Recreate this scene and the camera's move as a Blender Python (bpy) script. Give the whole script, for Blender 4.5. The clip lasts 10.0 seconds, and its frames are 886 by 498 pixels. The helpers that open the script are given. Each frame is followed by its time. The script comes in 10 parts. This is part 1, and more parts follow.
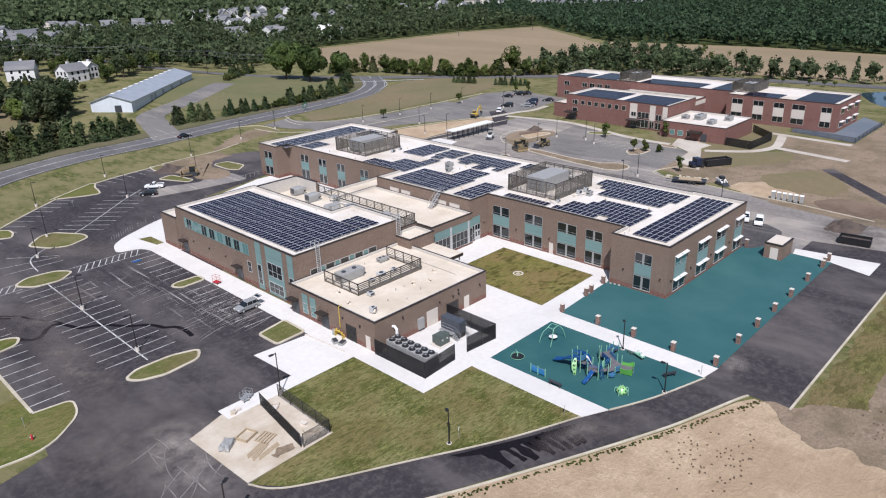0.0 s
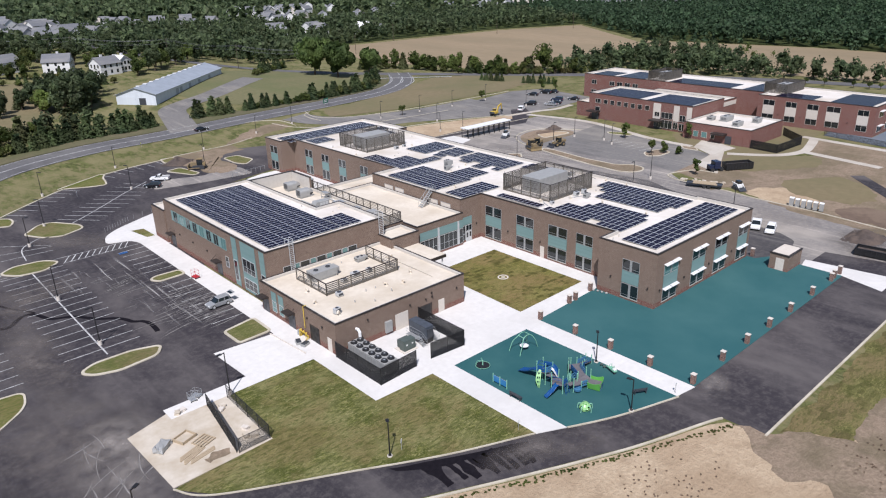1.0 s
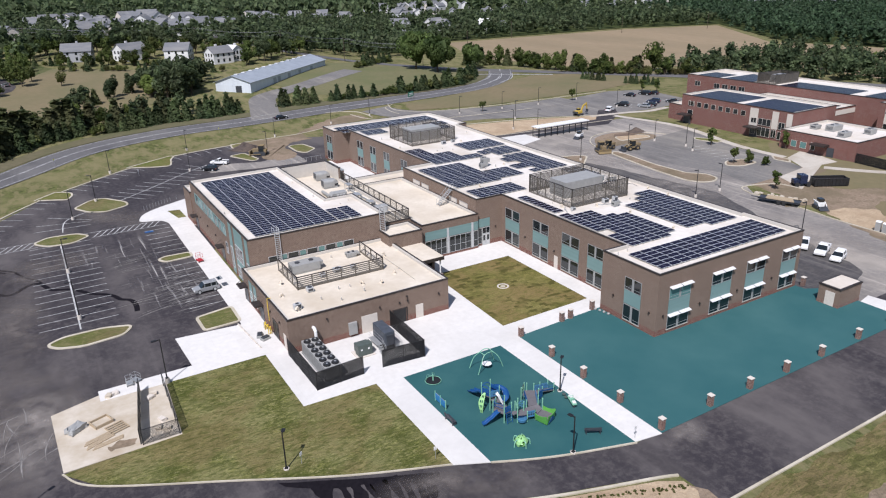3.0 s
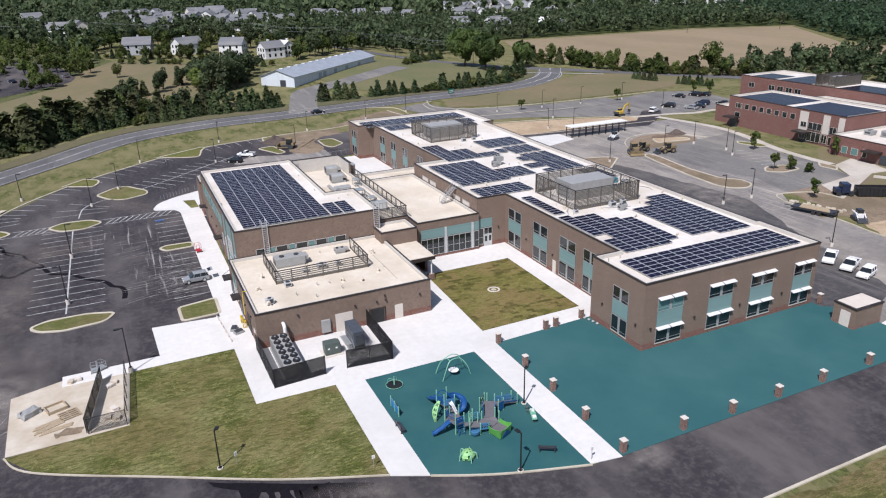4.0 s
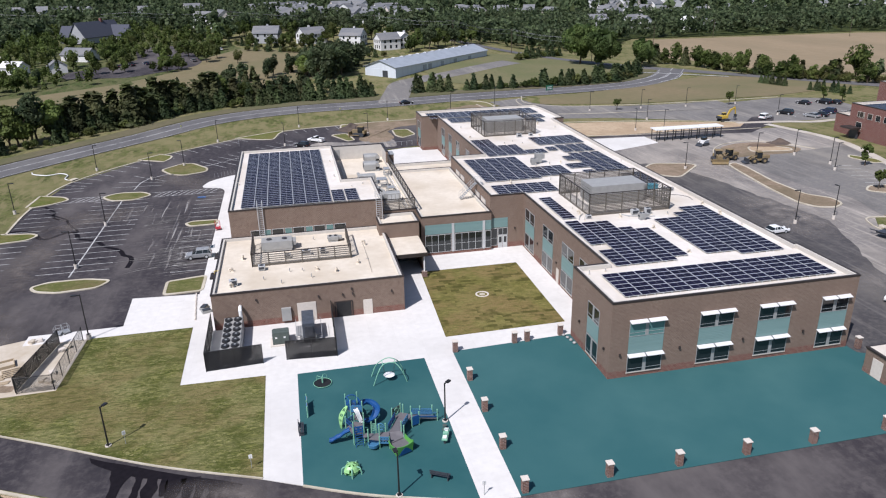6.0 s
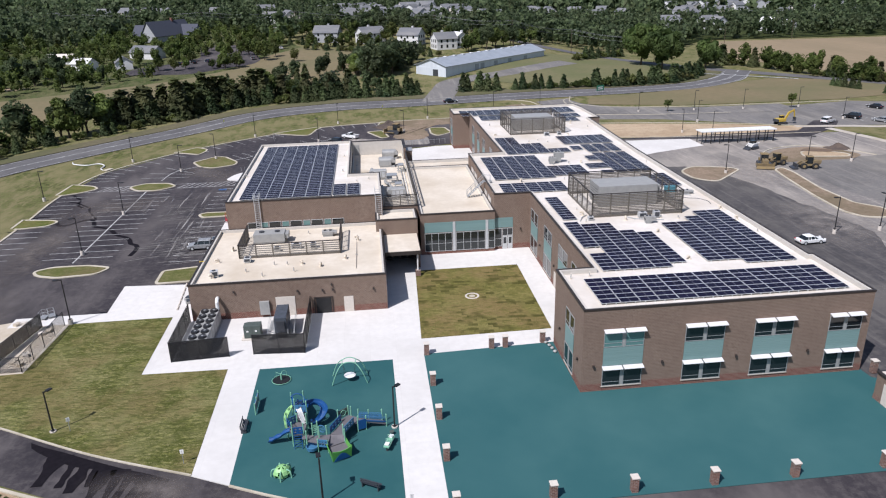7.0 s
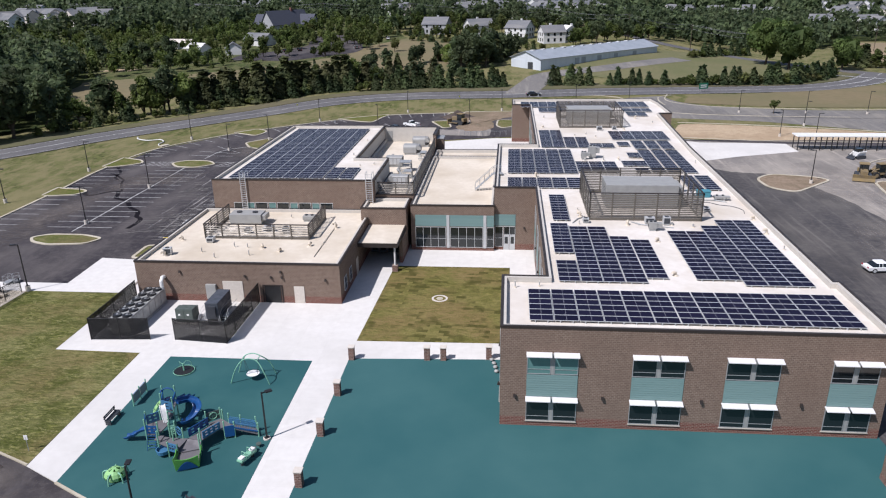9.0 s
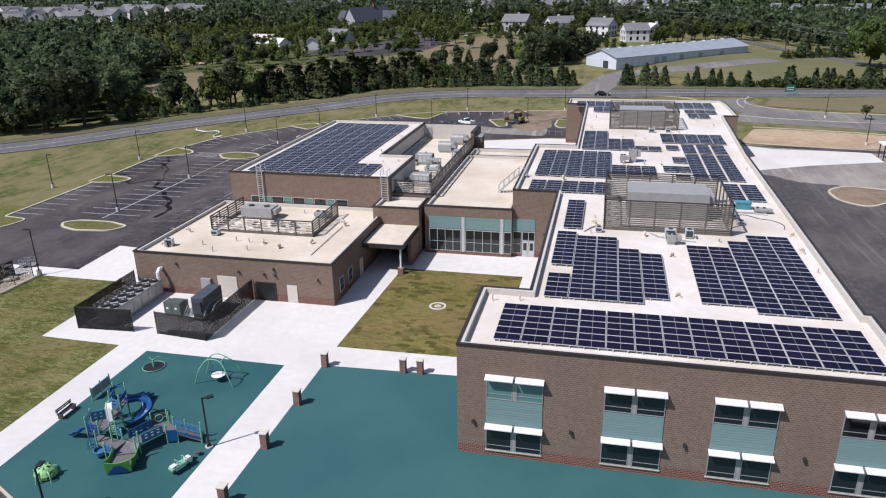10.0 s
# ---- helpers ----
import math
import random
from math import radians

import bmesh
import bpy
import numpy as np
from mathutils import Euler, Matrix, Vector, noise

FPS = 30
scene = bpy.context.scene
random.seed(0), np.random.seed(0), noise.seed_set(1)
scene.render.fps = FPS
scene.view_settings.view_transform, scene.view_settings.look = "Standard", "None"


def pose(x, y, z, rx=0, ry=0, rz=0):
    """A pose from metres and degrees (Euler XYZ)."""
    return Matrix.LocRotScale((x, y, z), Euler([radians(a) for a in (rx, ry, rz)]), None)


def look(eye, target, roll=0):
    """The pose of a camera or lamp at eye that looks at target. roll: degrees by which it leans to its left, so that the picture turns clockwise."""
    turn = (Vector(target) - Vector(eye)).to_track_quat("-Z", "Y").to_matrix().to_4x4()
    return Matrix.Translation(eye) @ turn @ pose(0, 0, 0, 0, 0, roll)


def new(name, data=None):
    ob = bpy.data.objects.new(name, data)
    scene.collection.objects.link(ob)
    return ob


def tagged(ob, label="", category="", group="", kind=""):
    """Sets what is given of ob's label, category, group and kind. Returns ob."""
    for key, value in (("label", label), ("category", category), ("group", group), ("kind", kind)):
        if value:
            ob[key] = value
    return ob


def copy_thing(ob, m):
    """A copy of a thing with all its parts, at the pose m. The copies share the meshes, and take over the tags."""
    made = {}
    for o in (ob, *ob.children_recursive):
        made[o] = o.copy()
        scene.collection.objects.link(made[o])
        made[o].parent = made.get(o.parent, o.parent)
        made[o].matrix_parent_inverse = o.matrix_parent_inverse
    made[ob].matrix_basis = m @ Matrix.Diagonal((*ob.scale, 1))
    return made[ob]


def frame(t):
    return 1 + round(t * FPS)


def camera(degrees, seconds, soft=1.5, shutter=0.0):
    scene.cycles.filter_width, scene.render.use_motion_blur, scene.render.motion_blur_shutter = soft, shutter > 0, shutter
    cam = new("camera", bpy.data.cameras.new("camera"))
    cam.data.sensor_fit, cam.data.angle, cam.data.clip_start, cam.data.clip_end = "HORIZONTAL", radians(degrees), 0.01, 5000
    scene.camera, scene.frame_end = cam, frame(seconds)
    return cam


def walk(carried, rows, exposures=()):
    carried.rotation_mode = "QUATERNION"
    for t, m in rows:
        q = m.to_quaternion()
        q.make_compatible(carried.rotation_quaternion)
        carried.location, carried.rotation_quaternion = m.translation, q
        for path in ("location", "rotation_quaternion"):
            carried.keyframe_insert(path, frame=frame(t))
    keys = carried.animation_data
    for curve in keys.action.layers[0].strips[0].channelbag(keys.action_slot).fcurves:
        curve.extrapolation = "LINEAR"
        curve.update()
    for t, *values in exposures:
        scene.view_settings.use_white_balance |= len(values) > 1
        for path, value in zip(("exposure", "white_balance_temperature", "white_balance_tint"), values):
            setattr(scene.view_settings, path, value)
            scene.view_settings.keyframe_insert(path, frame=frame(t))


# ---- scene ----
cam = camera(64.2, 10.0, 1.15)
METRES, EYE, TILT, LEAN, TURN = 8.0, 1.5, 0.0, 0.0, 28.7
PATH = [
    (0, (-99.857, -47.177, 51.782), (-98.531, -45.876, 51.04), -1.7),
    (0.5, (-94.535, -49.463, 51.023), (-93.255, -48.117, 50.281), -1.7),
    (1, (-88.758, -51.694, 50.053), (-87.527, -50.304, 49.312), -1.6),
    (1.5, (-83.244, -53.586, 49.164), (-82.075, -52.142, 48.424), -1.6),
    (2, (-77.338, -55.5, 48.281), (-76.264, -53.984, 47.543), -1.6),
    (2.5, (-71.932, -57.19, 47.521), (-70.931, -55.622, 46.786), -1.6),
    (4, (-54.234, -60.693, 44.916), (-53.467, -58.996, 44.188), -1.5),
    (4.5, (-48.311, -61.393, 44.003), (-47.638, -59.656, 43.276), -1.4),
    (5, (-42.712, -61.677, 43.163), (-42.125, -59.908, 42.437), -1.3),
    (5.5, (-36.663, -61.836, 42.272), (-36.172, -60.037, 41.551), -1.3),
    (6, (-31.216, -61.685, 41.608), (-30.828, -59.861, 40.887), -1.1),
    (7.5, (-14.086, -58.259, 38.02), (-13.984, -56.389, 37.317), -1.4),
    (8, (-9.19, -56.054, 36.877), (-9.165, -54.182, 36.176), -1.1),
    (8.5, (-4.318, -53.307, 35.706), (-4.394, -51.436, 35.004), -1.0),
    (9, (0.385, -50.418, 34.679), (0.205, -48.554, 33.977), -1.0),
    (9.5, (4.903, -47.264, 33.849), (4.609, -45.414, 33.148), -1.0),
    (10, (9.339, -43.826, 33.221), (8.914, -42.002, 32.521), -1.0),
]
walk(cam, [(t, look(eye, target, roll)) for t, eye, target, roll in PATH], [(0, 0.2, 6130, 16), (7.5, 0.2, 6150, 16), (10, 0.14, 6170, 17)])

# ---- light ----
SUN_ELEV, SUN_AZ = 53.0, 228.0   # azimuth counted from +y towards +x
sdir = Vector((math.sin(radians(SUN_AZ)) * math.cos(radians(SUN_ELEV)), math.cos(radians(SUN_AZ)) * math.cos(radians(SUN_ELEV)), math.sin(radians(SUN_ELEV))))
world = bpy.data.worlds.new("world")
world.use_nodes = True
scene.world = world
sky = world.node_tree.nodes.new("ShaderNodeTexSky")
sky.sky_type, sky.sun_disc = "NISHITA", False
sky.sun_elevation, sky.sun_rotation = radians(SUN_ELEV), radians(SUN_AZ)
sky.altitude, sky.air_density, sky.dust_density, sky.ozone_density = 100, 1.0, 1.2, 1.0
back = world.node_tree.nodes["Background"]
back.inputs["Strength"].default_value = 0.085
world.node_tree.links.new(sky.outputs[0], back.inputs["Color"])
sun = new("sun", bpy.data.lights.new("sun", "SUN"))
sun.data.energy, sun.data.angle, sun.data.color = 4.7, radians(0.53), (1.0, 0.975, 0.935)
sun.matrix_world = look(sdir * 300, (0, 0, 0))


# ---- materials ----
def material(name, rough=0.8, metal=0.0, spec=0.3):
    m = bpy.data.materials.new(name)
    m.use_nodes = True
    p = m.node_tree.nodes["Principled BSDF"]
    p.inputs["Roughness"].default_value, p.inputs["Metallic"].default_value = rough, metal
    p.inputs["Specular IOR Level"].default_value = spec
    return m, m.node_tree, p


def node(nt, kind, **values):
    n = nt.nodes.new(kind)
    for key, value in values.items():
        n.inputs[key.replace("_", " ")].default_value = value
    return n


def ramp_mix(nt, fac, a, b):
    n = nt.nodes.new("ShaderNodeMix")
    n.data_type = "RGBA"
    nt.links.new(fac, n.inputs[0])
    for socket, value in ((n.inputs[6], a), (n.inputs[7], b)):
        if isinstance(value, tuple):
            socket.default_value = (*value, 1)
        else:
            nt.links.new(value, socket)
    return n.outputs[2]


def stretch(nt, value, low, high):
    n = nt.nodes.new("ShaderNodeMapRange")
    n.inputs["From Min"].default_value, n.inputs["From Max"].default_value = low, high
    nt.links.new(value, n.inputs["Value"])
    return n.outputs[0]


def place(nt, scale=(1, 1, 1), turn=0.0):
    g = nt.nodes.new("ShaderNodeNewGeometry")
    m = nt.nodes.new("ShaderNodeMapping")
    m.inputs["Scale"].default_value = scale
    m.inputs["Rotation"].default_value = (0, 0, radians(turn))
    nt.links.new(g.outputs["Position"], m.inputs["Vector"])
    return m.outputs[0]


def cloud(nt, scale, detail=4, low=0.35, high=0.65, axes=(1, 1, 1), turn=0.0, rough=0.6):
    n = node(nt, "ShaderNodeTexNoise", Scale=scale, Detail=detail, Roughness=rough)
    nt.links.new(place(nt, axes, turn), n.inputs["Vector"])
    return stretch(nt, n.outputs[0], low, high)


def bump(nt, p, height, strength=0.3, distance=0.02):
    b = node(nt, "ShaderNodeBump", Strength=strength, Distance=distance)
    nt.links.new(height, b.inputs["Height"])
    nt.links.new(b.outputs[0], p.inputs["Normal"])


def scaled(nt, value, k):
    n = nt.nodes.new("ShaderNodeMath")
    n.operation, n.inputs[1].default_value = "MULTIPLY", k
    nt.links.new(value, n.inputs[0])
    return n.outputs[0]


def surface(name, a, b, c=None, fine=6.0, coarse=0.15, rough=0.85, metal=0.0, relief=0.15, spec=0.3, low=0.3, high=0.7, axes=(1, 1, 1), turn=0.0):
    """Two scales of mottling: a and b at the fine scale, towards c at the coarse one."""
    m, nt, p = material(name, rough, metal, spec)
    f = cloud(nt, fine, 5, low, high, axes, turn)
    col = ramp_mix(nt, f, a, b)
    if c:
        col = ramp_mix(nt, cloud(nt, coarse, 4, 0.4, 0.72, axes, turn), col, c)
    nt.links.new(col, p.inputs["Base Color"])
    if relief:
        bump(nt, p, f, relief)
    return m


def glossy(name, colour, rough=0.35, metal=0.0, spread=0.12):
    m, nt, p = material(name, rough, metal, 0.5)
    info = nt.nodes.new("ShaderNodeObjectInfo")
    f = cloud(nt, 1.4, 3)
    dark = tuple(v * (1 - spread) for v in colour)
    nt.links.new(ramp_mix(nt, f, colour, dark), p.inputs["Base Color"])
    r = stretch(nt, f, 0, 1)
    r.node.inputs["To Min"].default_value, r.node.inputs["To Max"].default_value = rough * 0.8, min(1, rough * 1.4)
    nt.links.new(r, p.inputs["Roughness"])
    return m


def brick_material(name, a, b, mortar, base=None, base_top=0.95):
    m, nt, p = material(name, 0.9, 0, 0.2)
    g = nt.nodes.new("ShaderNodeNewGeometry")
    s = nt.nodes.new("ShaderNodeSeparateXYZ")
    nt.links.new(g.outputs["Position"], s.inputs[0])
    add = nt.nodes.new("ShaderNodeMath")
    nt.links.new(s.outputs[0], add.inputs[0]), nt.links.new(s.outputs[1], add.inputs[1])
    v = nt.nodes.new("ShaderNodeCombineXYZ")
    nt.links.new(add.outputs[0], v.inputs[0]), nt.links.new(s.outputs[2], v.inputs[1])
    br = node(nt, "ShaderNodeTexBrick", Scale=1.0, Color1=(*a, 1), Color2=(*b, 1), Mortar=(*mortar, 1))
    br.inputs["Mortar Size"].default_value, br.inputs["Brick Width"].default_value, br.inputs["Row Height"].default_value = 0.018, 0.32, 0.16
    br.inputs["Bias"].default_value = -0.1
    nt.links.new(v.outputs[0], br.inputs["Vector"])
    col = br.outputs[0]
    fleck = cloud(nt, 3.1, 2, 0.46, 0.60)
    col = ramp_mix(nt, scaled(nt, fleck, 0.3), col, tuple(0.75 * x for x in b))
    stain = cloud(nt, 0.35, 5, 0.35, 0.75)
    col = ramp_mix(nt, scaled(nt, stain, 0.6), col, tuple(0.85 * x for x in a))
    if base:
        br2 = node(nt, "ShaderNodeTexBrick", Scale=1.0, Color1=(*base, 1), Color2=(*[0.7 * x for x in base], 1), Mortar=(*mortar, 1))
        br2.inputs["Mortar Size"].default_value, br2.inputs["Brick Width"].default_value, br2.inputs["Row Height"].default_value = 0.014, 0.305, 0.145
        nt.links.new(v.outputs[0], br2.inputs["Vector"])
        lt = nt.nodes.new("ShaderNodeMath")
        lt.operation, lt.inputs[1].default_value = "LESS_THAN", base_top
        nt.links.new(s.outputs[2], lt.inputs[0])
        col = ramp_mix(nt, lt.outputs[0], col, br2.outputs[0])
    nt.links.new(col, p.inputs["Base Color"])
    bump(nt, p, br.outputs["Fac"], -0.4, 0.01)
    return m


def leaf_material(name, a, b, c):
    """Foliage: each leaf clump has its own tone, with broad drifts through the crown."""
    m, nt, p = material(name, 0.7, 0, 0.25)
    g = nt.nodes.new("ShaderNodeNewGeometry")
    info = nt.nodes.new("ShaderNodeObjectInfo")
    col = ramp_mix(nt, g.outputs["Random Per Island"], a, b)
    col = ramp_mix(nt, cloud(nt, 0.03, 3, 0.35, 0.7), col, c)
    col = ramp_mix(nt, cloud(nt, 0.16, 2, 0.48, 0.62), col, tuple(0.8 * v for v in a))
    col = ramp_mix(nt, cloud(nt, 0.13, 2, 0.52, 0.66, turn=40), col, tuple(1.25 * v for v in b))
    hs = nt.nodes.new("ShaderNodeHueSaturation")
    val = stretch(nt, info.outputs["Random"], 0, 1)
    val.node.inputs["To Min"].default_value, val.node.inputs["To Max"].default_value = 0.7, 1.25
    nt.links.new(val, hs.inputs["Value"]), nt.links.new(col, hs.inputs["Color"])
    nt.links.new(hs.outputs[0], p.inputs["Base Color"])
    tr = nt.nodes.new("ShaderNodeBsdfTranslucent")
    nt.links.new(hs.outputs[0], tr.inputs["Color"])
    mix = nt.nodes.new("ShaderNodeMixShader")
    mix.inputs[0].default_value = 0.45
    nt.links.new(p.outputs[0], mix.inputs[1]), nt.links.new(tr.outputs[0], mix.inputs[2])
    nt.links.new(mix.outputs[0], nt.nodes["Material Output"].inputs["Surface"])
    return m


M = {}


def asphalt_material(name, a, b, pale, amount=(0.5, 0.72), drag=0.24):
    """Rolled asphalt with long drag marks, dusty patches, dark damp seams and chalky scuffs."""
    m, nt, p = material(name, 0.85, 0, 0.25)
    col = ramp_mix(nt, cloud(nt, 9.0, 4), a, b)
    col = ramp_mix(nt, scaled(nt, cloud(nt, 1.1, 6, 0.46, 0.62, rough=0.7), 0.5), col, pale)
    col = ramp_mix(nt, cloud(nt, 0.055, 6, *amount, axes=(1, 0.5, 1), turn=30), col, pale)
    col = ramp_mix(nt, scaled(nt, cloud(nt, 0.11, 5, 0.5, 0.66, axes=(1, 0.6, 1), turn=-20), 0.6), col, tuple(0.75 * v for v in a))
    chalk = tuple(1.7 * v for v in pale)
    for scale, axes, turn, low in ((0.5, (1.0, 0.07, 1), 12, 0.56), (1.0, (1.0, 0.04, 1), 84, 0.57)):
        col = ramp_mix(nt, scaled(nt, cloud(nt, scale, 4, low, low + 0.12, axes=axes, turn=turn), drag), col, chalk)
    nt.links.new(col, p.inputs["Base Color"])
    bump(nt, p, cloud(nt, 25, 2), 0.25)
    return m


M["asphalt"] = asphalt_material("dark_asphalt", (0.028, 0.0245, 0.029), (0.040, 0.035, 0.039), (0.100, 0.089, 0.086), (0.47, 0.62), drag=0.09)
M["lane"] = asphalt_material("lane_asphalt", (0.050, 0.047, 0.050), (0.064, 0.060, 0.062), (0.125, 0.115, 0.105), (0.48, 0.68), drag=0.34)
M["yard"] = asphalt_material("worn_asphalt", (0.165, 0.152, 0.142), (0.205, 0.189, 0.176), (0.315, 0.283, 0.246), (0.44, 0.62), drag=0.3)
M["road"] = asphalt_material("road_asphalt", (0.098, 0.095, 0.097), (0.118, 0.115, 0.116), (0.145, 0.14, 0.135), drag=0.12)
M["redlot"] = asphalt_material("old_asphalt", (0.138, 0.131, 0.126), (0.168, 0.160, 0.152), (0.235, 0.215, 0.185), drag=0.22)
def slab_material(name, a, b, joint, size=1.8):
    m, nt, p = material(name, 0.9, 0, 0.2)
    col = ramp_mix(nt, cloud(nt, 1.2, 5, 0.35, 0.65), a, b)
    col = ramp_mix(nt, scaled(nt, cloud(nt, 0.07, 5, 0.46, 0.62), 0.5), col, tuple(0.86 * v for v in a))
    g = place(nt, (1, 1, 1))
    br = node(nt, "ShaderNodeTexBrick", Scale=1.0, Color1=(1, 1, 1, 1), Color2=(0.965, 0.965, 0.96, 1), Mortar=(*joint, 1))
    br.offset = 0.0
    br.inputs["Mortar Size"].default_value, br.inputs["Brick Width"].default_value, br.inputs["Row Height"].default_value = 0.018, size, size
    nt.links.new(g, br.inputs["Vector"])
    mul = nt.nodes.new("ShaderNodeMix")
    mul.data_type, mul.blend_type = "RGBA", "MULTIPLY"
    mul.inputs[0].default_value = 1.0
    nt.links.new(col, mul.inputs[6]), nt.links.new(br.outputs[0], mul.inputs[7])
    nt.links.new(mul.outputs[2], p.inputs["Base Color"])
    return m


M["concrete"] = slab_material("pale_concrete", (0.585, 0.565, 0.535), (0.635, 0.615, 0.585), (0.93, 0.925, 0.92), 3.0)
M["kerb"] = surface("kerb_concrete", (0.44, 0.395, 0.31), (0.52, 0.475, 0.385), (0.34, 0.30, 0.22), 2.0, 0.3, 0.9, relief=0.1)
M["pad"] = surface("dusty_concrete", (0.47, 0.415, 0.335), (0.54, 0.485, 0.405), (0.38, 0.315, 0.23), 1.2, 0.25, 0.95)
M["teal"] = surface("teal_rubber", (0.021, 0.086, 0.092), (0.026, 0.098, 0.103), (0.040, 0.116, 0.118), 30, 0.08, 0.8, relief=0.1)
M["play_teal"] = surface("deep_teal_rubber", (0.016, 0.076, 0.082), (0.020, 0.088, 0.092), (0.034, 0.108, 0.108), 30, 0.12, 0.8, relief=0.1)
M["line"] = surface("road_paint", (0.42, 0.42, 0.41), (0.60, 0.60, 0.58), (0.2, 0.2, 0.2), 5.0, 0.8, 0.8, relief=0)
M["seal"] = surface("near_black_coat", (0.007, 0.006, 0.008), (0.012, 0.010, 0.013), None, 2.0, 0.3, 0.85, relief=0.1, spec=0.08)
M["walk2"] = surface("weathered_concrete", (0.42, 0.38, 0.32), (0.50, 0.46, 0.40), (0.36, 0.31, 0.25), 1.5, 0.15, 0.9, relief=0.05)
def soil_material(name, a, b, c, wheel=0.0):
    """Scraped soil: pale crust, damp drifts, clods and faint wheel tracks."""
    m, nt, p = material(name, 0.95, 0, 0.1)
    clod = cloud(nt, 2.2, 7, 0.4, 0.6, rough=0.7)
    col = ramp_mix(nt, clod, a, b)
    col = ramp_mix(nt, scaled(nt, cloud(nt, 0.09, 6, 0.44, 0.6), 0.75), col, c)
    col = ramp_mix(nt, scaled(nt, cloud(nt, 0.5, 6, 0.5, 0.64, rough=0.7), 0.5), col, tuple(0.8 * v for v in c))
    if wheel:
        col = ramp_mix(nt, scaled(nt, cloud(nt, 0.6, 4, 0.54, 0.66, axes=(0.06, 1.0, 1), turn=wheel), 0.13), col, tuple(0.8 * v for v in a))
        col = ramp_mix(nt, scaled(nt, cloud(nt, 0.9, 4, 0.58, 0.66, axes=(0.05, 1.0, 1), turn=wheel - 24), 0.13), col, tuple(1.15 * v for v in b))
    nt.links.new(col, p.inputs["Base Color"])
    bump(nt, p, clod, 0.7, 0.08)
    return m


M["tan"] = soil_material("tan_soil", (0.405, 0.308, 0.205), (0.475, 0.372, 0.256), (0.33, 0.24, 0.155), -14)
M["dirt"] = soil_material("brown_dirt", (0.215, 0.162, 0.116), (0.29, 0.223, 0.16), (0.155, 0.126, 0.08), -10)
M["darksoil"] = surface("dark_brown_soil", (0.10, 0.07, 0.05), (0.15, 0.105, 0.075), (0.19, 0.14, 0.10), 0.8, 0.12, 0.95, relief=0.5)
M["bluecourt"] = surface("blue_grey_rubber", (0.10, 0.125, 0.155), (0.125, 0.15, 0.18), (0.15, 0.165, 0.185), 1.2, 0.1, 0.85, relief=0.1)
M["darkdirt"] = surface("dark_soil", (0.05, 0.04, 0.035), (0.09, 0.07, 0.06), (0.12, 0.09, 0.07), 1.5, 0.3, 0.95, relief=0.6)
M["straw"] = surface("dry_field", (0.228, 0.172, 0.104), (0.272, 0.208, 0.13), (0.19, 0.15, 0.09), 0.5, 0.02, 0.95, relief=0.2, axes=(1, 0.25, 1), turn=-35)
M["paddock"] = surface("dry_grass", (0.150, 0.122, 0.066), (0.190, 0.150, 0.084), (0.125, 0.118, 0.056), 0.5, 0.03, 0.95, relief=0.2)
M["barnmeadow"] = surface("olive_meadow", (0.118, 0.114, 0.052), (0.160, 0.146, 0.072), (0.098, 0.112, 0.042), 0.7, 0.035, 0.95, relief=0.2)
M["bank"] = surface("grey_brown_bank", (0.098, 0.088, 0.050), (0.135, 0.116, 0.068), (0.082, 0.088, 0.036), 0.9, 0.06, 0.95, relief=0.2)


def grass_material(name, a, b, c, sod=0.0):
    """Mown grass: fine blades, worn and lush drifts, and the patchwork of laid sod."""
    m, nt, p = material(name, 0.95, 0, 0.1)
    col = ramp_mix(nt, cloud(nt, 4.0, 6, 0.4, 0.6, rough=0.75), a, b)
    col = ramp_mix(nt, scaled(nt, cloud(nt, 0.8, 6, 0.47, 0.56, rough=0.7), 0.85), col, tuple(0.55 * v for v in a))
    col = ramp_mix(nt, scaled(nt, cloud(nt, 0.45, 6, 0.48, 0.56, axes=(1, 0.35, 1), turn=28, rough=0.7), 0.9), col, c)
    col = ramp_mix(nt, scaled(nt, cloud(nt, 0.1, 5, 0.44, 0.58), 0.7), col, tuple(1.12 * v for v in c))
    if sod:
        g = place(nt, (1, 1, 1))
        warp = node(nt, "ShaderNodeTexNoise", Scale=0.7, Detail=3)
        nt.links.new(g, warp.inputs["Vector"])
        add = nt.nodes.new("ShaderNodeMixRGB")
        add.blend_type, add.inputs[0].default_value = "ADD", 0.5
        nt.links.new(g, add.inputs[1]), nt.links.new(warp.outputs["Color"], add.inputs[2])
        br = node(nt, "ShaderNodeTexBrick", Scale=1.0, Color1=(1, 1, 1, 1), Color2=(0.5, 0.56, 0.5, 1), Mortar=(0.85, 0.85, 0.8, 1))
        br.inputs["Mortar Size"].default_value, br.inputs["Brick Width"].default_value, br.inputs["Row Height"].default_value = 0.0, 1.6, 0.75
        br.inputs["Bias"].default_value = -0.35
        nt.links.new(add.outputs[0], br.inputs["Vector"])
        mul = nt.nodes.new("ShaderNodeMix")
        mul.data_type, mul.blend_type = "RGBA", "MULTIPLY"
        mul.inputs[0].default_value = sod
        nt.links.new(col, mul.inputs[6]), nt.links.new(br.outputs[0], mul.inputs[7])
        col = mul.outputs[2]
    nt.links.new(col, p.inputs["Base Color"])
    bump(nt, p, cloud(nt, 14, 4), 0.6, 0.05)
    return m


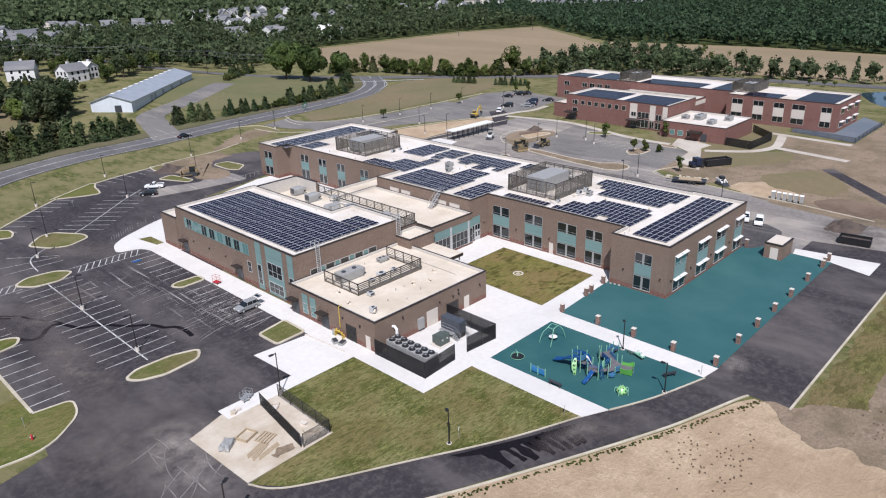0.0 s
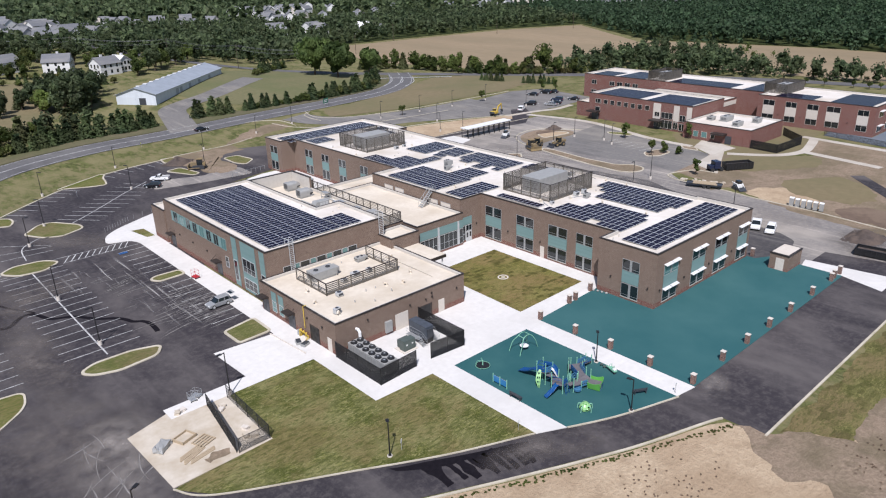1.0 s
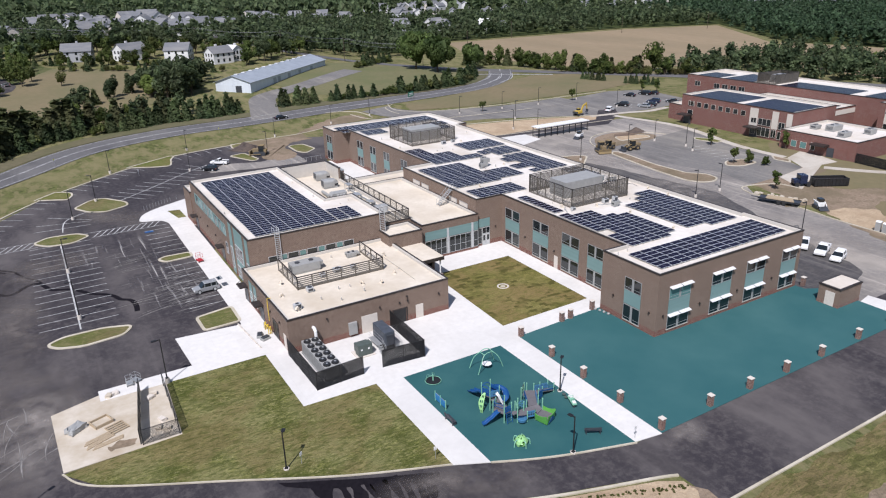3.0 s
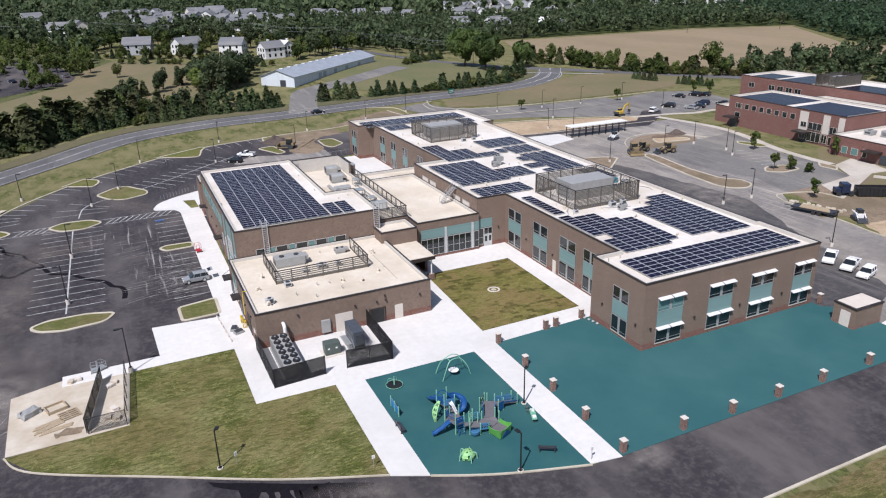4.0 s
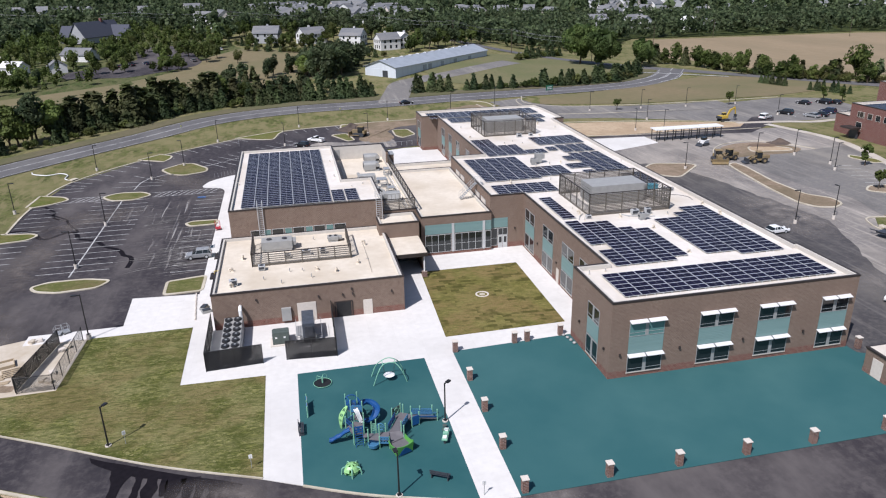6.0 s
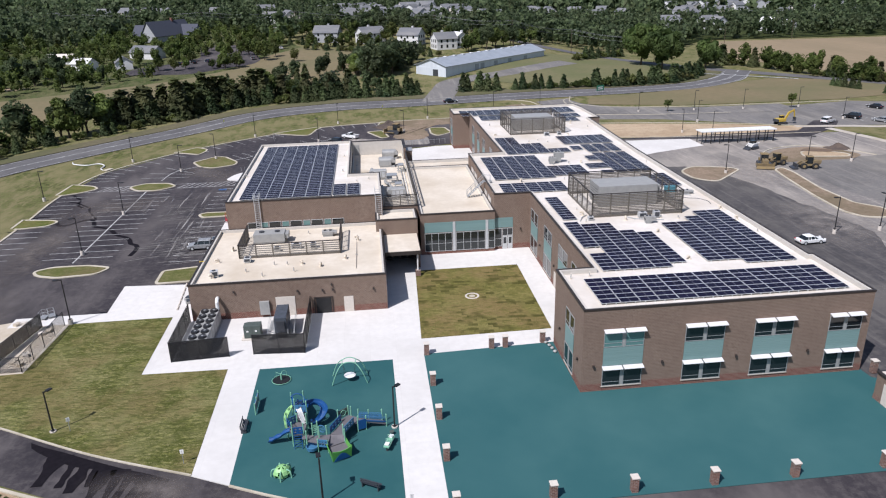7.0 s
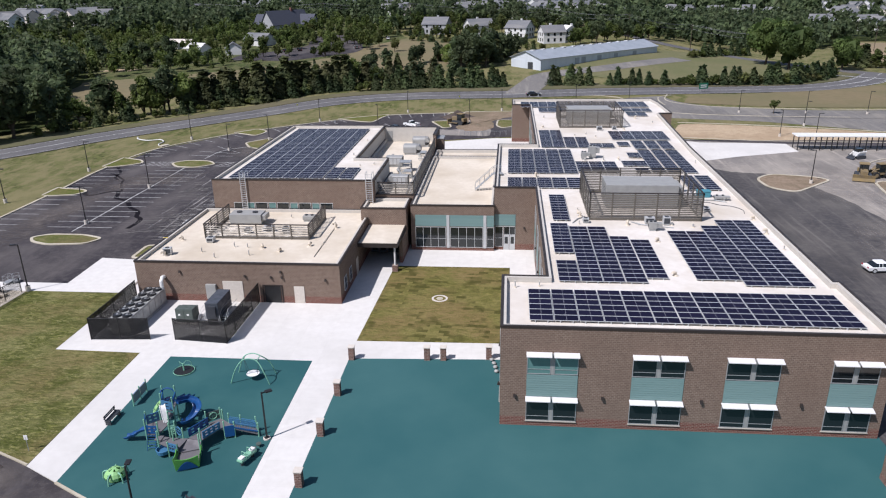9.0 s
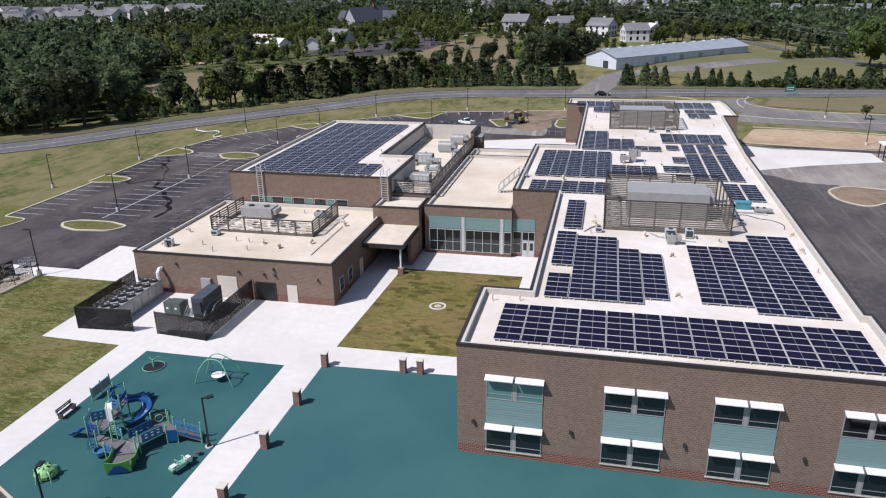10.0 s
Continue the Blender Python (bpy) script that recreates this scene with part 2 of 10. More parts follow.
def lawn_material(name, dark, mid, light, turn=10.0, patches=0.0):
    """Fresh sod: short overlapping tufts in rows, with broad drifts and, where it is new, squares of other turf."""
    m, nt, p = material(name, 0.95, 0, 0.1)
    tuft = cloud(nt, 2.0, 5, 0.43, 0.57, axes=(0.75, 1.7, 1), turn=turn, rough=0.72)
    col = ramp_mix(nt, tuft, dark, mid)
    col = ramp_mix(nt, scaled(nt, cloud(nt, 4.5, 5, 0.51, 0.60, axes=(0.8, 1.4, 1), turn=turn + 25, rough=0.75), 0.9), col, light)
    col = ramp_mix(nt, scaled(nt, cloud(nt, 0.7, 5, 0.47, 0.60, axes=(0.5, 1.3, 1), turn=turn), 0.75), col, dark)
    col = ramp_mix(nt, scaled(nt, cloud(nt, 0.16, 5, 0.44, 0.60), 0.5), col, light)
    col = ramp_mix(nt, scaled(nt, cloud(nt, 0.11, 6, 0.46, 0.58, turn=70), 0.6), col, tuple(v * k for v, k in zip(mid, (1.22, 0.92, 1.45))))
    col = ramp_mix(nt, scaled(nt, cloud(nt, 1.5, 4, 0.53, 0.58, axes=(0.6, 1.7, 1), turn=turn + 8, rough=0.6), 0.55), col, dark)
    if patches:
        g = place(nt, (1, 1, 1), 4)
        vo = node(nt, "ShaderNodeTexBrick", Scale=1.0, Color1=(0, 0, 0, 1), Color2=(1, 1, 1, 1), Mortar=(0, 0, 0, 1))
        vo.inputs["Mortar Size"].default_value, vo.inputs["Brick Width"].default_value, vo.inputs["Row Height"].default_value = 0.0, 1.2, 0.6
        nt.links.new(g, vo.inputs["Vector"])
        s = nt.nodes.new("ShaderNodeSeparateColor")
        nt.links.new(vo.outputs[0], s.inputs[0])
        mask = nt.nodes.new("ShaderNodeMath")
        mask.operation = "MULTIPLY"
        nt.links.new(stretch(nt, s.outputs[0], 0.40, 0.62), mask.inputs[0])
        nt.links.new(cloud(nt, 0.22, 3, 0.46, 0.56), mask.inputs[1])
        col = ramp_mix(nt, scaled(nt, mask.outputs[0], patches), col, tuple(0.55 * v for v in dark))
    nt.links.new(col, p.inputs["Base Color"])
    bump(nt, p, tuft, 0.8, 0.06)
    return m


M["ground"] = grass_material("meadow_grass", (0.095, 0.112, 0.036), (0.135, 0.135, 0.052), (0.175, 0.155, 0.078))
M["lawn"] = lawn_material("sod_lawn", (0.058, 0.070, 0.015), (0.146, 0.150, 0.042), (0.262, 0.240, 0.108), 8)
M["court"] = lawn_material("court_sod", (0.118, 0.112, 0.030), (0.182, 0.165, 0.049), (0.235, 0.200, 0.076), 0, 0.85)
M["verge"] = lawn_material("verge_grass", (0.075, 0.098, 0.020), (0.130, 0.145, 0.036), (0.205, 0.178, 0.080), -35)
M["dryverge"] = lawn_material("dry_verge", (0.082, 0.086, 0.025), (0.150, 0.142, 0.048), (0.225, 0.195, 0.085), -35, 0.45)
M["clublawn"] = grass_material("club_lawn", (0.055, 0.075, 0.024), (0.08, 0.10, 0.036), (0.10, 0.10, 0.046))
M["islandgrass"] = lawn_material("island_grass", (0.088, 0.102, 0.028), (0.138, 0.142, 0.046), (0.215, 0.186, 0.095), 20)
# near-black floor: the shade under the trees is painted into this grass colour
M["shadefloor"] = grass_material("shaded_wood_floor", (0.02, 0.03, 0.01), (0.03, 0.045, 0.014), (0.05, 0.06, 0.02))

M["brick"] = brick_material("brown_brick", (0.186, 0.130, 0.100), (0.145, 0.101, 0.078), (0.28, 0.225, 0.18), (0.17, 0.062, 0.048))
M["brick_plain"] = brick_material("brown_brick_upper", (0.186, 0.130, 0.100), (0.145, 0.101, 0.078), (0.28, 0.225, 0.18))
M["redbrick"] = brick_material("red_brick", (0.195, 0.082, 0.066), (0.15, 0.066, 0.055), (0.25, 0.195, 0.17))
M["pierbrick"] = brick_material("pier_brick", (0.20, 0.105, 0.08), (0.085, 0.052, 0.045), (0.33, 0.28, 0.245))
M["coping"] = glossy("dark_bronze_coping", (0.052, 0.042, 0.038), 0.45, 0.4)
M["roof"] = surface("white_roof_membrane", (0.60, 0.555, 0.50), (0.68, 0.64, 0.59), (0.50, 0.44, 0.36), 1.3, 0.1, 0.8, relief=0.03)
M["cream"] = surface("cream_roof_membrane", (0.58, 0.515, 0.42), (0.65, 0.585, 0.49), (0.48, 0.41, 0.315), 1.3, 0.14, 0.85, relief=0.03)
M["parapet"] = surface("grey_parapet_flashing", (0.46, 0.43, 0.385), (0.52, 0.49, 0.44), None, 1.5, 0.2, 0.7, relief=0.02)
M["tealpanel"] = surface("teal_metal_panel", (0.165, 0.262, 0.252), (0.185, 0.285, 0.275), (0.145, 0.238, 0.23), 1.0, 0.2, 0.5, relief=0, axes=(0.1, 0.1, 8))
M["glass"] = material("window_glass", 0.06, 0.0, 0.7)[0]
M["glass"].node_tree.nodes["Principled BSDF"].inputs["Base Color"].default_value = (0.012, 0.016, 0.018, 1)
M["tealglass"] = material("tinted_glass", 0.08, 0.0, 0.7)[0]
M["tealglass"].node_tree.nodes["Principled BSDF"].inputs["Base Color"].default_value = (0.10, 0.20, 0.19, 1)
M["white"] = glossy("white_paint", (0.72, 0.72, 0.70), 0.5)
M["awning"] = glossy("pale_grey_awning", (0.64, 0.64, 0.635), 0.5)
M["aluminium"] = glossy("pale_aluminium", (0.55, 0.56, 0.56), 0.45, 0.3)
M["galv"] = glossy("galvanised_steel", (0.42, 0.43, 0.43), 0.5, 0.5)
M["unit"] = surface("grey_sheet_metal", (0.30, 0.30, 0.29), (0.36, 0.36, 0.345), None, 1.2, 0.3, 0.55, 0.2, relief=0)
M["louvre"] = glossy("bronze_louvre", (0.135, 0.12, 0.10), 0.5, 0.2)
M["black"] = glossy("black_paint", (0.014, 0.014, 0.015), 0.45)
M["rubber"] = glossy("tyre_rubber", (0.02, 0.02, 0.02), 0.85)
M["darkmetal"] = glossy("dark_metal", (0.06, 0.065, 0.075), 0.4, 0.3)
M["yellow"] = glossy("machine_yellow", (0.48, 0.33, 0.05), 0.55)
M["muddy"] = surface("mud_caked_yellow", (0.26, 0.185, 0.075), (0.20, 0.155, 0.095), (0.15, 0.115, 0.075), 1.5, 0.5, 0.8, relief=0.2)
M["red"] = glossy("red_paint", (0.45, 0.03, 0.04), 0.45)
M["blue"] = glossy("blue_plastic", (0.010, 0.070, 0.22), 0.35)
M["lightblue"] = glossy("sky_blue_plastic", (0.055, 0.17, 0.31), 0.35)
M["green"] = glossy("lime_plastic", (0.10, 0.33, 0.06), 0.35)
M["mint"] = glossy("mint_green_steel", (0.20, 0.43, 0.30), 0.4)
M["greybox"] = glossy("green_grey_cabinet", (0.075, 0.095, 0.085), 0.5)
M["slateblue"] = glossy("slate_blue_cabinet", (0.062, 0.072, 0.088), 0.45)
M["wood"] = surface("raw_timber", (0.32, 0.25, 0.165), (0.42, 0.335, 0.23), None, 5, 0.3, 0.8)
M["stone"] = surface("cast_stone", (0.52, 0.47, 0.41), (0.60, 0.55, 0.49), None, 4, 0.3, 0.85)
M["shingle"] = surface("grey_shingles", (0.11, 0.115, 0.125), (0.16, 0.165, 0.175), (0.2, 0.195, 0.19), 2.0, 0.1, 0.9, axes=(1, 1, 5))
M["slate"] = surface("dark_slate", (0.05, 0.055, 0.075), (0.075, 0.08, 0.10), None, 2.0, 0.1, 0.8, axes=(1, 1, 5))
M["siding"] = surface("white_siding", (0.60, 0.60, 0.585), (0.66, 0.655, 0.64), (0.5, 0.49, 0.47), 1.0, 0.1, 0.7, axes=(0.2, 0.2, 7), relief=0.1)
M["greysiding"] = surface("grey_siding", (0.30, 0.31, 0.32), (0.36, 0.365, 0.37), None, 1.0, 0.1, 0.7, axes=(0.2, 0.2, 7), relief=0.1)
M["barnwall"] = surface("pale_blue_steel", (0.58, 0.62, 0.66), (0.64, 0.68, 0.71), (0.52, 0.56, 0.60), 1.0, 0.1, 0.5, 0.1, relief=0.1, axes=(3, 3, 0.1))
M["barnroof"] = surface("grey_steel_roof", (0.33, 0.36, 0.40), (0.38, 0.41, 0.44), (0.29, 0.32, 0.35), 1.0, 0.1, 0.5, 0.2, relief=0.1, axes=(3, 3, 0.1))
M["bark"] = surface("bark", (0.055, 0.042, 0.03), (0.09, 0.07, 0.05), None, 6, 0.5, 0.95)
M["water"] = glossy("pond_water", (0.03, 0.055, 0.075), 0.06)
M["leaf"] = leaf_material("broad_leaves", (0.053, 0.083, 0.018), (0.117, 0.156, 0.040), (0.106, 0.122, 0.033))
M["oakleaf"] = leaf_material("oak_leaves", (0.055, 0.095, 0.024), (0.115, 0.165, 0.048), (0.09, 0.125, 0.036))
M["cedar"] = leaf_material("cedar_sprays", (0.050, 0.072, 0.026), (0.112, 0.130, 0.050), (0.118, 0.108, 0.052))
M["needle"] = leaf_material("dark_needles", (0.040, 0.070, 0.027), (0.090, 0.125, 0.050), (0.095, 0.107, 0.043))
M["shrub"] = leaf_material("shrub_leaves", (0.066, 0.097, 0.022), (0.123, 0.149, 0.040), (0.110, 0.097, 0.037))
# distance haze is painted into the next two leaf colours as extra blue
M["forest"] = leaf_material("hazed_forest_leaves", (0.045, 0.072, 0.032), (0.104, 0.138, 0.062), (0.088, 0.104, 0.052))
M["bluegreen"] = leaf_material("hazed_pine_leaves", (0.028, 0.055, 0.026), (0.056, 0.094, 0.045), (0.048, 0.072, 0.038))


def solar_material():
    m, nt, p = material("solar_cells", 0.22, 0.0, 0.06)
    tc = nt.nodes.new("ShaderNodeTexCoord")
    s = nt.nodes.new("ShaderNodeSeparateXYZ")
    nt.links.new(tc.outputs["Object"], s.inputs[0])
    info = nt.nodes.new("ShaderNodeObjectInfo")
    fine = ramp_mix(nt, info.outputs["Random"], (0.0078, 0.0068, 0.019), (0.0115, 0.010, 0.027))
    a = nt.nodes.new("ShaderNodeMath")
    a.operation = "ABSOLUTE"
    nt.links.new(s.outputs[0], a.inputs[0])
    b = nt.nodes.new("ShaderNodeMath")
    b.operation, b.inputs[1].default_value = "LESS_THAN", 0.016
    nt.links.new(a.outputs[0], b.inputs[0])
    nt.links.new(ramp_mix(nt, b.outputs[0], fine, (0.2, 0.2, 0.22)), p.inputs["Base Color"])
    return m


M["solar"] = solar_material()


def mesh_screen(name, colour, scale, gap):
    """Wire mesh cloth: a fine weave with open holes."""
    m, nt, p = material(name, 0.7, 0.2, 0.3)
    p.inputs["Base Color"].default_value = (*colour, 1)
    n = node(nt, "ShaderNodeTexNoise", Scale=scale, Detail=0)
    nt.links.new(place(nt), n.inputs["Vector"])
    gt = nt.nodes.new("ShaderNodeMath")
    gt.operation, gt.inputs[1].default_value = "GREATER_THAN", gap
    nt.links.new(n.outputs[0], gt.inputs[0])
    nt.links.new(gt.outputs[0], p.inputs["Alpha"])
    return m


def dust_material(name, colour, strength, streak=0.0):
    """A thin film of dust that fades out towards its rim."""
    m, nt, p = material(name, 0.95, 0, 0.05)
    nt.links.new(ramp_mix(nt, cloud(nt, 2.0, 5), colour, tuple(0.75 * v for v in colour)), p.inputs["Base Color"])
    tc = nt.nodes.new("ShaderNodeTexCoord")
    ln = nt.nodes.new("ShaderNodeVectorMath")
    ln.operation = "LENGTH"
    nt.links.new(tc.outputs["Object"], ln.inputs[0])
    rim = stretch(nt, ln.outputs["Value"], 1.0, 0.25)
    n = cloud(nt, 0.3, 7, 0.34, 0.66, rough=0.6)
    if streak:
        n = cloud(nt, 1.3, 4, 0.56, 0.66, axes=(1.0, 0.05, 1), turn=streak)
    mul = nt.nodes.new("ShaderNodeMath")
    mul.operation = "MULTIPLY"
    nt.links.new(rim, mul.inputs[0]), nt.links.new(n, mul.inputs[1])
    nt.links.new(scaled(nt, mul.outputs[0], strength), p.inputs["Alpha"])
    return m


M["dust"] = dust_material("chalky_dust", (0.36, 0.325, 0.295), 0.6)
M["greydust"] = dust_material("grey_dust", (0.17, 0.15, 0.138), 0.8)
M["scuff"] = dust_material("dragged_chalk", (0.46, 0.44, 0.42), 0.95, 80)
M["windscreen"] = mesh_screen("black_fence_mesh", (0.014, 0.014, 0.015), 60.0, 0.42)
M["chainlink"] = mesh_screen("open_fence_mesh", (0.05, 0.05, 0.05), 60.0, 0.58)


# ---- building blocks ----
def part(name, bm, mat, parent, label=""):
    me = bpy.data.meshes.new(name)
    bm.to_mesh(me)
    bm.free()
    me.materials.append(M[mat])
    ob = new(name, me)
    ob.parent = parent
    if label:
        tagged(ob, label)
    return ob


def shared(name, me, parent, loc=(0, 0, 0), rz=0.0):
    ob = new(name, me)
    ob.parent = parent
    ob.matrix_local = pose(*loc, 0, 0, rz)
    return ob


def thing(name, label, category, loc=(0, 0, 0), rz=0.0, group="", kind=""):
    ob = new(name)
    ob.empty_display_size = 0.3
    ob.matrix_basis = pose(*loc, 0, 0, rz)
    return tagged(ob, label, category, group, kind)


def box(bm, x0, x1, y0, y1, z0, z1, bevel=0.0):
    v = [bm.verts.new(p) for p in ((x0, y0, z0), (x1, y0, z0), (x1, y1, z0), (x0, y1, z0), (x0, y0, z1), (x1, y0, z1), (x1, y1, z1), (x0, y1, z1))]
    faces = [bm.faces.new([v[i] for i in f]) for f in ((3, 2, 1, 0), (4, 5, 6, 7), (0, 1, 5, 4), (1, 2, 6, 5), (2, 3, 7, 6), (3, 0, 4, 7))]
    if bevel:
        bmesh.ops.bevel(bm, geom=list({e for f in faces for e in f.edges}), offset=bevel, segments=2, affect="EDGES", profile=0.6)
    return bm


def cube(x0, x1, y0, y1, z0, z1, bevel=0.0):
    return box(bmesh.new(), x0, x1, y0, y1, z0, z1, bevel)


def prism(bm, poly, z0, z1):
    low, top = [bm.verts.new((x, y, z0)) for x, y in poly], [bm.verts.new((x, y, z1)) for x, y in poly]
    n = len(poly)
    bm.faces.new(low[::-1]), bm.faces.new(top)
    for i in range(n):
        bm.faces.new((low[i], low[(i + 1) % n], top[(i + 1) % n], top[i]))
    return bm


def profile(bm, pts, x0, x1, inset=0.0):
    """A side outline of (y, z) points carried across from x0 to x1."""
    a, b = [bm.verts.new((x0, y, z)) for y, z in pts], [bm.verts.new((x1, y, z)) for y, z in pts]
    n = len(pts)
    bm.faces.new(a), bm.faces.new(b[::-1])
    for i in range(n):
        bm.faces.new((a[(i + 1) % n], a[i], b[i], b[(i + 1) % n]))
    bmesh.ops.recalc_face_normals(bm, faces=bm.faces[:])
    return bm


def rod(bm, p, q, r, n=6, r2=None):
    p, q = Vector(p), Vector(q)
    r2 = r if r2 is None else r2
    m = (q - p).to_track_quat("Z", "Y").to_matrix()
    rings = []
    for c, rr in ((p, r), (q, r2)):
        rings.append([bm.verts.new(c + m @ Vector((rr * math.cos(2 * math.pi * k / n), rr * math.sin(2 * math.pi * k / n), 0))) for k in range(n)])
    for k in range(n):
        bm.faces.new((rings[0][k], rings[0][(k + 1) % n], rings[1][(k + 1) % n], rings[1][k]))
    bm.faces.new(rings[0][::-1]), bm.faces.new(rings[1])
    return bm


def tube(bm, pts, r, n=8):
    """A bent round bar through pts."""
    pts = [Vector(p) for p in pts]
    rings = []
    for i, c in enumerate(pts):
        d = (pts[min(i + 1, len(pts) - 1)] - pts[max(i - 1, 0)]).normalized()
        side = d.cross(Vector((0, 0, 1)))
        side = side.normalized() if side.length > 1e-3 else Vector((1, 0, 0))
        up = side.cross(d)
        rings.append([bm.verts.new(c + r * (math.cos(2 * math.pi * k / n) * side + math.sin(2 * math.pi * k / n) * up)) for k in range(n)])
    for a, b in zip(rings, rings[1:]):
        for k in range(n):
            bm.faces.new((a[k], a[(k + 1) % n], b[(k + 1) % n], b[k]))
    bm.faces.new(rings[0][::-1]), bm.faces.new(rings[-1])
    return bm


def smoothstep(a, b, v):
    u = min(1.0, max(0.0, (v - a) / (b - a)))
    return u * u * (3 - 2 * u)


def hgt(x, y):
    """The lie of the land: level round the school, rising to the north-west."""
    r = max(0.0, y - 150.0)
    return (1 - smoothstep(30, 140, x)) * min(r * r / (r + 20) * 0.056, 13.0)


def drape(bm, lift, step=14.0):
    """Cut a flat outline into pieces and lay them on the land."""
    xs, ys = [v.co.x for v in bm.verts], [v.co.y for v in bm.verts]
    if max(ys) > 150:
        for axis, low, high in ((0, min(xs), max(xs)), (1, max(min(ys), 150), max(ys))):
            k = low + step
            while k < high:
                n = Vector((1, 0, 0)) if axis == 0 else Vector((0, 1, 0))
                bmesh.ops.bisect_plane(bm, geom=bm.verts[:] + bm.edges[:] + bm.faces[:], plane_co=n * k, plane_no=n)
                k += step
    for v in bm.verts:
        v.co.z = hgt(v.co.x, v.co.y) + lift
    return bm


def rounded(poly, r, n=5):
    """The outline with its corners rounded off; r may be one number or one for each corner."""
    out, k = [], len(poly)
    for i in range(k):
        p, c, q = (Vector(poly[(i + d) % k]) for d in (-1, 0, 1))
        rr = r[i] if isinstance(r, (list, tuple)) else r
        rr = min(rr, (p - c).length * 0.48, (q - c).length * 0.48)
        if rr < 0.05:
            out.append(tuple(c))
            continue
        a, b = c + (p - c).normalized() * rr, c + (q - c).normalized() * rr
        for j in range(n + 1):
            t = j / n
            out.append(tuple((1 - t) ** 2 * a + 2 * t * (1 - t) * c + t * t * b))
    return out


def ragged(poly, step=0.7, amp=0.8, scale=0.35):
    """The outline broken into short lengths that wander like a soil edge."""
    out = []
    for p, q in zip(poly, poly[1:] + poly[:1]):
        p, q = Vector(p), Vector(q)
        n = max(1, int((q - p).length / step))
        for k in range(n):
            c = p.lerp(q, k / n)
            out.append((c.x + amp * noise.noise((c.x * scale, c.y * scale, 1)) + 0.35 * amp * noise.noise((c.x * 1.3, c.y * 1.3, 4)),
                        c.y + amp * noise.noise((c.x * scale, c.y * scale, 7)) + 0.35 * amp * noise.noise((c.x * 1.3, c.y * 1.3, 9))))
    return out


def sheet(name, poly, lift, mat, label, category, thick=0.0, step=14.0):
    """A flat piece of ground cover inside an outline; thick ones show an edge."""
    bm = bmesh.new()
    bm.faces.new([bm.verts.new((x, y, 0)) for x, y in poly])
    bmesh.ops.recalc_face_normals(bm, faces=bm.faces[:])
    if bm.faces[:][0].normal.z < 0:
        bmesh.ops.reverse_faces(bm, faces=bm.faces[:])
    bmesh.ops.triangulate(bm, faces=bm.faces[:])
    drape(bm, lift, step)
    if thick:
        rim = [e for e in bm.edges if e.is_boundary]
        made = bmesh.ops.extrude_edge_only(bm, edges=rim)["geom"]
        for v in made:
            if isinstance(v, bmesh.types.BMVert):
                v.co.z -= thick
    ob = part(name, bm, mat, None)
    return tagged(ob, label, category, kind="structure")


def strip(name, pts, width, lift, mat, label, category, thick=0.0, closed=False, parent=None):
    """A band of even width along a line on the ground."""
    pts = [Vector((x, y)) for x, y in pts]
    n = len(pts)
    rows = []
    for i in range(n):
        a, b = (pts[(i - 1) % n], pts[(i + 1) % n]) if closed else (pts[max(i - 1, 0)], pts[min(i + 1, n - 1)])
        d = (b - a).normalized()
        side = Vector((-d.y, d.x)) * width / 2
        rows.append((pts[i] + side, pts[i] - side))
    bm = bmesh.new()
    vs = [[bm.verts.new((p.x, p.y, hgt(p.x, p.y) + lift)) for p in r] for r in rows]
    low = [[bm.verts.new((p.x, p.y, hgt(p.x, p.y) + lift - thick)) for p in r] for r in rows] if thick else None
    for i in range(n if closed else n - 1):
        j = (i + 1) % n
        bm.faces.new((vs[i][0], vs[i][1], vs[j][1], vs[j][0]))
        if thick:
            bm.faces.new((vs[i][0], vs[j][0], low[j][0], low[i][0]))
            bm.faces.new((vs[j][1], vs[i][1], low[i][1], low[j][1]))
    if thick and not closed:
        bm.faces.new((vs[0][1], vs[0][0], low[0][0], low[0][1]))
        bm.faces.new((vs[-1][0], vs[-1][1], low[-1][1], low[-1][0]))
    ob = part(name, bm, mat, parent, "" if parent is None else label)
    return ob if parent else tagged(ob, label, category, kind="structure")


def curve_through(pts, n=8):
    """A smooth line through the points."""
    pts = [Vector(p) for p in pts]
    out = []
    for i in range(len(pts) - 1):
        p0, p1, p2, p3 = pts[max(i - 1, 0)], pts[i], pts[i + 1], pts[min(i + 2, len(pts) - 1)]
        for k in range(n):
            t = k / n
            out.append(tuple(0.5 * (2 * p1 + (p2 - p0) * t + (2 * p0 - 5 * p1 + 4 * p2 - p3) * t * t + (3 * p1 - p0 - 3 * p2 + p3) * t ** 3)))
    return out + [tuple(pts[-1])]


# ---- the land ----
def land():
    def axis(low, high, fine0, fine1, step):
        out = list(np.arange(fine0, fine1 + 1, step))
        d, v = step, fine0
        while v > low:
            d *= 1.5
            v -= d
            out.insert(0, max(v, low))
        d, v = step, fine1
        while v < high:
            d *= 1.5
            v += d
            out.append(min(v, high))
        return out
    xs, ys = axis(-4500, 4500, -260, 260, 13), axis(-4500, 4500, -100, 460, 14)
    verts = [(x, y, hgt(x, y)) for y in ys for x in xs]
    n = len(xs)
    faces = [(j * n + i, j * n + i + 1, (j + 1) * n + i + 1, (j + 1) * n + i) for j in range(len(ys) - 1) for i in range(n - 1)]
    me = bpy.data.meshes.new("ground")
    me.from_pydata(verts, [], faces)
    me.materials.append(M["ground"])
    return tagged(new("ground", me), "wide meadow ground with dry and green grass", "ground", kind="structure")


land()


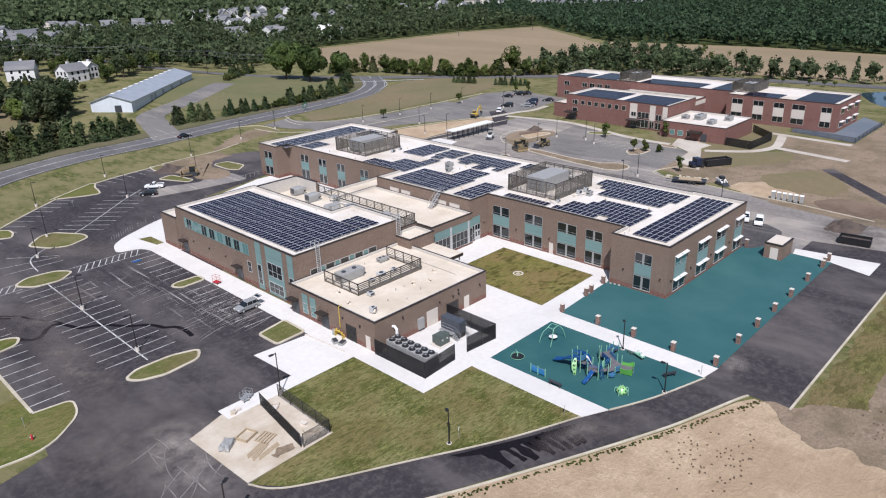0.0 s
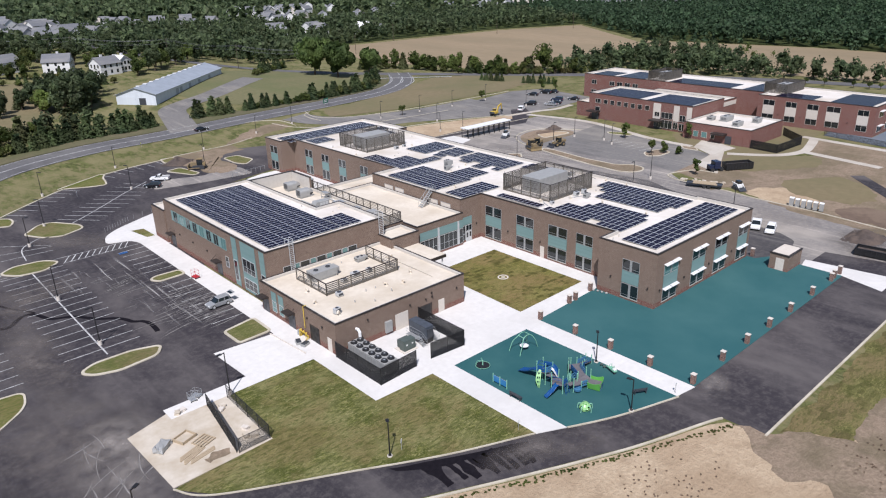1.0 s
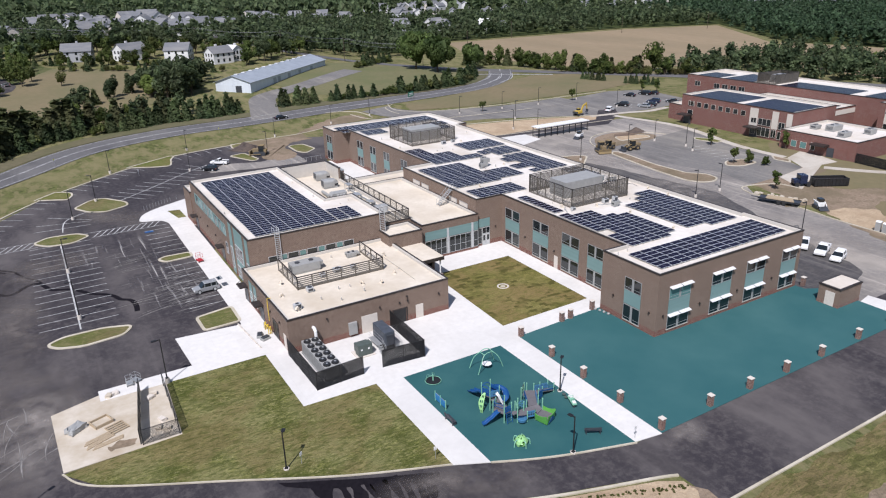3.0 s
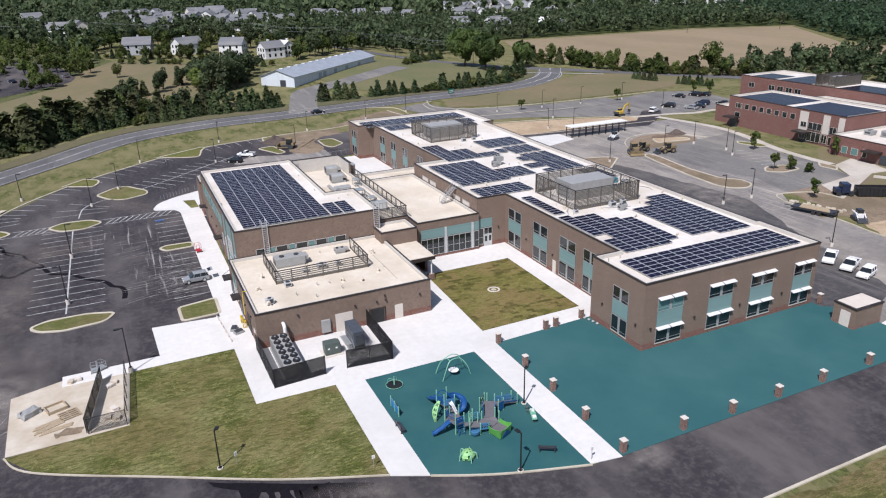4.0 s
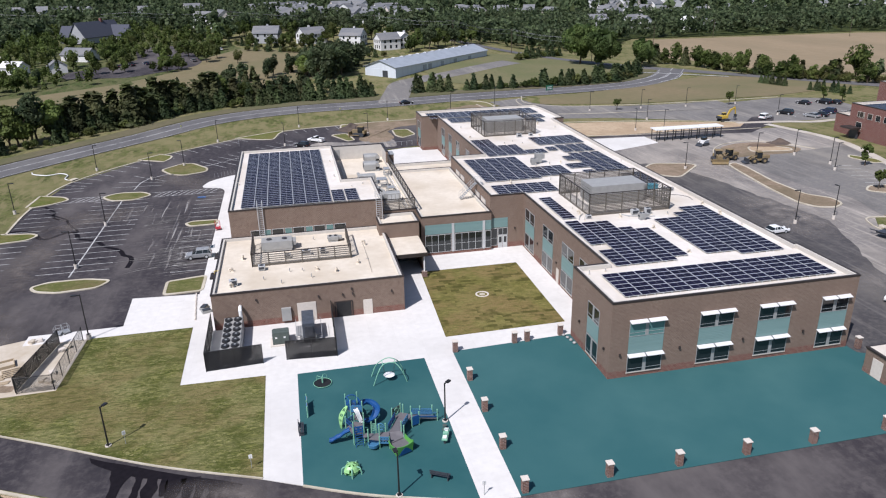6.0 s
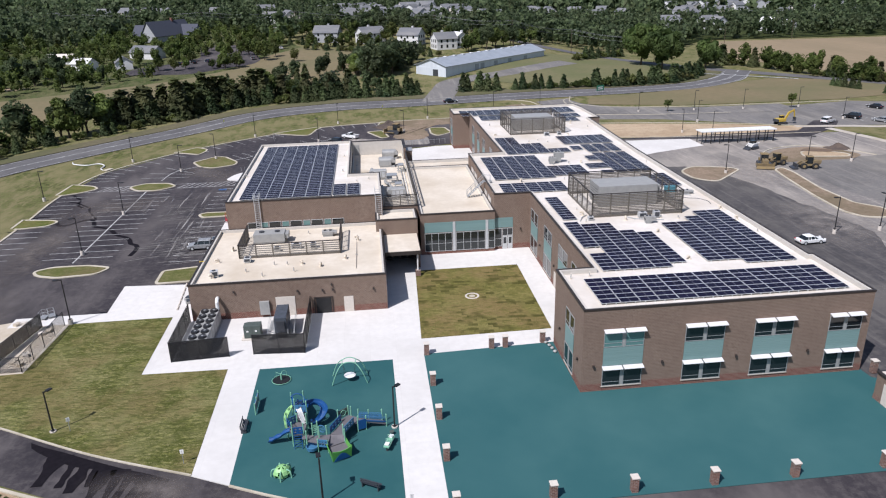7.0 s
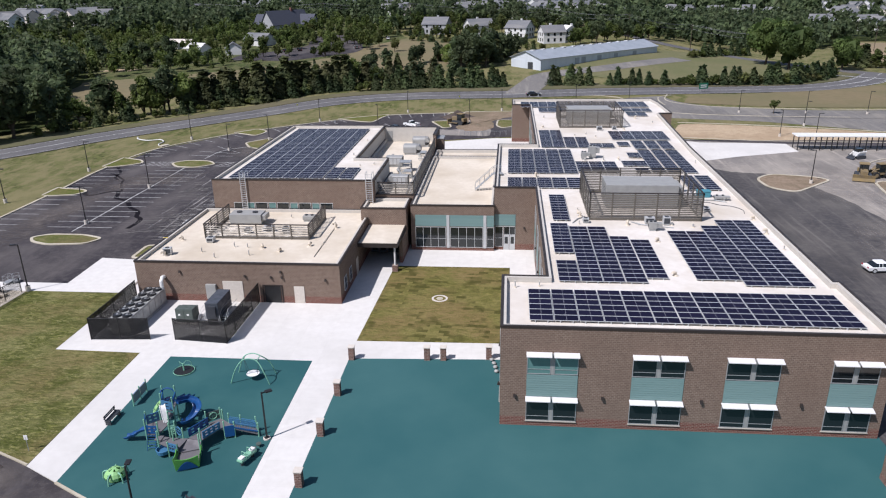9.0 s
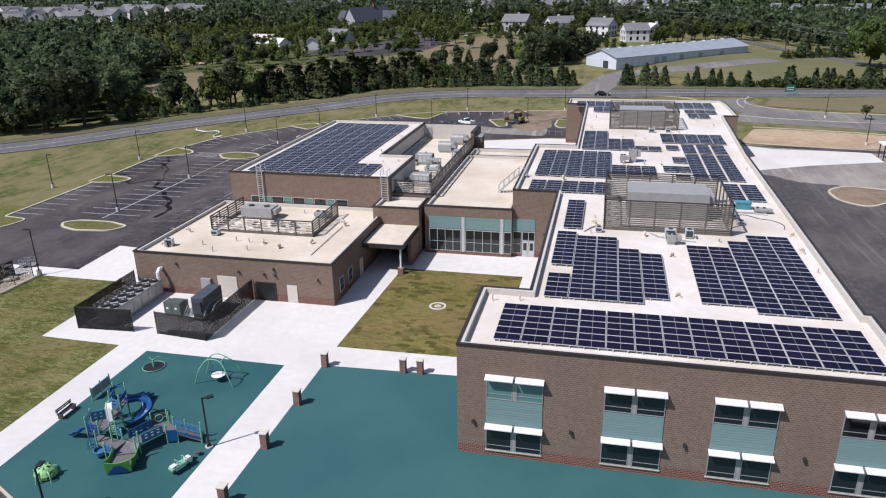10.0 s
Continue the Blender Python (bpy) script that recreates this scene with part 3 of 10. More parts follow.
def kerb(pts, closed=False, width=0.28, label="pale concrete kerb along the asphalt"):
    return strip("kerb", pts, width, 0.16, "kerb", label, "kerb", 0.16, closed)


def island(poly, r=1.2, grass="islandgrass"):
    line = rounded(poly, r)
    sheet("planting_island", line, 0.11, grass, "kerbed grass island in the parking lot", "traffic island")
    kerb(line, True, 0.42, "concrete kerb round a grass island")


# main parking lot and the drive round the school
LOT = [(-100, 30), (-84, 34), (-82.3, 44), (-82.4, 67), (-83, 85), (-80.5, 104), (-68, 122.5), (-52, 137), (-38.8, 146.3), (-28, 150.3), (-15, 152.5), (-6, 149),
       (4, 150), (14, 146), (20, 134), (20, 124), (-3, 118), (-30, 111), (-44, 60), (-44, 24.7), (-58, 24.7), (-70.4, 24.4), (-70.4, 12.2), (-67.6, 8.0), (-56, 1.4), (-46.2, -3.9),
       (-36.6, -8.0), (-33, -9.8), (-25, -13.2), (-18.4, -15.3), (-15, -15.0), (33, -14.8), (34, -9), (42, -9), (46, -25.6), (-18.5, -26.0), (-18.6, -21), (-21, -20), (-31, -16.7), (-43.8, -11.2), (-60, -3.5), (-80, 8), (-100, 20), (-125, 30), (-125, 42)]
sheet("parking_lot", LOT, 0.03, "asphalt", "dark new asphalt of the parking lot and drive", "parking lot")
sheet("service_yard", [(29, -9), (46, -25), (61, -25), (61.4, -14.8), (63.2, 0.5), (63.9, 14.7), (64.8, 21), (65.6, 34), (69, 38.6), (93, 41), (98, 52), (97.5, 63), (102, 74), (108, 90), (104, 112), (58, 113), (36, 118), (29, 100)], 0.022, "yard", "dusty worn asphalt service yard beside the school", "yard")
sheet("fresh_asphalt", ragged(rounded([(30, -4), (44, -4), (52, 20), (60.5, 40), (57.5, 60), (54.5, 76), (49, 85), (43, 86), (37, 92), (29, 94)], 4), 1.5, 1.2), 0.034, "lane", "fresh dark asphalt lane behind the classroom wing", "pavement")
sheet("bus_plaza", [(32, 98), (38, 94), (48, 99), (62, 104), (62, 112), (44, 113), (33, 118)], 0.05, "concrete", "white concrete plaza beside the canopy", "pavement", 0.05)
sheet("old_lot", rounded([(71, 86), (80, 88), (92, 86), (104.5, 88), (100, 72), (97, 63), (97.5, 54), (95.8, 48.5), (93, 41.2), (81.5, 39.6), (71, 39), (74, 50), (70.6, 60), (70.6, 76)], 2), 0.04, "redlot", "grey asphalt lot before the red brick school", "parking lot")
sheet("staff_lot", [(40, 145), (66, 139), (100, 121), (120, 118), (146, 120), (150, 150), (136, 156), (112, 152), (84, 152), (60, 156), (47, 163)], 0.036, "redlot", "grey asphalt drive and staff parking", "parking lot")
sheet("earth_bank", rounded([(38, 118), (62, 114), (96, 113), (100, 120), (80, 128), (58, 134), (44, 136)], 3), 0.05, "tan", "bare orange earth bank beside the drive", "ground")
sheet("dark_lane", [(36, 116), (60, 112), (92, 108), (106, 118), (112, 126), (106, 128), (94, 116), (60, 115.5)], 0.06, "asphalt", "narrow fresh asphalt lane by the canopy", "pavement")

# front lawn, courtyard, playground surfaces and walks
sheet("pavement", rounded([(-46.1, 27), (-46.1, 89), (-47.2, 91.4), (-51.4, 92.6), (-50, 97.4), (-46.4, 100.6), (-38, 105), (-20, 111.5), (-3, 117), (5, 117), (5, 84), (-42, 84), (-42, 27)], [0, 2, 1, 1.6, 2, 2, 3, 3, 0, 0, 0, 0, 0]), 0.10, "concrete", "bright concrete walk along the school", "pavement", 0.12)
sheet("pavement", [(-66, 27), (-66, 24.4), (-45.9, 24.4), (-45.8, 10.1), (-36.6, 9.9), (-36.6, -8), (-33.1, -9.7), (-33.1, 9.5), (-18.55, 9.5), (-18.45, -15.1), (-15.0, -15.6), (-15.0, 10.2), (0.5, 10.9), (5, 12.2), (5, 43), (-18, 43), (-40, 43), (-43, 40), (-43, 27.0)], 0.09, "concrete", "broad white concrete plaza and walks", "pavement", 0.1)
sheet("loading_slab", [(-55.2, 35.8), (-54.8, 27.0), (-46.1, 27.0), (-46.1, 35.0)], 0.095, "concrete", "plain concrete slab at the lot edge", "pavement", 0.08)
sheet("front_lawn", [(-45.9, 24.4), (-45.8, 10.2), (-36.6, 10.0), (-36.6, -7.8), (-46.2, -3.7), (-56, 1.6), (-68, 8.3), (-70.8, 11.9), (-59.0, 12.4), (-58.4, 24.4)], 0.115, "lawn", "patchy new sod lawn by the drive", "lawn", 0.1)
sheet("court_lawn", [(-14.2, 34.8), (0.8, 34.8), (0.7, 14.2), (-15.0, 13.9)], 0.12, "court", "laid sod squares of the courtyard lawn", "lawn", 0.05)
sheet("playground", [(-33.1, 9.5), (-18.55, 9.5), (-18.45, -15.1), (-25.1, -13.1), (-29, -11.6), (-33.1, -9.7)], 0.10, "play_teal", "dark teal rubber playground surface", "playground", 0.05)
sheet("play_court", [(-15.0, 10.2), (0.5, 10.9), (0.5, 2), (30.2, 2), (30.4, -1.5), (33, -3), (33.0, -15.3), (-15.0, -15.5)], 0.098, "teal", "smooth teal rubber play court beside the classroom wing", "playground", 0.05)
sheet("side_lawn", [(-44.8, 97), (-42.4, 96.4), (-42.2, 90.6), (-43.8, 90.6)], 0.115, "lawn", "small patch of sod by the gym", "lawn", 0.05)
sheet("dumpster_pad", [(-71.3, 24.3), (-66, 26.0), (-58.5, 24.6), (-59.0, 12.4), (-70.8, 12.2)], 0.085, "pad", "dusty concrete pad of the bin enclosure", "pavement", 0.06)
sheet("apron", [(33, -15.4), (33, -8.6), (36, -8.0), (38, -22), (31, -22)], 0.05, "concrete", "white concrete apron at the end of the drive", "pavement", 0.03)

sheet("mud_stain", ragged([(-66.2, 13.4), (-63.9, 13.2), (-63.5, 14.4), (-65, 14.9), (-66.4, 14.4)], 0.3, 0.5, 1.1), 0.09, "dirt", "brown mud stain on the concrete pad", "stain")

# bare ground and grass south and east
sheet("bare_soil", [(-140, 20), (-104, 17), (-80, 7.4), (-60, -4.1), (-43.8, -11.9), (-31, -17.4), (-21, -20.7), (-18.9, -22), (-18.6, -26.4), (-14, -30), (-12, -33.4), (10, -36), (50, -44), (50, -220), (-240, -220), (-240, 20)], 0.025, "tan", "bare tan construction soil", "ground")
sheet("dirt_track", ragged([(-18.2, -26.3), (-14.3, -29.6), (-12.5, -33.2), (-9, -32.2), (-6.7, -32.8), (-3, -32.0), (-0.5, -32.8), (8, -33.6), (20, -36), (60, -42), (60, -62), (10, -52), (-18, -46), (-23.5, -38.5), (-22.2, -34), (-24.4, -30.6), (-21.6, -27), (-19.4, -24.2), (-18.6, -22.2)], 0.7, 1.3), 0.045, "dirt", "rutted brown dirt track beside the grass", "ground")
sheet("drive_verge", ragged([(-17.0, -27.0), (46, -26.8), (60, -30), (60, -42), (20, -36), (8, -33.6), (-0.5, -32.6), (-6.7, -32.6), (-12.5, -33), (-14.3, -29.5)], 0.6, 0.9), 0.05, "dryverge", "patchy grass verge between the drive and the track", "lawn")
sheet("dirt_ground", ragged(rounded([(58.8, 0), (57.5, -14), (60, -30), (110, -30), (120, 10), (104, 26), (96, 40), (88, 44), (79, 52), (72, 42), (66, 18)], 4), 1.2, 1.6), 0.03, "dirt", "bare brown construction ground", "ground")
sheet("orange_soil", ragged(rounded([(64, 17), (70, 19.5), (76, 15), (74, 7), (70, 2), (64, 2)], 3), 1.2, 1.6), 0.05, "tan", "churned orange soil", "ground")
sheet("thin_grass", ragged(rounded([(75, 14), (84, 16.6), (94, 9), (90, 0), (80, -5), (73, -3), (72, 6)], 4), 1.2, 1.6), 0.055, "paddock", "thin dry grass on the building site", "ground")
sheet("brown_soil", ragged(rounded([(62.4, -14), (64, -2), (70, -1), (74, -8), (72, -18), (66, -22)], 3), 1.2, 1.6), 0.05, "darksoil", "freshly turned dark brown soil", "ground")
strip("site_track", curve_through([(64, 27), (72, 24), (79, 21), (93, 11.4), (104, 2), (118, -10)]), 5, 0.06, "dirt", "pale dusty track across the building site", "track")
strip("dark_path", [(97.5, 5.2), (77.8, -13.2), (60, -31)], 3.4, 0.07, "asphalt", "straight fresh asphalt path", "path")
sheet("thin_grass", ragged(rounded([(84, 33), (95, 37.5), (104, 27.5), (110, 19), (100, 14), (84, 25)], 3), 1.2, 1.6), 0.05, "paddock", "thin brown grass by the black enclosure", "ground")
sheet("torn_soil", ragged(rounded([(-16.5, 147), (-13, 153.4), (6.4, 154.6), (16, 158), (34, 164), (33, 172), (22, 170), (6, 157.5), (7, 146), (0, 145.4), (-3.4, 141), (-4, 129), (-9, 124), (-13, 129), (-13.4, 140)], 2), 1.2, 1.6), 0.062, "dirt", "torn-up brown soil at the lot corner", "ground")
sheet("end_drive", rounded([(-4, 120), (-3.4, 128), (3.6, 131), (4, 141.5), (-1, 142.5), (0, 145.2), (10, 145.6), (16, 140), (12, 119)], 2), 0.07, "asphalt", "fresh dark asphalt drive round the end of the school", "pavement")
sheet("dusty_apron", rounded([(-30, 124), (-18, 121), (-4.2, 119.5), (-4, 129), (-10, 131), (-14, 127), (-24, 131)], 2), 0.056, "yard", "dusty asphalt by the school end", "pavement")
for tail in ([(-100, 19.6), (-80, 7.7), (-60, -3.8), (-43.8, -11.5), (-31, -17.0), (-21, -20.3), (-18.7, -21.2)], [(-18.4, -26.2), (46, -25.8)], [(-70.9, 12), (-68, 8.15), (-56, 1.5), (-46.2, -3.8), (-36.6, -7.9)]):
    kerb(curve_through(tail) if len(tail) > 2 else tail, width=0.16 if tail[0][0] == -70.9 else 0.28)
ARC = curve_through([(-82.3, 44.8), (-82.4, 67), (-83, 85), (-80.5, 104), (-68, 122.5), (-52, 137), (-38.8, 146.3), (-28, 150.3), (-15, 152.5)], 24)


def bulb(tip, r):
    """A grass bulb standing out from the lawn into the lot; its kerb leaves the outer kerb and comes back to it."""
    i, j = (min(range(len(ARC)), key=lambda k: (ARC[k][0] - p[0]) ** 2 + (ARC[k][1] - p[1]) ** 2) for p in (tip[0], tip[-1]))
    back = [(ARC[j][0] - 1.2, ARC[j][1] + 0.6), (ARC[i][0] - 1.2, ARC[i][1] + 0.6)]
    line = rounded([ARC[i]] + tip[1:-1] + [ARC[j]] + back, [0.8] + [r] * (len(tip) - 2) + [0.8, 0, 0])
    sheet("lawn_bulb", line, 0.115, "verge", "grass bulb of the lawn reaching into the lot", "lawn")
    kerb([p for p in line if p not in back], width=0.42)
    return i, j


start = 0
for tip, r in (([(-82.4, 65.6), (-77.6, 66.2), (-76.6, 68.4), (-78, 69.6), (-82.4, 70.2)], 1.0), ([(-83, 86.2), (-79.6, 88.0), (-77, 90.4), (-78.6, 92.9), (-82.6, 94.2)], 1.1),
               ([(-68, 122.6), (-65, 120.9), (-62.6, 119.5), (-61.4, 122.4), (-61.4, 125.2), (-63.2, 127)], 1.0), ([(-45.4, 141.8), (-40, 138.8), (-36.4, 137.8), (-35.6, 141), (-35, 145), (-33.4, 148.4)], 1.2)):
    i, j = bulb(tip, r)
    kerb(ARC[start:i + 1], width=0.42)
    start = j
kerb(ARC[start:], width=0.42)
kerb(curve_through([(-33.1, -9.75), (-29, -11.7), (-25.1, -13.2), (-18.4, -15.3)]), width=0.2, label="thin concrete edge of the playground")
kerb(curve_through([(61.3, -15), (63.2, 0.5), (63.8, 14.7), (64.7, 21), (65.3, 35)]))
kerb(curve_through([(65.3, 35), (67, 38.4), (70.5, 38.6), (76, 36), (77, 30.6)]))

for poly, r in (([(-62, 111), (-59.4, 106.2), (-56.2, 104.4), (-51.4, 106.6), (-51.4, 109.6), (-55.4, 115.8), (-58, 115.8)], 1.2), ([(-70.8, 90.6), (-68.4, 87.4), (-64, 86.8), (-60.8, 89.6), (-63, 92.4), (-68, 93)], 1.3),
                ([(-70.8, 43.6), (-68.6, 45.0), (-63.4, 45.0), (-59.6, 43.6), (-61, 41.2), (-66.4, 40.6), (-69.6, 41.8)], 1.0), ([(-51.8, 68.2), (-50.8, 66.4), (-46.1, 66.6), (-46.1, 69.0), (-50.6, 69.2)], 0.8),
                ([(-51.2, 40.8), (-51.1, 36.0), (-45.9, 36.2), (-45.8, 41.8)], 0.7), ([(-17, 148.2), (-13.7, 147), (-12.0, 152.6), (-16.2, 153.4)], 0.9),
                ([(-20.4, 139), (-16, 140), (-14.4, 130.5), (-16.4, 129.6)], 1.3), ([(-2.6, 141), (1.8, 141), (2.9, 133.2), (-1.2, 129.6), (-2.8, 133)], 1.4)):
    island(poly, r)
corner = rounded([(-125, 40), (-99, 37.2), (-83.5, 35.2), (-78.2, 40), (-77.6, 44), (-82.4, 44.6), (-82.6, 50), (-125, 50)], [0, 3, 3, 2, 1.2, 0.3, 0, 0])
sheet("corner_lawn", corner, 0.1, "verge", "grass corner with a curved kerb at the lot", "lawn")
kerb([p for p in corner if p[1] < 44.7 and p[0] > -124])
# planted islands in the yard
island([(49.6, 84.5), (46, 81), (46.4, 75), (50, 72), (59, 80.4), (57, 82.6)], 2.0, "dirt")
island([(66.0, 79), (64.8, 73), (62.8, 60), (62.0, 50), (63.4, 46.6), (66.6, 45.4), (69.4, 47.0), (70.0, 50.6), (67.0, 54), (66.8, 64), (68.6, 76), (68.4, 80)], 1.2, "dirt")
sheet("earth_bank", rounded([(68.4, 84), (70.6, 90.4), (75, 95.4), (80, 97.4), (86, 97.6), (90.4, 93.2), (92.6, 88), (88, 84.5), (78, 84.6)], 2), 0.052, "dirt", "bare brown soil inside the looped kerb", "ground")
kerb(curve_through([(67.4, 84), (69, 89.7), (73, 95), (78.4, 98.2), (86, 98.6), (91.5, 93.6), (95, 86.7)]))
island([(78.6, 88.4), (80.2, 92.6), (85, 94.2), (89.8, 89), (88.6, 86.6)], 1.4, "tan")
sheet("dark_soil", rounded([(80.5, 93.2), (83, 95.6), (87.5, 94), (89.2, 91), (86, 91.6)], 0.8), 0.2, "darksoil", "damp dark soil on the island", "ground")
island([(79.8, 53), (83, 50.4), (88.6, 50.6), (88.4, 55), (83, 55.8)], 1.4, "dirt")
island([(96.4, 77), (98, 79), (101, 74), (100.4, 70.8), (98, 71)], 0.8, "verge")
island([(94.4, 50), (97, 52.6), (97.4, 48), (95, 46)], 0.8, "dirt")
for k, dx in enumerate((0, 1.6, 3.2, 4.8, 6.4)):
    lump = thing("debris_heap", "small heap of broken concrete and soil", "debris", (66.4 + dx * 0.5, 33.4 - dx * 1.3, 0.04), 40 * k, "debris by the yard kerb")
    bm = bmesh.new()
    lump_rng = random.Random(k)
    for q in range(7):
        a, b, c = lump_rng.uniform(-0.8, 0.8), lump_rng.uniform(-0.6, 0.6), lump_rng.uniform(0.15, 0.4)
        box(bm, a - c, a + c, b - c * 0.7, b + c * 0.7, 0, c * 1.2, 0.04)
    tagged(part("rubble", bm, "pad", lump), kind="stuff")

# dark patch with finger strips across the drive, and sealed cracks in the lot
bm = bmesh.new()
up = [(-52.6, -1.0), (-50.9, -2.0), (-49, -2.9), (-46.2, -4.4), (-43, -6.0), (-40, -7.3), (-38.3, -8.2)]
dn = [(-38.6, -9.0), (-40.4, -8.8), (-42, -7.6), (-43.4, -6.4), (-45.4, -5.8), (-47.4, -5.2), (-49.6, -3.9), (-51.4, -2.6), (-52.2, -1.9)]
bm.faces.new([bm.verts.new((x, y, 0.05)) for x, y in up + dn])
for x, y0, y1, w, dx in ((-49.0, -3.4, -7.6, 0.9, -0.5), (-47.4, -4.6, -8.0, 0.45, -0.2), (-46.2, -4.9, -8.8, 0.7, -0.3), (-45.2, -5.4, -8.2, 0.35, 0.0), (-44.1, -5.8, -9.7, 0.75, -0.4), (-42.9, -6.2, -10.2, 0.6, -0.3), (-41.8, -7.0, -10.6, 0.6, -0.6), (-40.7, -7.8, -10.9, 0.55, -0.6), (-39.6, -8.2, -11.2, 0.6, -0.9)):
    n = 14
    left, right = [], []
    for k in range(n + 1):
        t = k / n
        ww = 1.35 * w * (1.5 - 0.7 * t) * (1 + 0.25 * math.sin(5 * t + x) + 0.35 * noise.noise((x * 3, t * 5, 2)))
        cx, cy = x + dx * t, y0 + (y1 - y0) * t
        left.append(bm.verts.new((cx - ww / 2, cy, 0.054)))
        right.append(bm.verts.new((cx + ww / 2, cy, 0.054)))
    for k in range(n):
        bm.faces.new((left[k], left[k + 1], right[k + 1], right[k]))
bmesh.ops.recalc_face_normals(bm, faces=bm.faces[:])
tagged(part("dark_strips", bm, "seal", None), "dark patch with finger strips across the drive", "road marking", kind="structure")
for pts, w in (([(-82, 71), (-78.8, 70.4), (-75.1, 66.7), (-72, 68.6), (-70.1, 67.8), (-67, 63.6), (-64.5, 60.4), (-61, 56), (-57.4, 49.1)], 0.9), ([(-79, 82), (-76.1, 79.9), (-74, 75.5), (-72.8, 73.6), (-70, 68.5)], 0.5), ([(-80.2, 86), (-77, 81), (-75.6, 77)], 0.6)):
    line = curve_through(pts, 9)
    wob = [(x + 1.6 * noise.noise((x * 0.22, y * 0.22, 0)), y + 1.6 * noise.noise((x * 0.22, y * 0.22, 9))) for x, y in line]
    strip("crack_seal", wob, w * 0.85, 0.04, "seal", "dark sealed crack across the parking lot", "road marking")

# films of dust on the asphalt
def dust(x, y, rx, ry, rz, mat, label, z=0.058):
    bm = bmesh.new()
    bm.faces.new([bm.verts.new((math.cos(a), math.sin(a), 0)) for a in np.linspace(0, 2 * math.pi, 33)[:-1]])
    ob = tagged(part("dust_patch", bm, mat, None), label, "dust", kind="structure")
    ob.matrix_basis = pose(x, y, z, 0, 0, rz)
    ob.scale = (rx, ry, 1)


for k, (x, y, rx, ry, rz, mat) in enumerate(((-74, 54, 4.5, 20, 0, "greydust"), (-76, 28, 10, 14, 10, "greydust"), (-73.6, 18, 5, 9, 20, "dust"), (-72, 25, 5, 6, 0, "dust"), (-80, 14, 8, 5, -20, "greydust"), (-52, 58, 7, 13, 0, "scuff"), (-56, 76, 9, 9, 20, "scuff"),
                                             (-70, 76, 12, 7, 30, "greydust"), (-13, -17, 4, 2.2, 20, "dust"), (-38, -10.5, 9, 3, -22, "greydust"), (-56, 100, 6, 12, 30, "greydust"), (52, 10, 9, 14, 10, "dust"), (56, 45, 8, 16, -10, "dust"), (60, 78, 9, 16, 0, "dust"), (52, -14, 12, 8, 0, "greydust"))):
    dust(x, y, rx, ry, rz, mat, "thin film of pale dust on the asphalt", 0.058 + 0.002 * (k % 5))

# pale tyre scuffs dragged across the bays
M["scuffline"] = surface("chalk_scuff", (0.30, 0.285, 0.27), (0.20, 0.188, 0.178), (0.09, 0.083, 0.08), 3.0, 0.6, 0.9, relief=0)
scuff_rng = random.Random(31)
bm = bmesh.new()
for k in range(120):
    zone = ((-52, 56, 5, 9), (-50, 50, 4, 5), (-56, 72, 7, 8), (-74, 20, 5, 5))[(0, 0, 0, 1, 1, 2, 3)[k % 7]]
    cx, cy = scuff_rng.gauss(zone[0], zone[2] * 0.55), scuff_rng.gauss(zone[1], zone[3] * 0.55)
    if cx > -46.8:
        continue
    ang = radians(scuff_rng.gauss(8, 9) if zone[1] > 30 else scuff_rng.gauss(70, 30))
    bend, ln, wd = scuff_rng.uniform(-0.06, 0.06), scuff_rng.uniform(2.5, 8.0), scuff_rng.uniform(0.03, 0.085)
    left, right = [], []
    for j in range(11):
        t = (j / 10 - 0.5) * ln
        a = ang + bend * t
        x, y = min(cx + t * math.cos(a), -46.4), cy + t * math.sin(a)
        ww = wd * (1 - (2 * j / 10 - 1) ** 2) * (0.7 + 0.5 * scuff_rng.random()) + 0.004
        left.append(bm.verts.new((x - ww * math.sin(a), y + ww * math.cos(a), 0.07)))
        right.append(bm.verts.new((x + ww * math.sin(a), y - ww * math.cos(a), 0.07)))
    for j in range(10):
        bm.faces.new((left[j], right[j], right[j + 1], left[j + 1]))
bmesh.ops.recalc_face_normals(bm, faces=bm.faces[:])
tagged(part("tyre_scuffs", bm, "scuffline", None), "pale tyre scuffs across the parking bays", "scuff marks", kind="stuff")

# the country road, its junction and the drives
ROAD = curve_through([(-260, -10), (-185, 40), (-124, 87.5), (-101, 118.5), (-75, 149), (-55, 169.5), (-30, 178.5), (-3, 180.5), (25, 184), (52, 186.5), (75, 190), (97, 196), (114, 206), (128, 220), (142, 240)], 8)
bank = []
for i, p in enumerate(ROAD):
    d = (Vector(ROAD[min(i + 1, len(ROAD) - 1)]) - Vector(ROAD[max(i - 1, 0)])).normalized()
    bank.append((p[0] - d.y * 9.4, p[1] + d.x * 9.4))
strip("roadside_bank", bank, 6.0, 0.12, "bank", "dry brown bank beside the country road", "verge")
strip("road", ROAD, 11.5, 0.13, "road", "grey asphalt country road", "road")
for off in (-5.0, 5.0, -0.15, 0.15):
    pts = [Vector(p) for p in ROAD]
    shifted = []
    for i, p in enumerate(pts):
        d = (pts[min(i + 1, len(pts) - 1)] - pts[max(i - 1, 0)]).normalized()
        shifted.append((p.x - d.y * off, p.y + d.x * off))
    strip("road_marking", shifted, 0.16, 0.15, "line", "thin painted line along the road", "road marking")
strip("road", curve_through([(252, -60), (241, 28), (236, 65), (222, 108), (200, 150), (176, 186), (140, 236), (116, 268), (88, 300), (60, 350), (40, 420)]), 9, 0.14, "road", "grey asphalt crossroad past the field", "road")
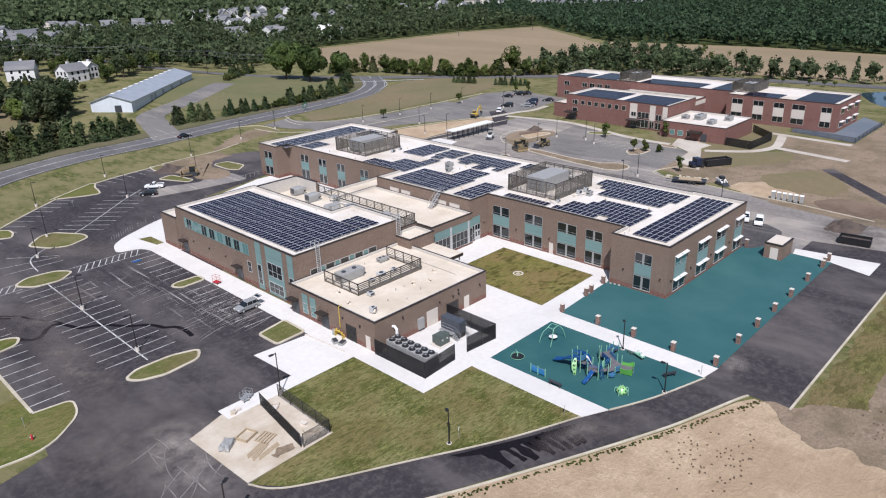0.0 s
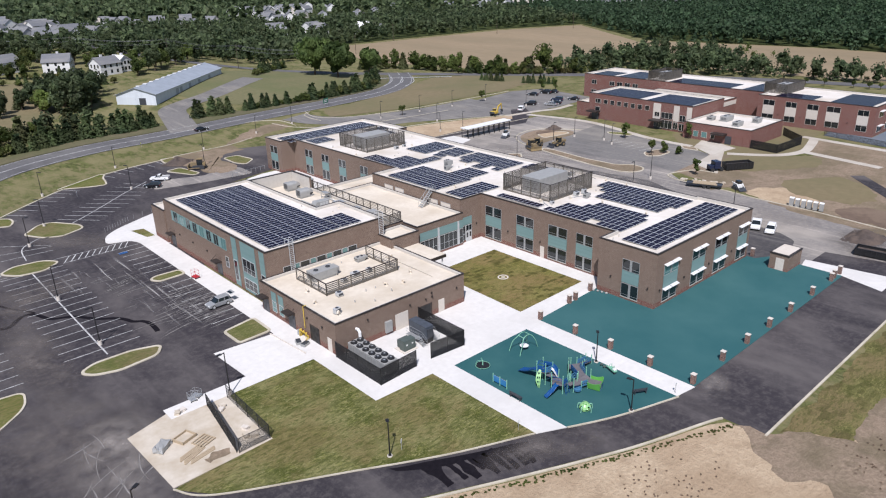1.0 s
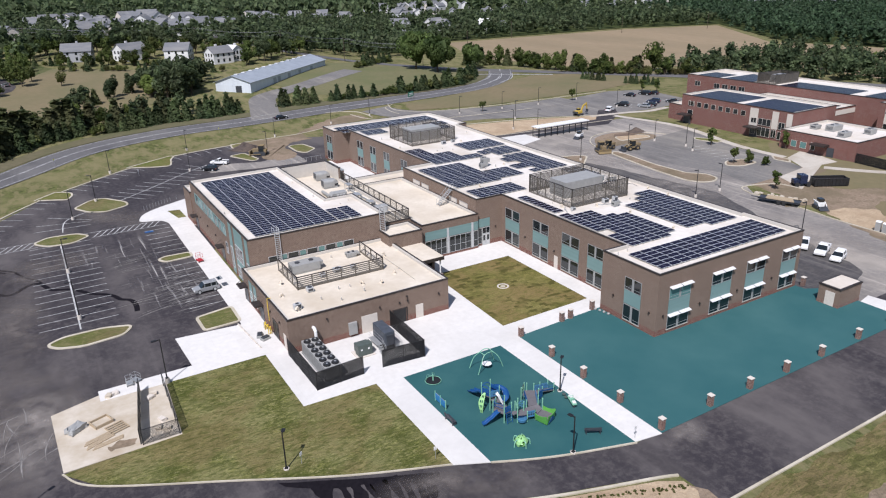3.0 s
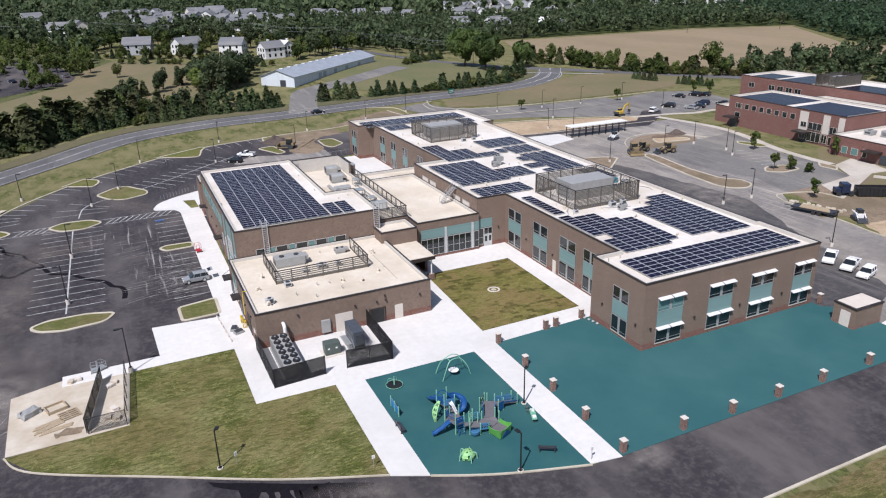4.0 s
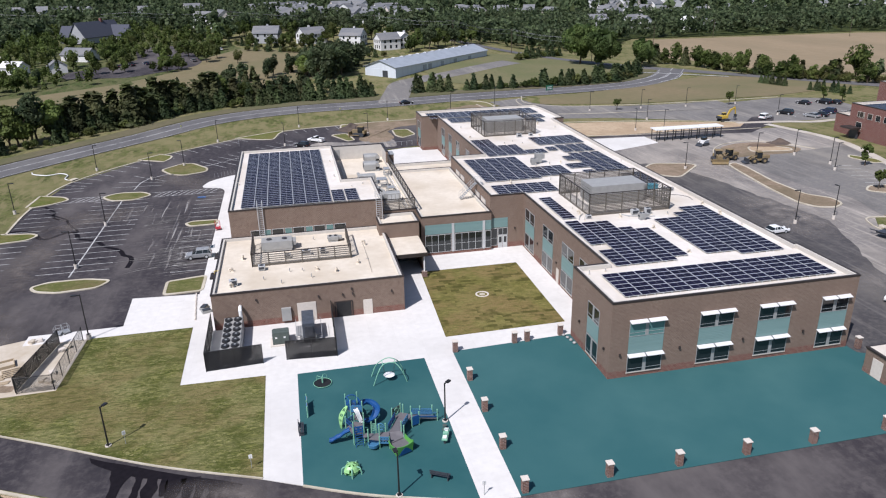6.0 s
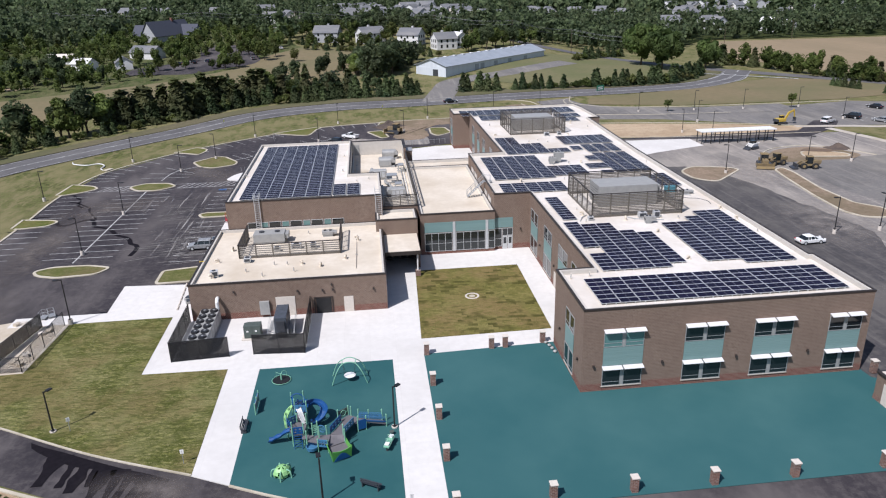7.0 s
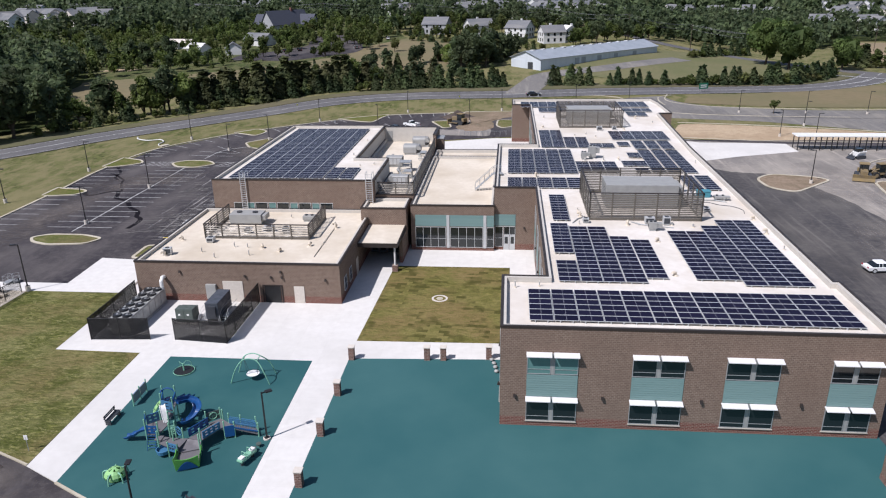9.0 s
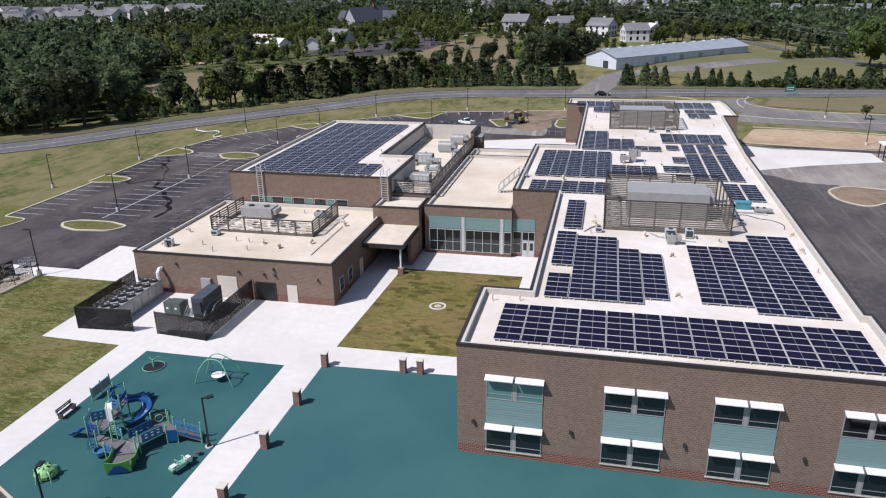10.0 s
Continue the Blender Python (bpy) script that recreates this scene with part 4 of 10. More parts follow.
strip("driveway", curve_through([(42, 176), (46, 165), (58, 156), (84, 150), (112, 150)]), 12, 0.10, "redlot", "grey asphalt school driveway", "road")
strip("driveway", curve_through([(3.6, 181), (8.6, 200), (13, 214), (22, 222), (40, 233.5), (72, 262)]), 10, 0.14, "redlot", "grey gravel drive to the long barn", "road")
for x in (-1.2, 0, 1.2):
    strip("road_marking", curve_through([(112 + 3.2 * x, 205 - 2.5 * x), (124 + 3.2 * x, 214 - 3 * x), (134 + 3 * x, 227 - 3 * x)]), 0.35, 0.17, "line", "white turn lane line at the junction", "road marking")
strip("road_marking", [(120, 232), (150, 208)], 1.3, 0.18, "line", "white stop bar at the junction", "road marking")
for tail in ([(31, 172), (34, 162), (46, 152), (66, 147), (90, 145)], [(50, 181), (48, 170), (58, 162), (82, 158), (112, 157), (136, 157)], [(33, 120), (52, 116), (62, 114.5), (98, 112.5)], [(44, 137.5), (60, 134.5), (82, 128.5), (101, 120)],
             [(-12.2, 153.8), (-3, 154.6), (6.7, 155.3), (16, 158.6)], [(24, 178.8), (30, 178), (34.4, 175), (35.8, 170), (35.6, 164)], [(46, 164), (45.4, 170), (46.6, 176), (51, 179.4)]):
    kerb(curve_through(tail))

# fields and dry meadows
sheet("straw_field", [(160, 292), (195, 380), (360, 372), (430, 345), (330, 216), (300, 208), (214, 190), (176, 226)], 0.10, "straw", "harvested straw-coloured field", "field")
sheet("straw_field", [(262, 186), (300, 208), (330, 216), (346, 228), (352, 200), (362, 124), (356, 56), (350, -60), (268, -60), (256, 30), (250, 70), (244, 110)], 0.10, "straw", "harvested straw-coloured field beyond the trees", "field")
sheet("pond", rounded([(194, 14), (202, 22), (222, 32), (232, 24), (216, 8), (200, 4)], 4), 0.05, "water", "still blue pond beyond the red school", "water")
sheet("dry_meadow", [(44, 200), (110, 222), (128, 246), (100, 285), (70, 290), (26, 240), (28, 216)], 0.10, "barnmeadow", "dry mown meadow beside the barn", "field")
sheet("dry_meadow", [(52, 167), (82, 160), (136, 160), (180, 170), (206, 178), (160, 205), (140, 212), (112, 200), (80, 184), (56, 178)], 0.10, "paddock", "dry mown meadow between the roads", "field")
sheet("dry_meadow", [(-150, 170), (-116, 170), (-84, 205), (-58, 212), (-24, 226), (-8, 262), (-10, 298), (-52, 326), (-66, 300), (-78, 262), (-96, 240), (-122, 224), (-158, 206)], 0.10, "paddock", "dry mown meadow behind the roadside trees", "field")
sheet("club_lawn", [(-260, 230), (-158, 206), (-122, 224), (-96, 240), (-78, 262), (-66, 300), (-52, 326), (-60, 345), (-100, 430), (-420, 330)], 0.09, "clublawn", "green lawn of the clubhouse grounds", "lawn")
sheet("sandy_patch", [(-166, 230), (-162, 236), (-150, 235), (-154, 230)], 0.14, "tan", "pale sandy clearing", "ground")
sheet("far_parking", rounded([(-122, 257), (-94, 254), (-70, 276), (-68, 288), (-76, 320), (-84, 344), (-106, 340), (-98, 300), (-108, 284), (-122, 272)], 4), 0.14, "asphalt", "dark asphalt parking of the clubhouse", "parking lot")
sheet("school_grounds", [(104, 27), (113, 25), (128, 29), (142, 30), (142, 60), (108, 62), (98, 53), (97, 44)], 0.034, "paddock", "worn grass before the red brick school", "ground")
sheet("school_grounds", [(113, 24), (128, 27), (131, 8), (170, 8), (170, -30), (118, -30), (108, 0)], 0.034, "dirt", "bare brown ground beyond the walk", "ground")
sheet("pavement", [(81.5, 39.4), (77, 30.5), (84, 33.6), (99, 40.2), (104.4, 39.6), (106.9, 46), (106.9, 51.5), (98.4, 49.2), (93, 41.2)], 0.07, "walk2", "pale concrete forecourt by the red school", "pavement", 0.05)
strip("pavement", curve_through([(103, 117), (106.5, 100), (106.5, 90.5), (104, 80), (100.2, 68), (98.6, 58), (98.4, 50)]), 2.4, 0.07, "walk2", "concrete walk before the red brick school", "pavement")
strip("pavement", curve_through([(96, 121), (110, 118.5), (118, 116), (128, 117)]), 2.4, 0.07, "walk2", "concrete walk before the red brick school", "pavement")
strip("pavement", curve_through([(97, 38.4), (104, 28), (112.5, 24.4), (121, 25.8), (129, 28)]), 2.6, 0.07, "walk2", "concrete walk round the black enclosure", "pavement")
strip("pavement", [(112.5, 24.4), (108.6, 3.4)], 2.6, 0.075, "walk2", "concrete walk across the bare ground", "pavement")
strip("pavement", [(130.5, 32), (128, 8)], 2.6, 0.07, "walk2", "concrete walk beside the fenced court", "pavement")
sheet("fenced_court", [(136, 28), (142, 29), (142, 16.8), (173, 16.8), (164, 8.5), (131.8, 8.3)], 0.06, "bluecourt", "blue-grey fenced play court", "court")


# parking lines
def lines(rows, label="white painted parking lines"):
    bm = bmesh.new()
    for x0, y0, x1, y1, w in rows:
        d = Vector((x1 - x0, y1 - y0)).normalized() * w / 2
        bm.faces.new([bm.verts.new((x, y, 0.045 + hgt(x, y))) for x, y in ((x0 - d.y, y0 + d.x), (x0 + d.y, y0 - d.x), (x1 + d.y, y1 - d.x), (x1 - d.y, y1 + d.x))])
    bmesh.ops.recalc_face_normals(bm, faces=bm.faces[:])
    return tagged(part("parking_lines", bm, "line", None), label, "road marking", kind="structure")


W = 0.14
lines([(-66.2 - 5.3, y, -66.2 + 5.3, y, W) for y in np.arange(48.6, 88, 2.75)] + [(-66.2, 46.5, -66.2, 87.6, 0.22)])
lines([(-46.2, y, -51.4, y, W) for y in np.arange(44.6, 88, 2.75) if not 65.5 < y < 70])
lines([(-82.2, y, -77.0, y, W) for y in (*np.arange(46.6, 66, 2.75), *np.arange(71, 86, 2.75))])
arc = curve_through([(-80.8, 94), (-80.5, 104), (-68, 122.5), (-52, 137), (-38.8, 146.3), (-28, 150.3), (-16, 152.5)], 12)
rows, run = [], 0.0
for p, q in zip(arc, arc[1:]):
    p, q = Vector(p), Vector(q)
    run += (q - p).length
    if run > 2.75:
        run = 0.0
        d = (q - p).normalized()
        rows.append((p.x, p.y, p.x + d.y * 5.2, p.y - d.x * 5.2, W))
lines(rows)
mid = curve_through([(-65.3, 95), (-64.4, 102), (-61, 106), (-52.6, 111.6), (-44, 119), (-35, 127.4), (-28, 133)], 12)
rows, run = [], 0.0
for p, q in zip(mid, mid[1:]):
    p, q = Vector(p), Vector(q)
    run += (q - p).length
    rows.append((p.x, p.y, q.x, q.y, 0.22))
    if run > 2.75 and not -63 < p.x < -51:
        run = 0.0
        d = (q - p).normalized()
        rows.append((p.x - d.y * 5.2, p.y + d.x * 5.2, p.x + d.y * 5.2, p.y - d.x * 5.2, W))
lines(rows)
lines([(x, 88.3, x + 1.7, 91.4, 0.18) for x in np.arange(-76.6, -48, 1.25) if not -71.6 < x < -60.4] + [(-79, 88.2, -70, 88.2, W), (-76.8, 91.5, -69.4, 91.5, W), (-60.6, 88.2, -46.5, 88.2, W), (-61.6, 91.5, -47.5, 91.5, W)], "white hatched crossing across the lot")
lines([(84 + 0.25 * k, 58 + k, 89 + 0.25 * k, 57 + k, W) for k in np.arange(0, 16, 2.7)] + [(118 + 3 * k, 124 + 3.4 * (k % 2), 120 + 3 * k, 129, W) for k in range(9)])


# ---- the school ----
school = thing("school_building", "new two-storey brown brick school with flat white roofs", "building")


def block(poly, z_wall, z_roof, roof="roof", mat="brick", wall_thick=0.45, parent=None, fall=0.0):
    """Walls with a parapet round a roof deck, and a metal coping on top."""
    owner = parent or school
    n = len(poly)
    centre = [Vector(p) for p in poly]
    inner = []
    for i in range(n):
        p, c, q = centre[i - 1], centre[i], centre[(i + 1) % n]
        a, b = (c - p).normalized(), (q - c).normalized()
        na, nb = Vector((-a.y, a.x)), Vector((-b.y, b.x))
        s = (na + nb)
        s = s / max(0.3, s.dot(na))
        inner.append(c + s * wall_thick)
    bm = bmesh.new()
    lo = [bm.verts.new((p.x, p.y, 0)) for p in centre]
    hi = [bm.verts.new((p.x, p.y, z_wall - fall * p.y)) for p in centre]
    for i in range(n):
        j = (i + 1) % n
        bm.faces.new((lo[i], lo[j], hi[j], hi[i]))
    wall = part("wall", bm, mat, owner)
    bm = bmesh.new()
    a = [bm.verts.new((p.x, p.y, z_wall + 0.003 - fall * p.y)) for p in inner]
    b = [bm.verts.new((p.x, p.y, z_roof - fall * p.y)) for p in inner]
    o = [bm.verts.new((p.x, p.y, z_wall + 0.003 - fall * p.y)) for p in centre]
    for i in range(n):
        bm.faces.new((o[i], o[(i + 1) % n], a[(i + 1) % n], a[i]))
    for i in range(n):
        j = (i + 1) % n
        bm.faces.new((a[i], a[j], b[j], b[i]))
    part("parapet", bm, "parapet", owner, "grey inner face of the parapet")
    bm = bmesh.new()
    bm.faces.new([bm.verts.new((p.x, p.y, z_roof - fall * p.y)) for p in inner])
    bm.normal_update()
    bmesh.ops.triangulate(bm, faces=bm.faces[:])
    part("roof", bm, roof, owner, "bright membrane roof" if roof == "roof" else "cream membrane roof")
    bm = bmesh.new()
    out = [c - (i - c).normalized() * 0.07 for c, i in zip(centre, inner)]
    inner = [c + (i - c) * 0.42 for c, i in zip(centre, inner)]
    for i in range(n):
        j = (i + 1) % n
        quad = []
        for z in (z_wall - 0.12, z_wall + 0.07):
            quad.append([bm.verts.new((p.x, p.y, z - fall * p.y)) for p in (out[i], out[j], inner[j], inner[i])])
        l, h = quad
        bm.faces.new((h[0], h[1], h[2], h[3]))
        bm.faces.new((l[0], l[1], h[1], h[0]))
        bm.faces.new((h[3], h[2], l[2], l[3]))
    bmesh.ops.remove_doubles(bm, verts=bm.verts[:], dist=0.002)
    part("coping", bm, "coping", owner, "dark metal coping")
    return wall


FALL = 0.0048   # the long roof drops a little to the north
block([(0, 0), (30.1, 0), (30.1, 10.6), (29.6, 10.6), (30.2, 66.5), (31.6, 101), (34.2, 101), (34.2, 115), (33.6, 121), (1.1, 121), (1.1, 113), (5.0, 113), (5.0, 69.4), (-1.4, 69.4), (-1.4, 41.6), (4.1, 41.6), (4.1, 10.6), (0, 10.6)], 9.25, 8.75, fall=FALL)
block([(-12.8, 41.0), (-1.4, 41.0), (-1.4, 70.2), (-12.8, 70.2)], 6.6, 6.2, "cream")
block([(-19.5, 40.0), (-13.3, 40.0), (-13.3, 45.0), (-19.5, 45.0)], 6.4, 6.0, "cream")
block([(-41.6, 43.7), (-18.3, 43.7), (-18.3, 57.2), (-23.4, 57.2), (-23.4, 84.2), (-41.6, 84.2)], 9.27, 8.85)
block([(-23.4, 57.2), (-18.3, 57.2), (-18.3, 45.0), (-12.8, 45.0), (-12.8, 83.6), (-23.4, 83.6)], 6.9, 6.4, "cream")
block([(-43.0, 22.75), (-18.6, 22.75), (-18.6, 43.7), (-43.0, 43.7)], 5.0, 4.6, "cream")
block([(-12.8, 70.2), (5.0, 70.2), (5.0, 75.8), (-12.8, 75.8)], 6.5, 6.0, "cream")
block([(-41.9, 84.2), (-36, 84.2), (-36, 90.4), (-41.9, 90.4)], 6.9, 6.5)


def face(side, u0, u1, z0, z1, depth, at):
    """A box on a wall: side s faces -y, w faces -x, e faces +x; at is the wall's plane; depth > 0 stands proud."""
    if side == "s":
        return (u0, u1, at - depth, at + 0.02, z0, z1)
    if side == "w":
        return (at - depth, at + 0.02, u0, u1, z0, z1)
    return (at - 0.02, at + depth, u0, u1, z0, z1)


def window(side, at, u0, u1, z0, z1, panes=1, awning=False, transom=0.0, glass="glass", parent=None, frame_mat="aluminium"):
    w = new("window")
    w.parent = parent or school
    bm = bmesh.new()
    f = 0.055
    box(bm, *face(side, u0, u1, z0, z0 + f, 0.07, at)), box(bm, *face(side, u0, u1, z1 - f, z1, 0.07, at))
    for k in range(panes + 1):
        u = u0 + (u1 - u0 - f) * k / panes
        box(bm, *face(side, u, u + f, z0 + f, z1 - f, 0.066, at))
    if transom:
        box(bm, *face(side, u0 + f, u1 - f, z0 + transom, z0 + transom + 0.035, 0.055, at))
    part("frame", bm, frame_mat, w)
    for k in range(panes):
        a, b = u0 + (u1 - u0 - f) * k / panes + f, u0 + (u1 - u0 - f) * (k + 1) / panes
        part("pane", cube(*face(side, a, b, z0 + f, z1 - f, 0.03, at)), glass, w)
    if awning:
        bm = bmesh.new()
        pts = ((0.0, 0.05), (0.56, -0.10), (0.56, -0.16), (0.0, -0.03))
        zt = z1 + 0.02
        if side == "s":
            profile(bm, [(at - d, zt + h) for d, h in pts], u0 - 0.06, u1 + 0.06)
        part("awning", bm, "awning", w, "sloping white metal sunshade")
    return w


def panel(side, at, u0, u1, z0, z1, mat="tealpanel", parent=None):
    """Ribbed teal cladding: boards lapped one above the other."""
    bm = bmesh.new()
    n = max(1, round((z1 - z0) / 0.2))
    for k in range(n):
        za, zb = z0 + (z1 - z0) * k / n, z0 + (z1 - z0) * (k + 1) / n
        box(bm, *face(side, u0, u1, za + 0.015, zb, 0.045, at))
    box(bm, *face(side, u0, u1, z0, z1, 0.025, at))
    part("cladding", bm, mat, parent or school, "ribbed teal metal cladding" if mat == "tealpanel" else "")


def bay(side, at, u0, u1, z0=0.65, awn=False, pale=False):
    """Two storeys of paired windows with a teal panel between."""
    m = (u0 + u1) / 2
    for a, b in ((u0, m - 0.14), (m + 0.14, u1)):
        window(side, at, a, b, z0, 2.85, 1, awn, 0.42, frame_mat="galv")
        window(side, at, a, b, 5.05, 6.95, 1, awn, 0.42, "tealglass" if pale else "glass", frame_mat="galv")
    panel(side, at, u0, u1, 2.95, 5.0)
    part("mullion", cube(*face(side, m - 0.125, m + 0.125, z0, 2.9, 0.05, at)), "unit", school)
    part("mullion", cube(*face(side, m - 0.125, m + 0.125, 5.02, 6.95, 0.05, at)), "unit", school)
    part("sill", cube(*face(side, u0 - 0.06, u1 + 0.06, z0 - 0.09, z0, 0.10, at), 0.015), "walk2", school)


def wall_lamp(side, at, u, z):
    lamp = thing("wall_lamp", "small dark metal wall lamp on the brick", "lamp", group="lamps on the school walls")
    part("bracket", cube(*face(side, u - 0.07, u + 0.07, z - 0.06, z + 0.14, 0.08, at)), "coping", lamp)
    bm = bmesh.new()
    pts = [(0.06, 0.0), (0.24, -0.02), (0.18, 0.24), (0.06, 0.24)]
    if side == "s":
        profile(bm, [(at - d, z + h) for d, h in pts], u - 0.1, u + 0.1)
    else:
        v = [bm.verts.new((at - d, u + s, z + h)) for s in (-0.1, 0.1) for d, h in pts]
        for q in ((0, 1, 2, 3), (7, 6, 5, 4), (0, 4, 5, 1), (1, 5, 6, 2), (2, 6, 7, 3), (3, 7, 4, 0)):
            bm.faces.new([v[i] for i in q])
        bmesh.ops.recalc_face_normals(bm, faces=bm.faces[:])
    part("head", bm, "coping", lamp)


for k, u in enumerate((2.15, 10.5, 17.75, 25.7)):
    bay("s", 0, u, u + 4.1 if k < 3 else 29.2, awn=True, pale=(k == 0))
for u in (1.2, 8.3, 16.1, 23.8):
    wall_lamp("s", 0, u, 2.9)
bay("w", 0, 2.9, 6.0, 0.5)
for u0, u1 in ((36.1, 40.3), (28.0, 32.2), (20.3, 24.5), (14.8, 18.3)):
    bay("w", 4.1, u0, u1, 0.5)
for u in (26.3, 34.3, 12.8):
    wall_lamp("w", 4.1, u, 3.0)
wall_lamp("w", 0, 8.0, 3.2), wall_lamp("w", 0, 1.2, 3.2)
part("door", cube(*face("w", 25.4, 26.3, 0.1, 2.3, 0.06, 4.1)), "stone", school, "beige steel door")
for u0, u1 in ((104, 107.4), (96.5, 99.6), (89, 92), (80, 83)):
    bay("w", 5.0, u0, u1, 0.6)
bay("w", 1.1, 115, 118.6, 0.6)

# courtyard storefront
window("s", 41.0, -12.2, -8.0, 0.55, 3.5, 4, transom=1.25), window("s", 41.0, -7.4, -2.9, 0.55, 3.5, 4, transom=1.25)
window("s", 41.0, -2.4, -1.42, 0.55, 3.5, 1, transom=1.25), window("s", 41.6, -1.3, -0.2, 0.55, 3.5, 1, transom=1.25), window("s", 41.6, -0.1, 1.5, 2.3, 3.5, 2)
for a, b, y in ((-12.2, -7.9, 41.0), (-7.5, -2.8, 41.0), (-2.5, -1.42, 41.0), (-1.38, 1.5, 41.6)):
    panel("s", y, a, b, 3.6, 5.2)
for u in (-7.7, -2.65):
    part("mullion", cube(*face("s", u - 0.2, u + 0.2, 0.5, 5.2, 0.12, 41.0)), "aluminium", school)
for a in (-0.1, 0.72):
    d = part("door", cube(*face("s", a, a + 0.76, 0.1, 2.25, 0.06, 41.6)), "aluminium", school, "pale glazed double door leaf")
    part("pane", cube(*face("s", a + 0.16, a + 0.6, 1.0, 2.0, 0.075, 41.6)), "glass", d)
wall_lamp("s", 41.6, 2.7, 3.2)
# entrance canopy by the vestibule
bm = cube(-18.55, -13.4, 32.6, 39.99, 3.45, 4.0)
part("canopy", bm, "coping", school, "dark fascia of the entrance canopy")
part("canopy_roof", cube(-18.45, -13.5, 32.7, 39.98, 4.0, 4.05), "cream", school)
for x, y in ((-13.9, 33.1),):
    bm = cube(x - 0.35, x + 0.35, y - 0.35, y + 0.35, 0.08, 0.95)
    part("column_base", bm, "pierbrick", school)
    part("column", rod(bmesh.new(), (x, y, 0.95), (x, y, 3.45), 0.12, 12), "white", school)
part("wall", cube(-13.75, -13.32, 36.0, 39.98, 0.05, 3.44), "brick", school)
for k in range(4):
    a = -18.3 + k * 1.12
    d = part("door", cube(*face("s", a, a + 1.02, 0.1, 2.4, 0.06, 40.0)), "darkmetal", school, "dark glazed entrance door")
    part("pane", cube(*face("s", a + 0.16, a + 0.86, 0.35, 1.1, 0.075, 40.0)), "glass", d), part("pane", cube(*face("s", a + 0.16, a + 0.86, 1.25, 2.2, 0.075, 40.0)), "tealglass", d)

# kitchen block doors and vents
# flat black panel on the wall, painted as the unlit inside of the open door
bm = cube(*face("s", -27.6, -25.7, 0.1, 2.2, 0.05, 22.75))
part("dark_doorway", bm, "black", school, "black panel for the unlit loading door opening")
bm = bmesh.new()
for a in (-27.85, -25.6):
    box(bm, *face("s", a, a + 0.14, 0.1, 2.34, 0.08, 22.75))
box(bm, *face("s", -27.7, -25.6, 2.2, 2.34, 0.08, 22.75))
part("door_frame", bm, "coping", school)
part("door", cube(*face("s", -24.1, -22.9, 0.1, 2.2, 0.06, 22.75)), "stone", school, "beige steel door")
part("door", cube(*face("s", -32.6, -30.2, 0.1, 2.7, 0.06, 22.75)), "stone", school, "beige steel service door")
part("meter_box", cube(*face("s", -34.6, -33.4, 0.5, 2.3, 0.35, 22.75), 0.03), "unit", school)
for u, z in ((-37.6, 3.7), (-29.8, 3.3), (-25.5, 3.9), (-25.4, 3.2), (-20.3, 3.0), (-26.7, 3.2)):
    wall_lamp("s", 22.75, u, z)
bm = tube(bmesh.new(), [(-39.6, 22.7, 3.1), (-39.6, 22.3, 3.2), (-39.6, 21.9, 2.9), (-39.6, 21.8, 0.1)], 0.22, 10)
part("duct", bm, "white", school, "bent pale wall duct")
for u0 in (24.6, 27.4):
    window("e", -18.6, u0, u0 + 1.3, 0.9, 2.6, 1, transom=0.8)
part("door", cube(*face("e", 31.4, 32.5, 0.1, 2.3, 0.06, -18.6)), "stone", school, "beige steel side door")

# gym walls
for k in range(8):
    u = 57.6 + k * 2.9
    window("w", -41.6, u, u + 1.9, 5.7, 7.75, 2, frame_mat="tealpanel", glass="glass" if k % 3 else "tealglass")
    panel("w", -41.6, u + 1.92, u + 2.88, 5.7, 7.75)
panel("w", -41.6, 53.6, 55.4, 0.2, 9.0), panel("w", -41.6, 47.2, 52.2, 0.2, 9.0), panel("w", -41.6, 44.2, 45.8, 0.2, 9.0)
for u0, u1, z0, z1 in ((47.6, 51.8, 3.7, 6.2), (53.9, 55.1, 1.2, 4.9), (44.4, 45.6, 1.4, 5.0), (57.2, 58.4, 2.6, 4.6), (47.6, 51.8, 0.7, 2.6)):
    window("w", -41.66, u0, u1, z0, z1, 3 if u1 - u0 > 2 else 1, transom=1.0)
for u in (36.9, 39.0):
    panel("w", -43.0, u - 0.1, u + 1.4, 2.75, 4.3)
    window("w", -43.0, u, u + 1.3, 0.9, 2.7, 1, transom=0.7, glass="tealglass")
# another black panel stands for the dark interior behind this doorway
opening = part("dark_service_doorway", cube(*face("w", 27.2, 29.3, 0.1, 2.5, 0.05, -43.0)), "black", school, "black panel for the unlit open service doorway")
bm = bmesh.new()
for u in (27.06, 29.3):
    box(bm, *face("w", u, u + 0.14, 0.1, 2.64, 0.08, -43.0))
box(bm, *face("w", 27.2, 29.3, 2.5, 2.64, 0.08, -43.0))
part("door_frame", bm, "coping", school)
part("door", cube(*face("w", 23.9, 24.9, 0.1, 2.25, 0.06, -43.0)), "stone", school, "beige steel door")


def door_canopy(at, u):
    d = part("door", cube(*face("w", u - 0.95, u + 0.95, 0.1, 2.3, 0.06, at)), "darkmetal", school, "dark double door")
    part("door_canopy", cube(at - 1.25, at + 0.02, u - 1.05, u + 1.05, 2.7, 2.88), "coping", school, "flat dark door canopy")
    for s in (-0.95, 0.95):
        part("tie_rod", rod(bmesh.new(), (at - 1.15, u + s, 2.85), (at, u + s, 3.6), 0.03), "coping", school)


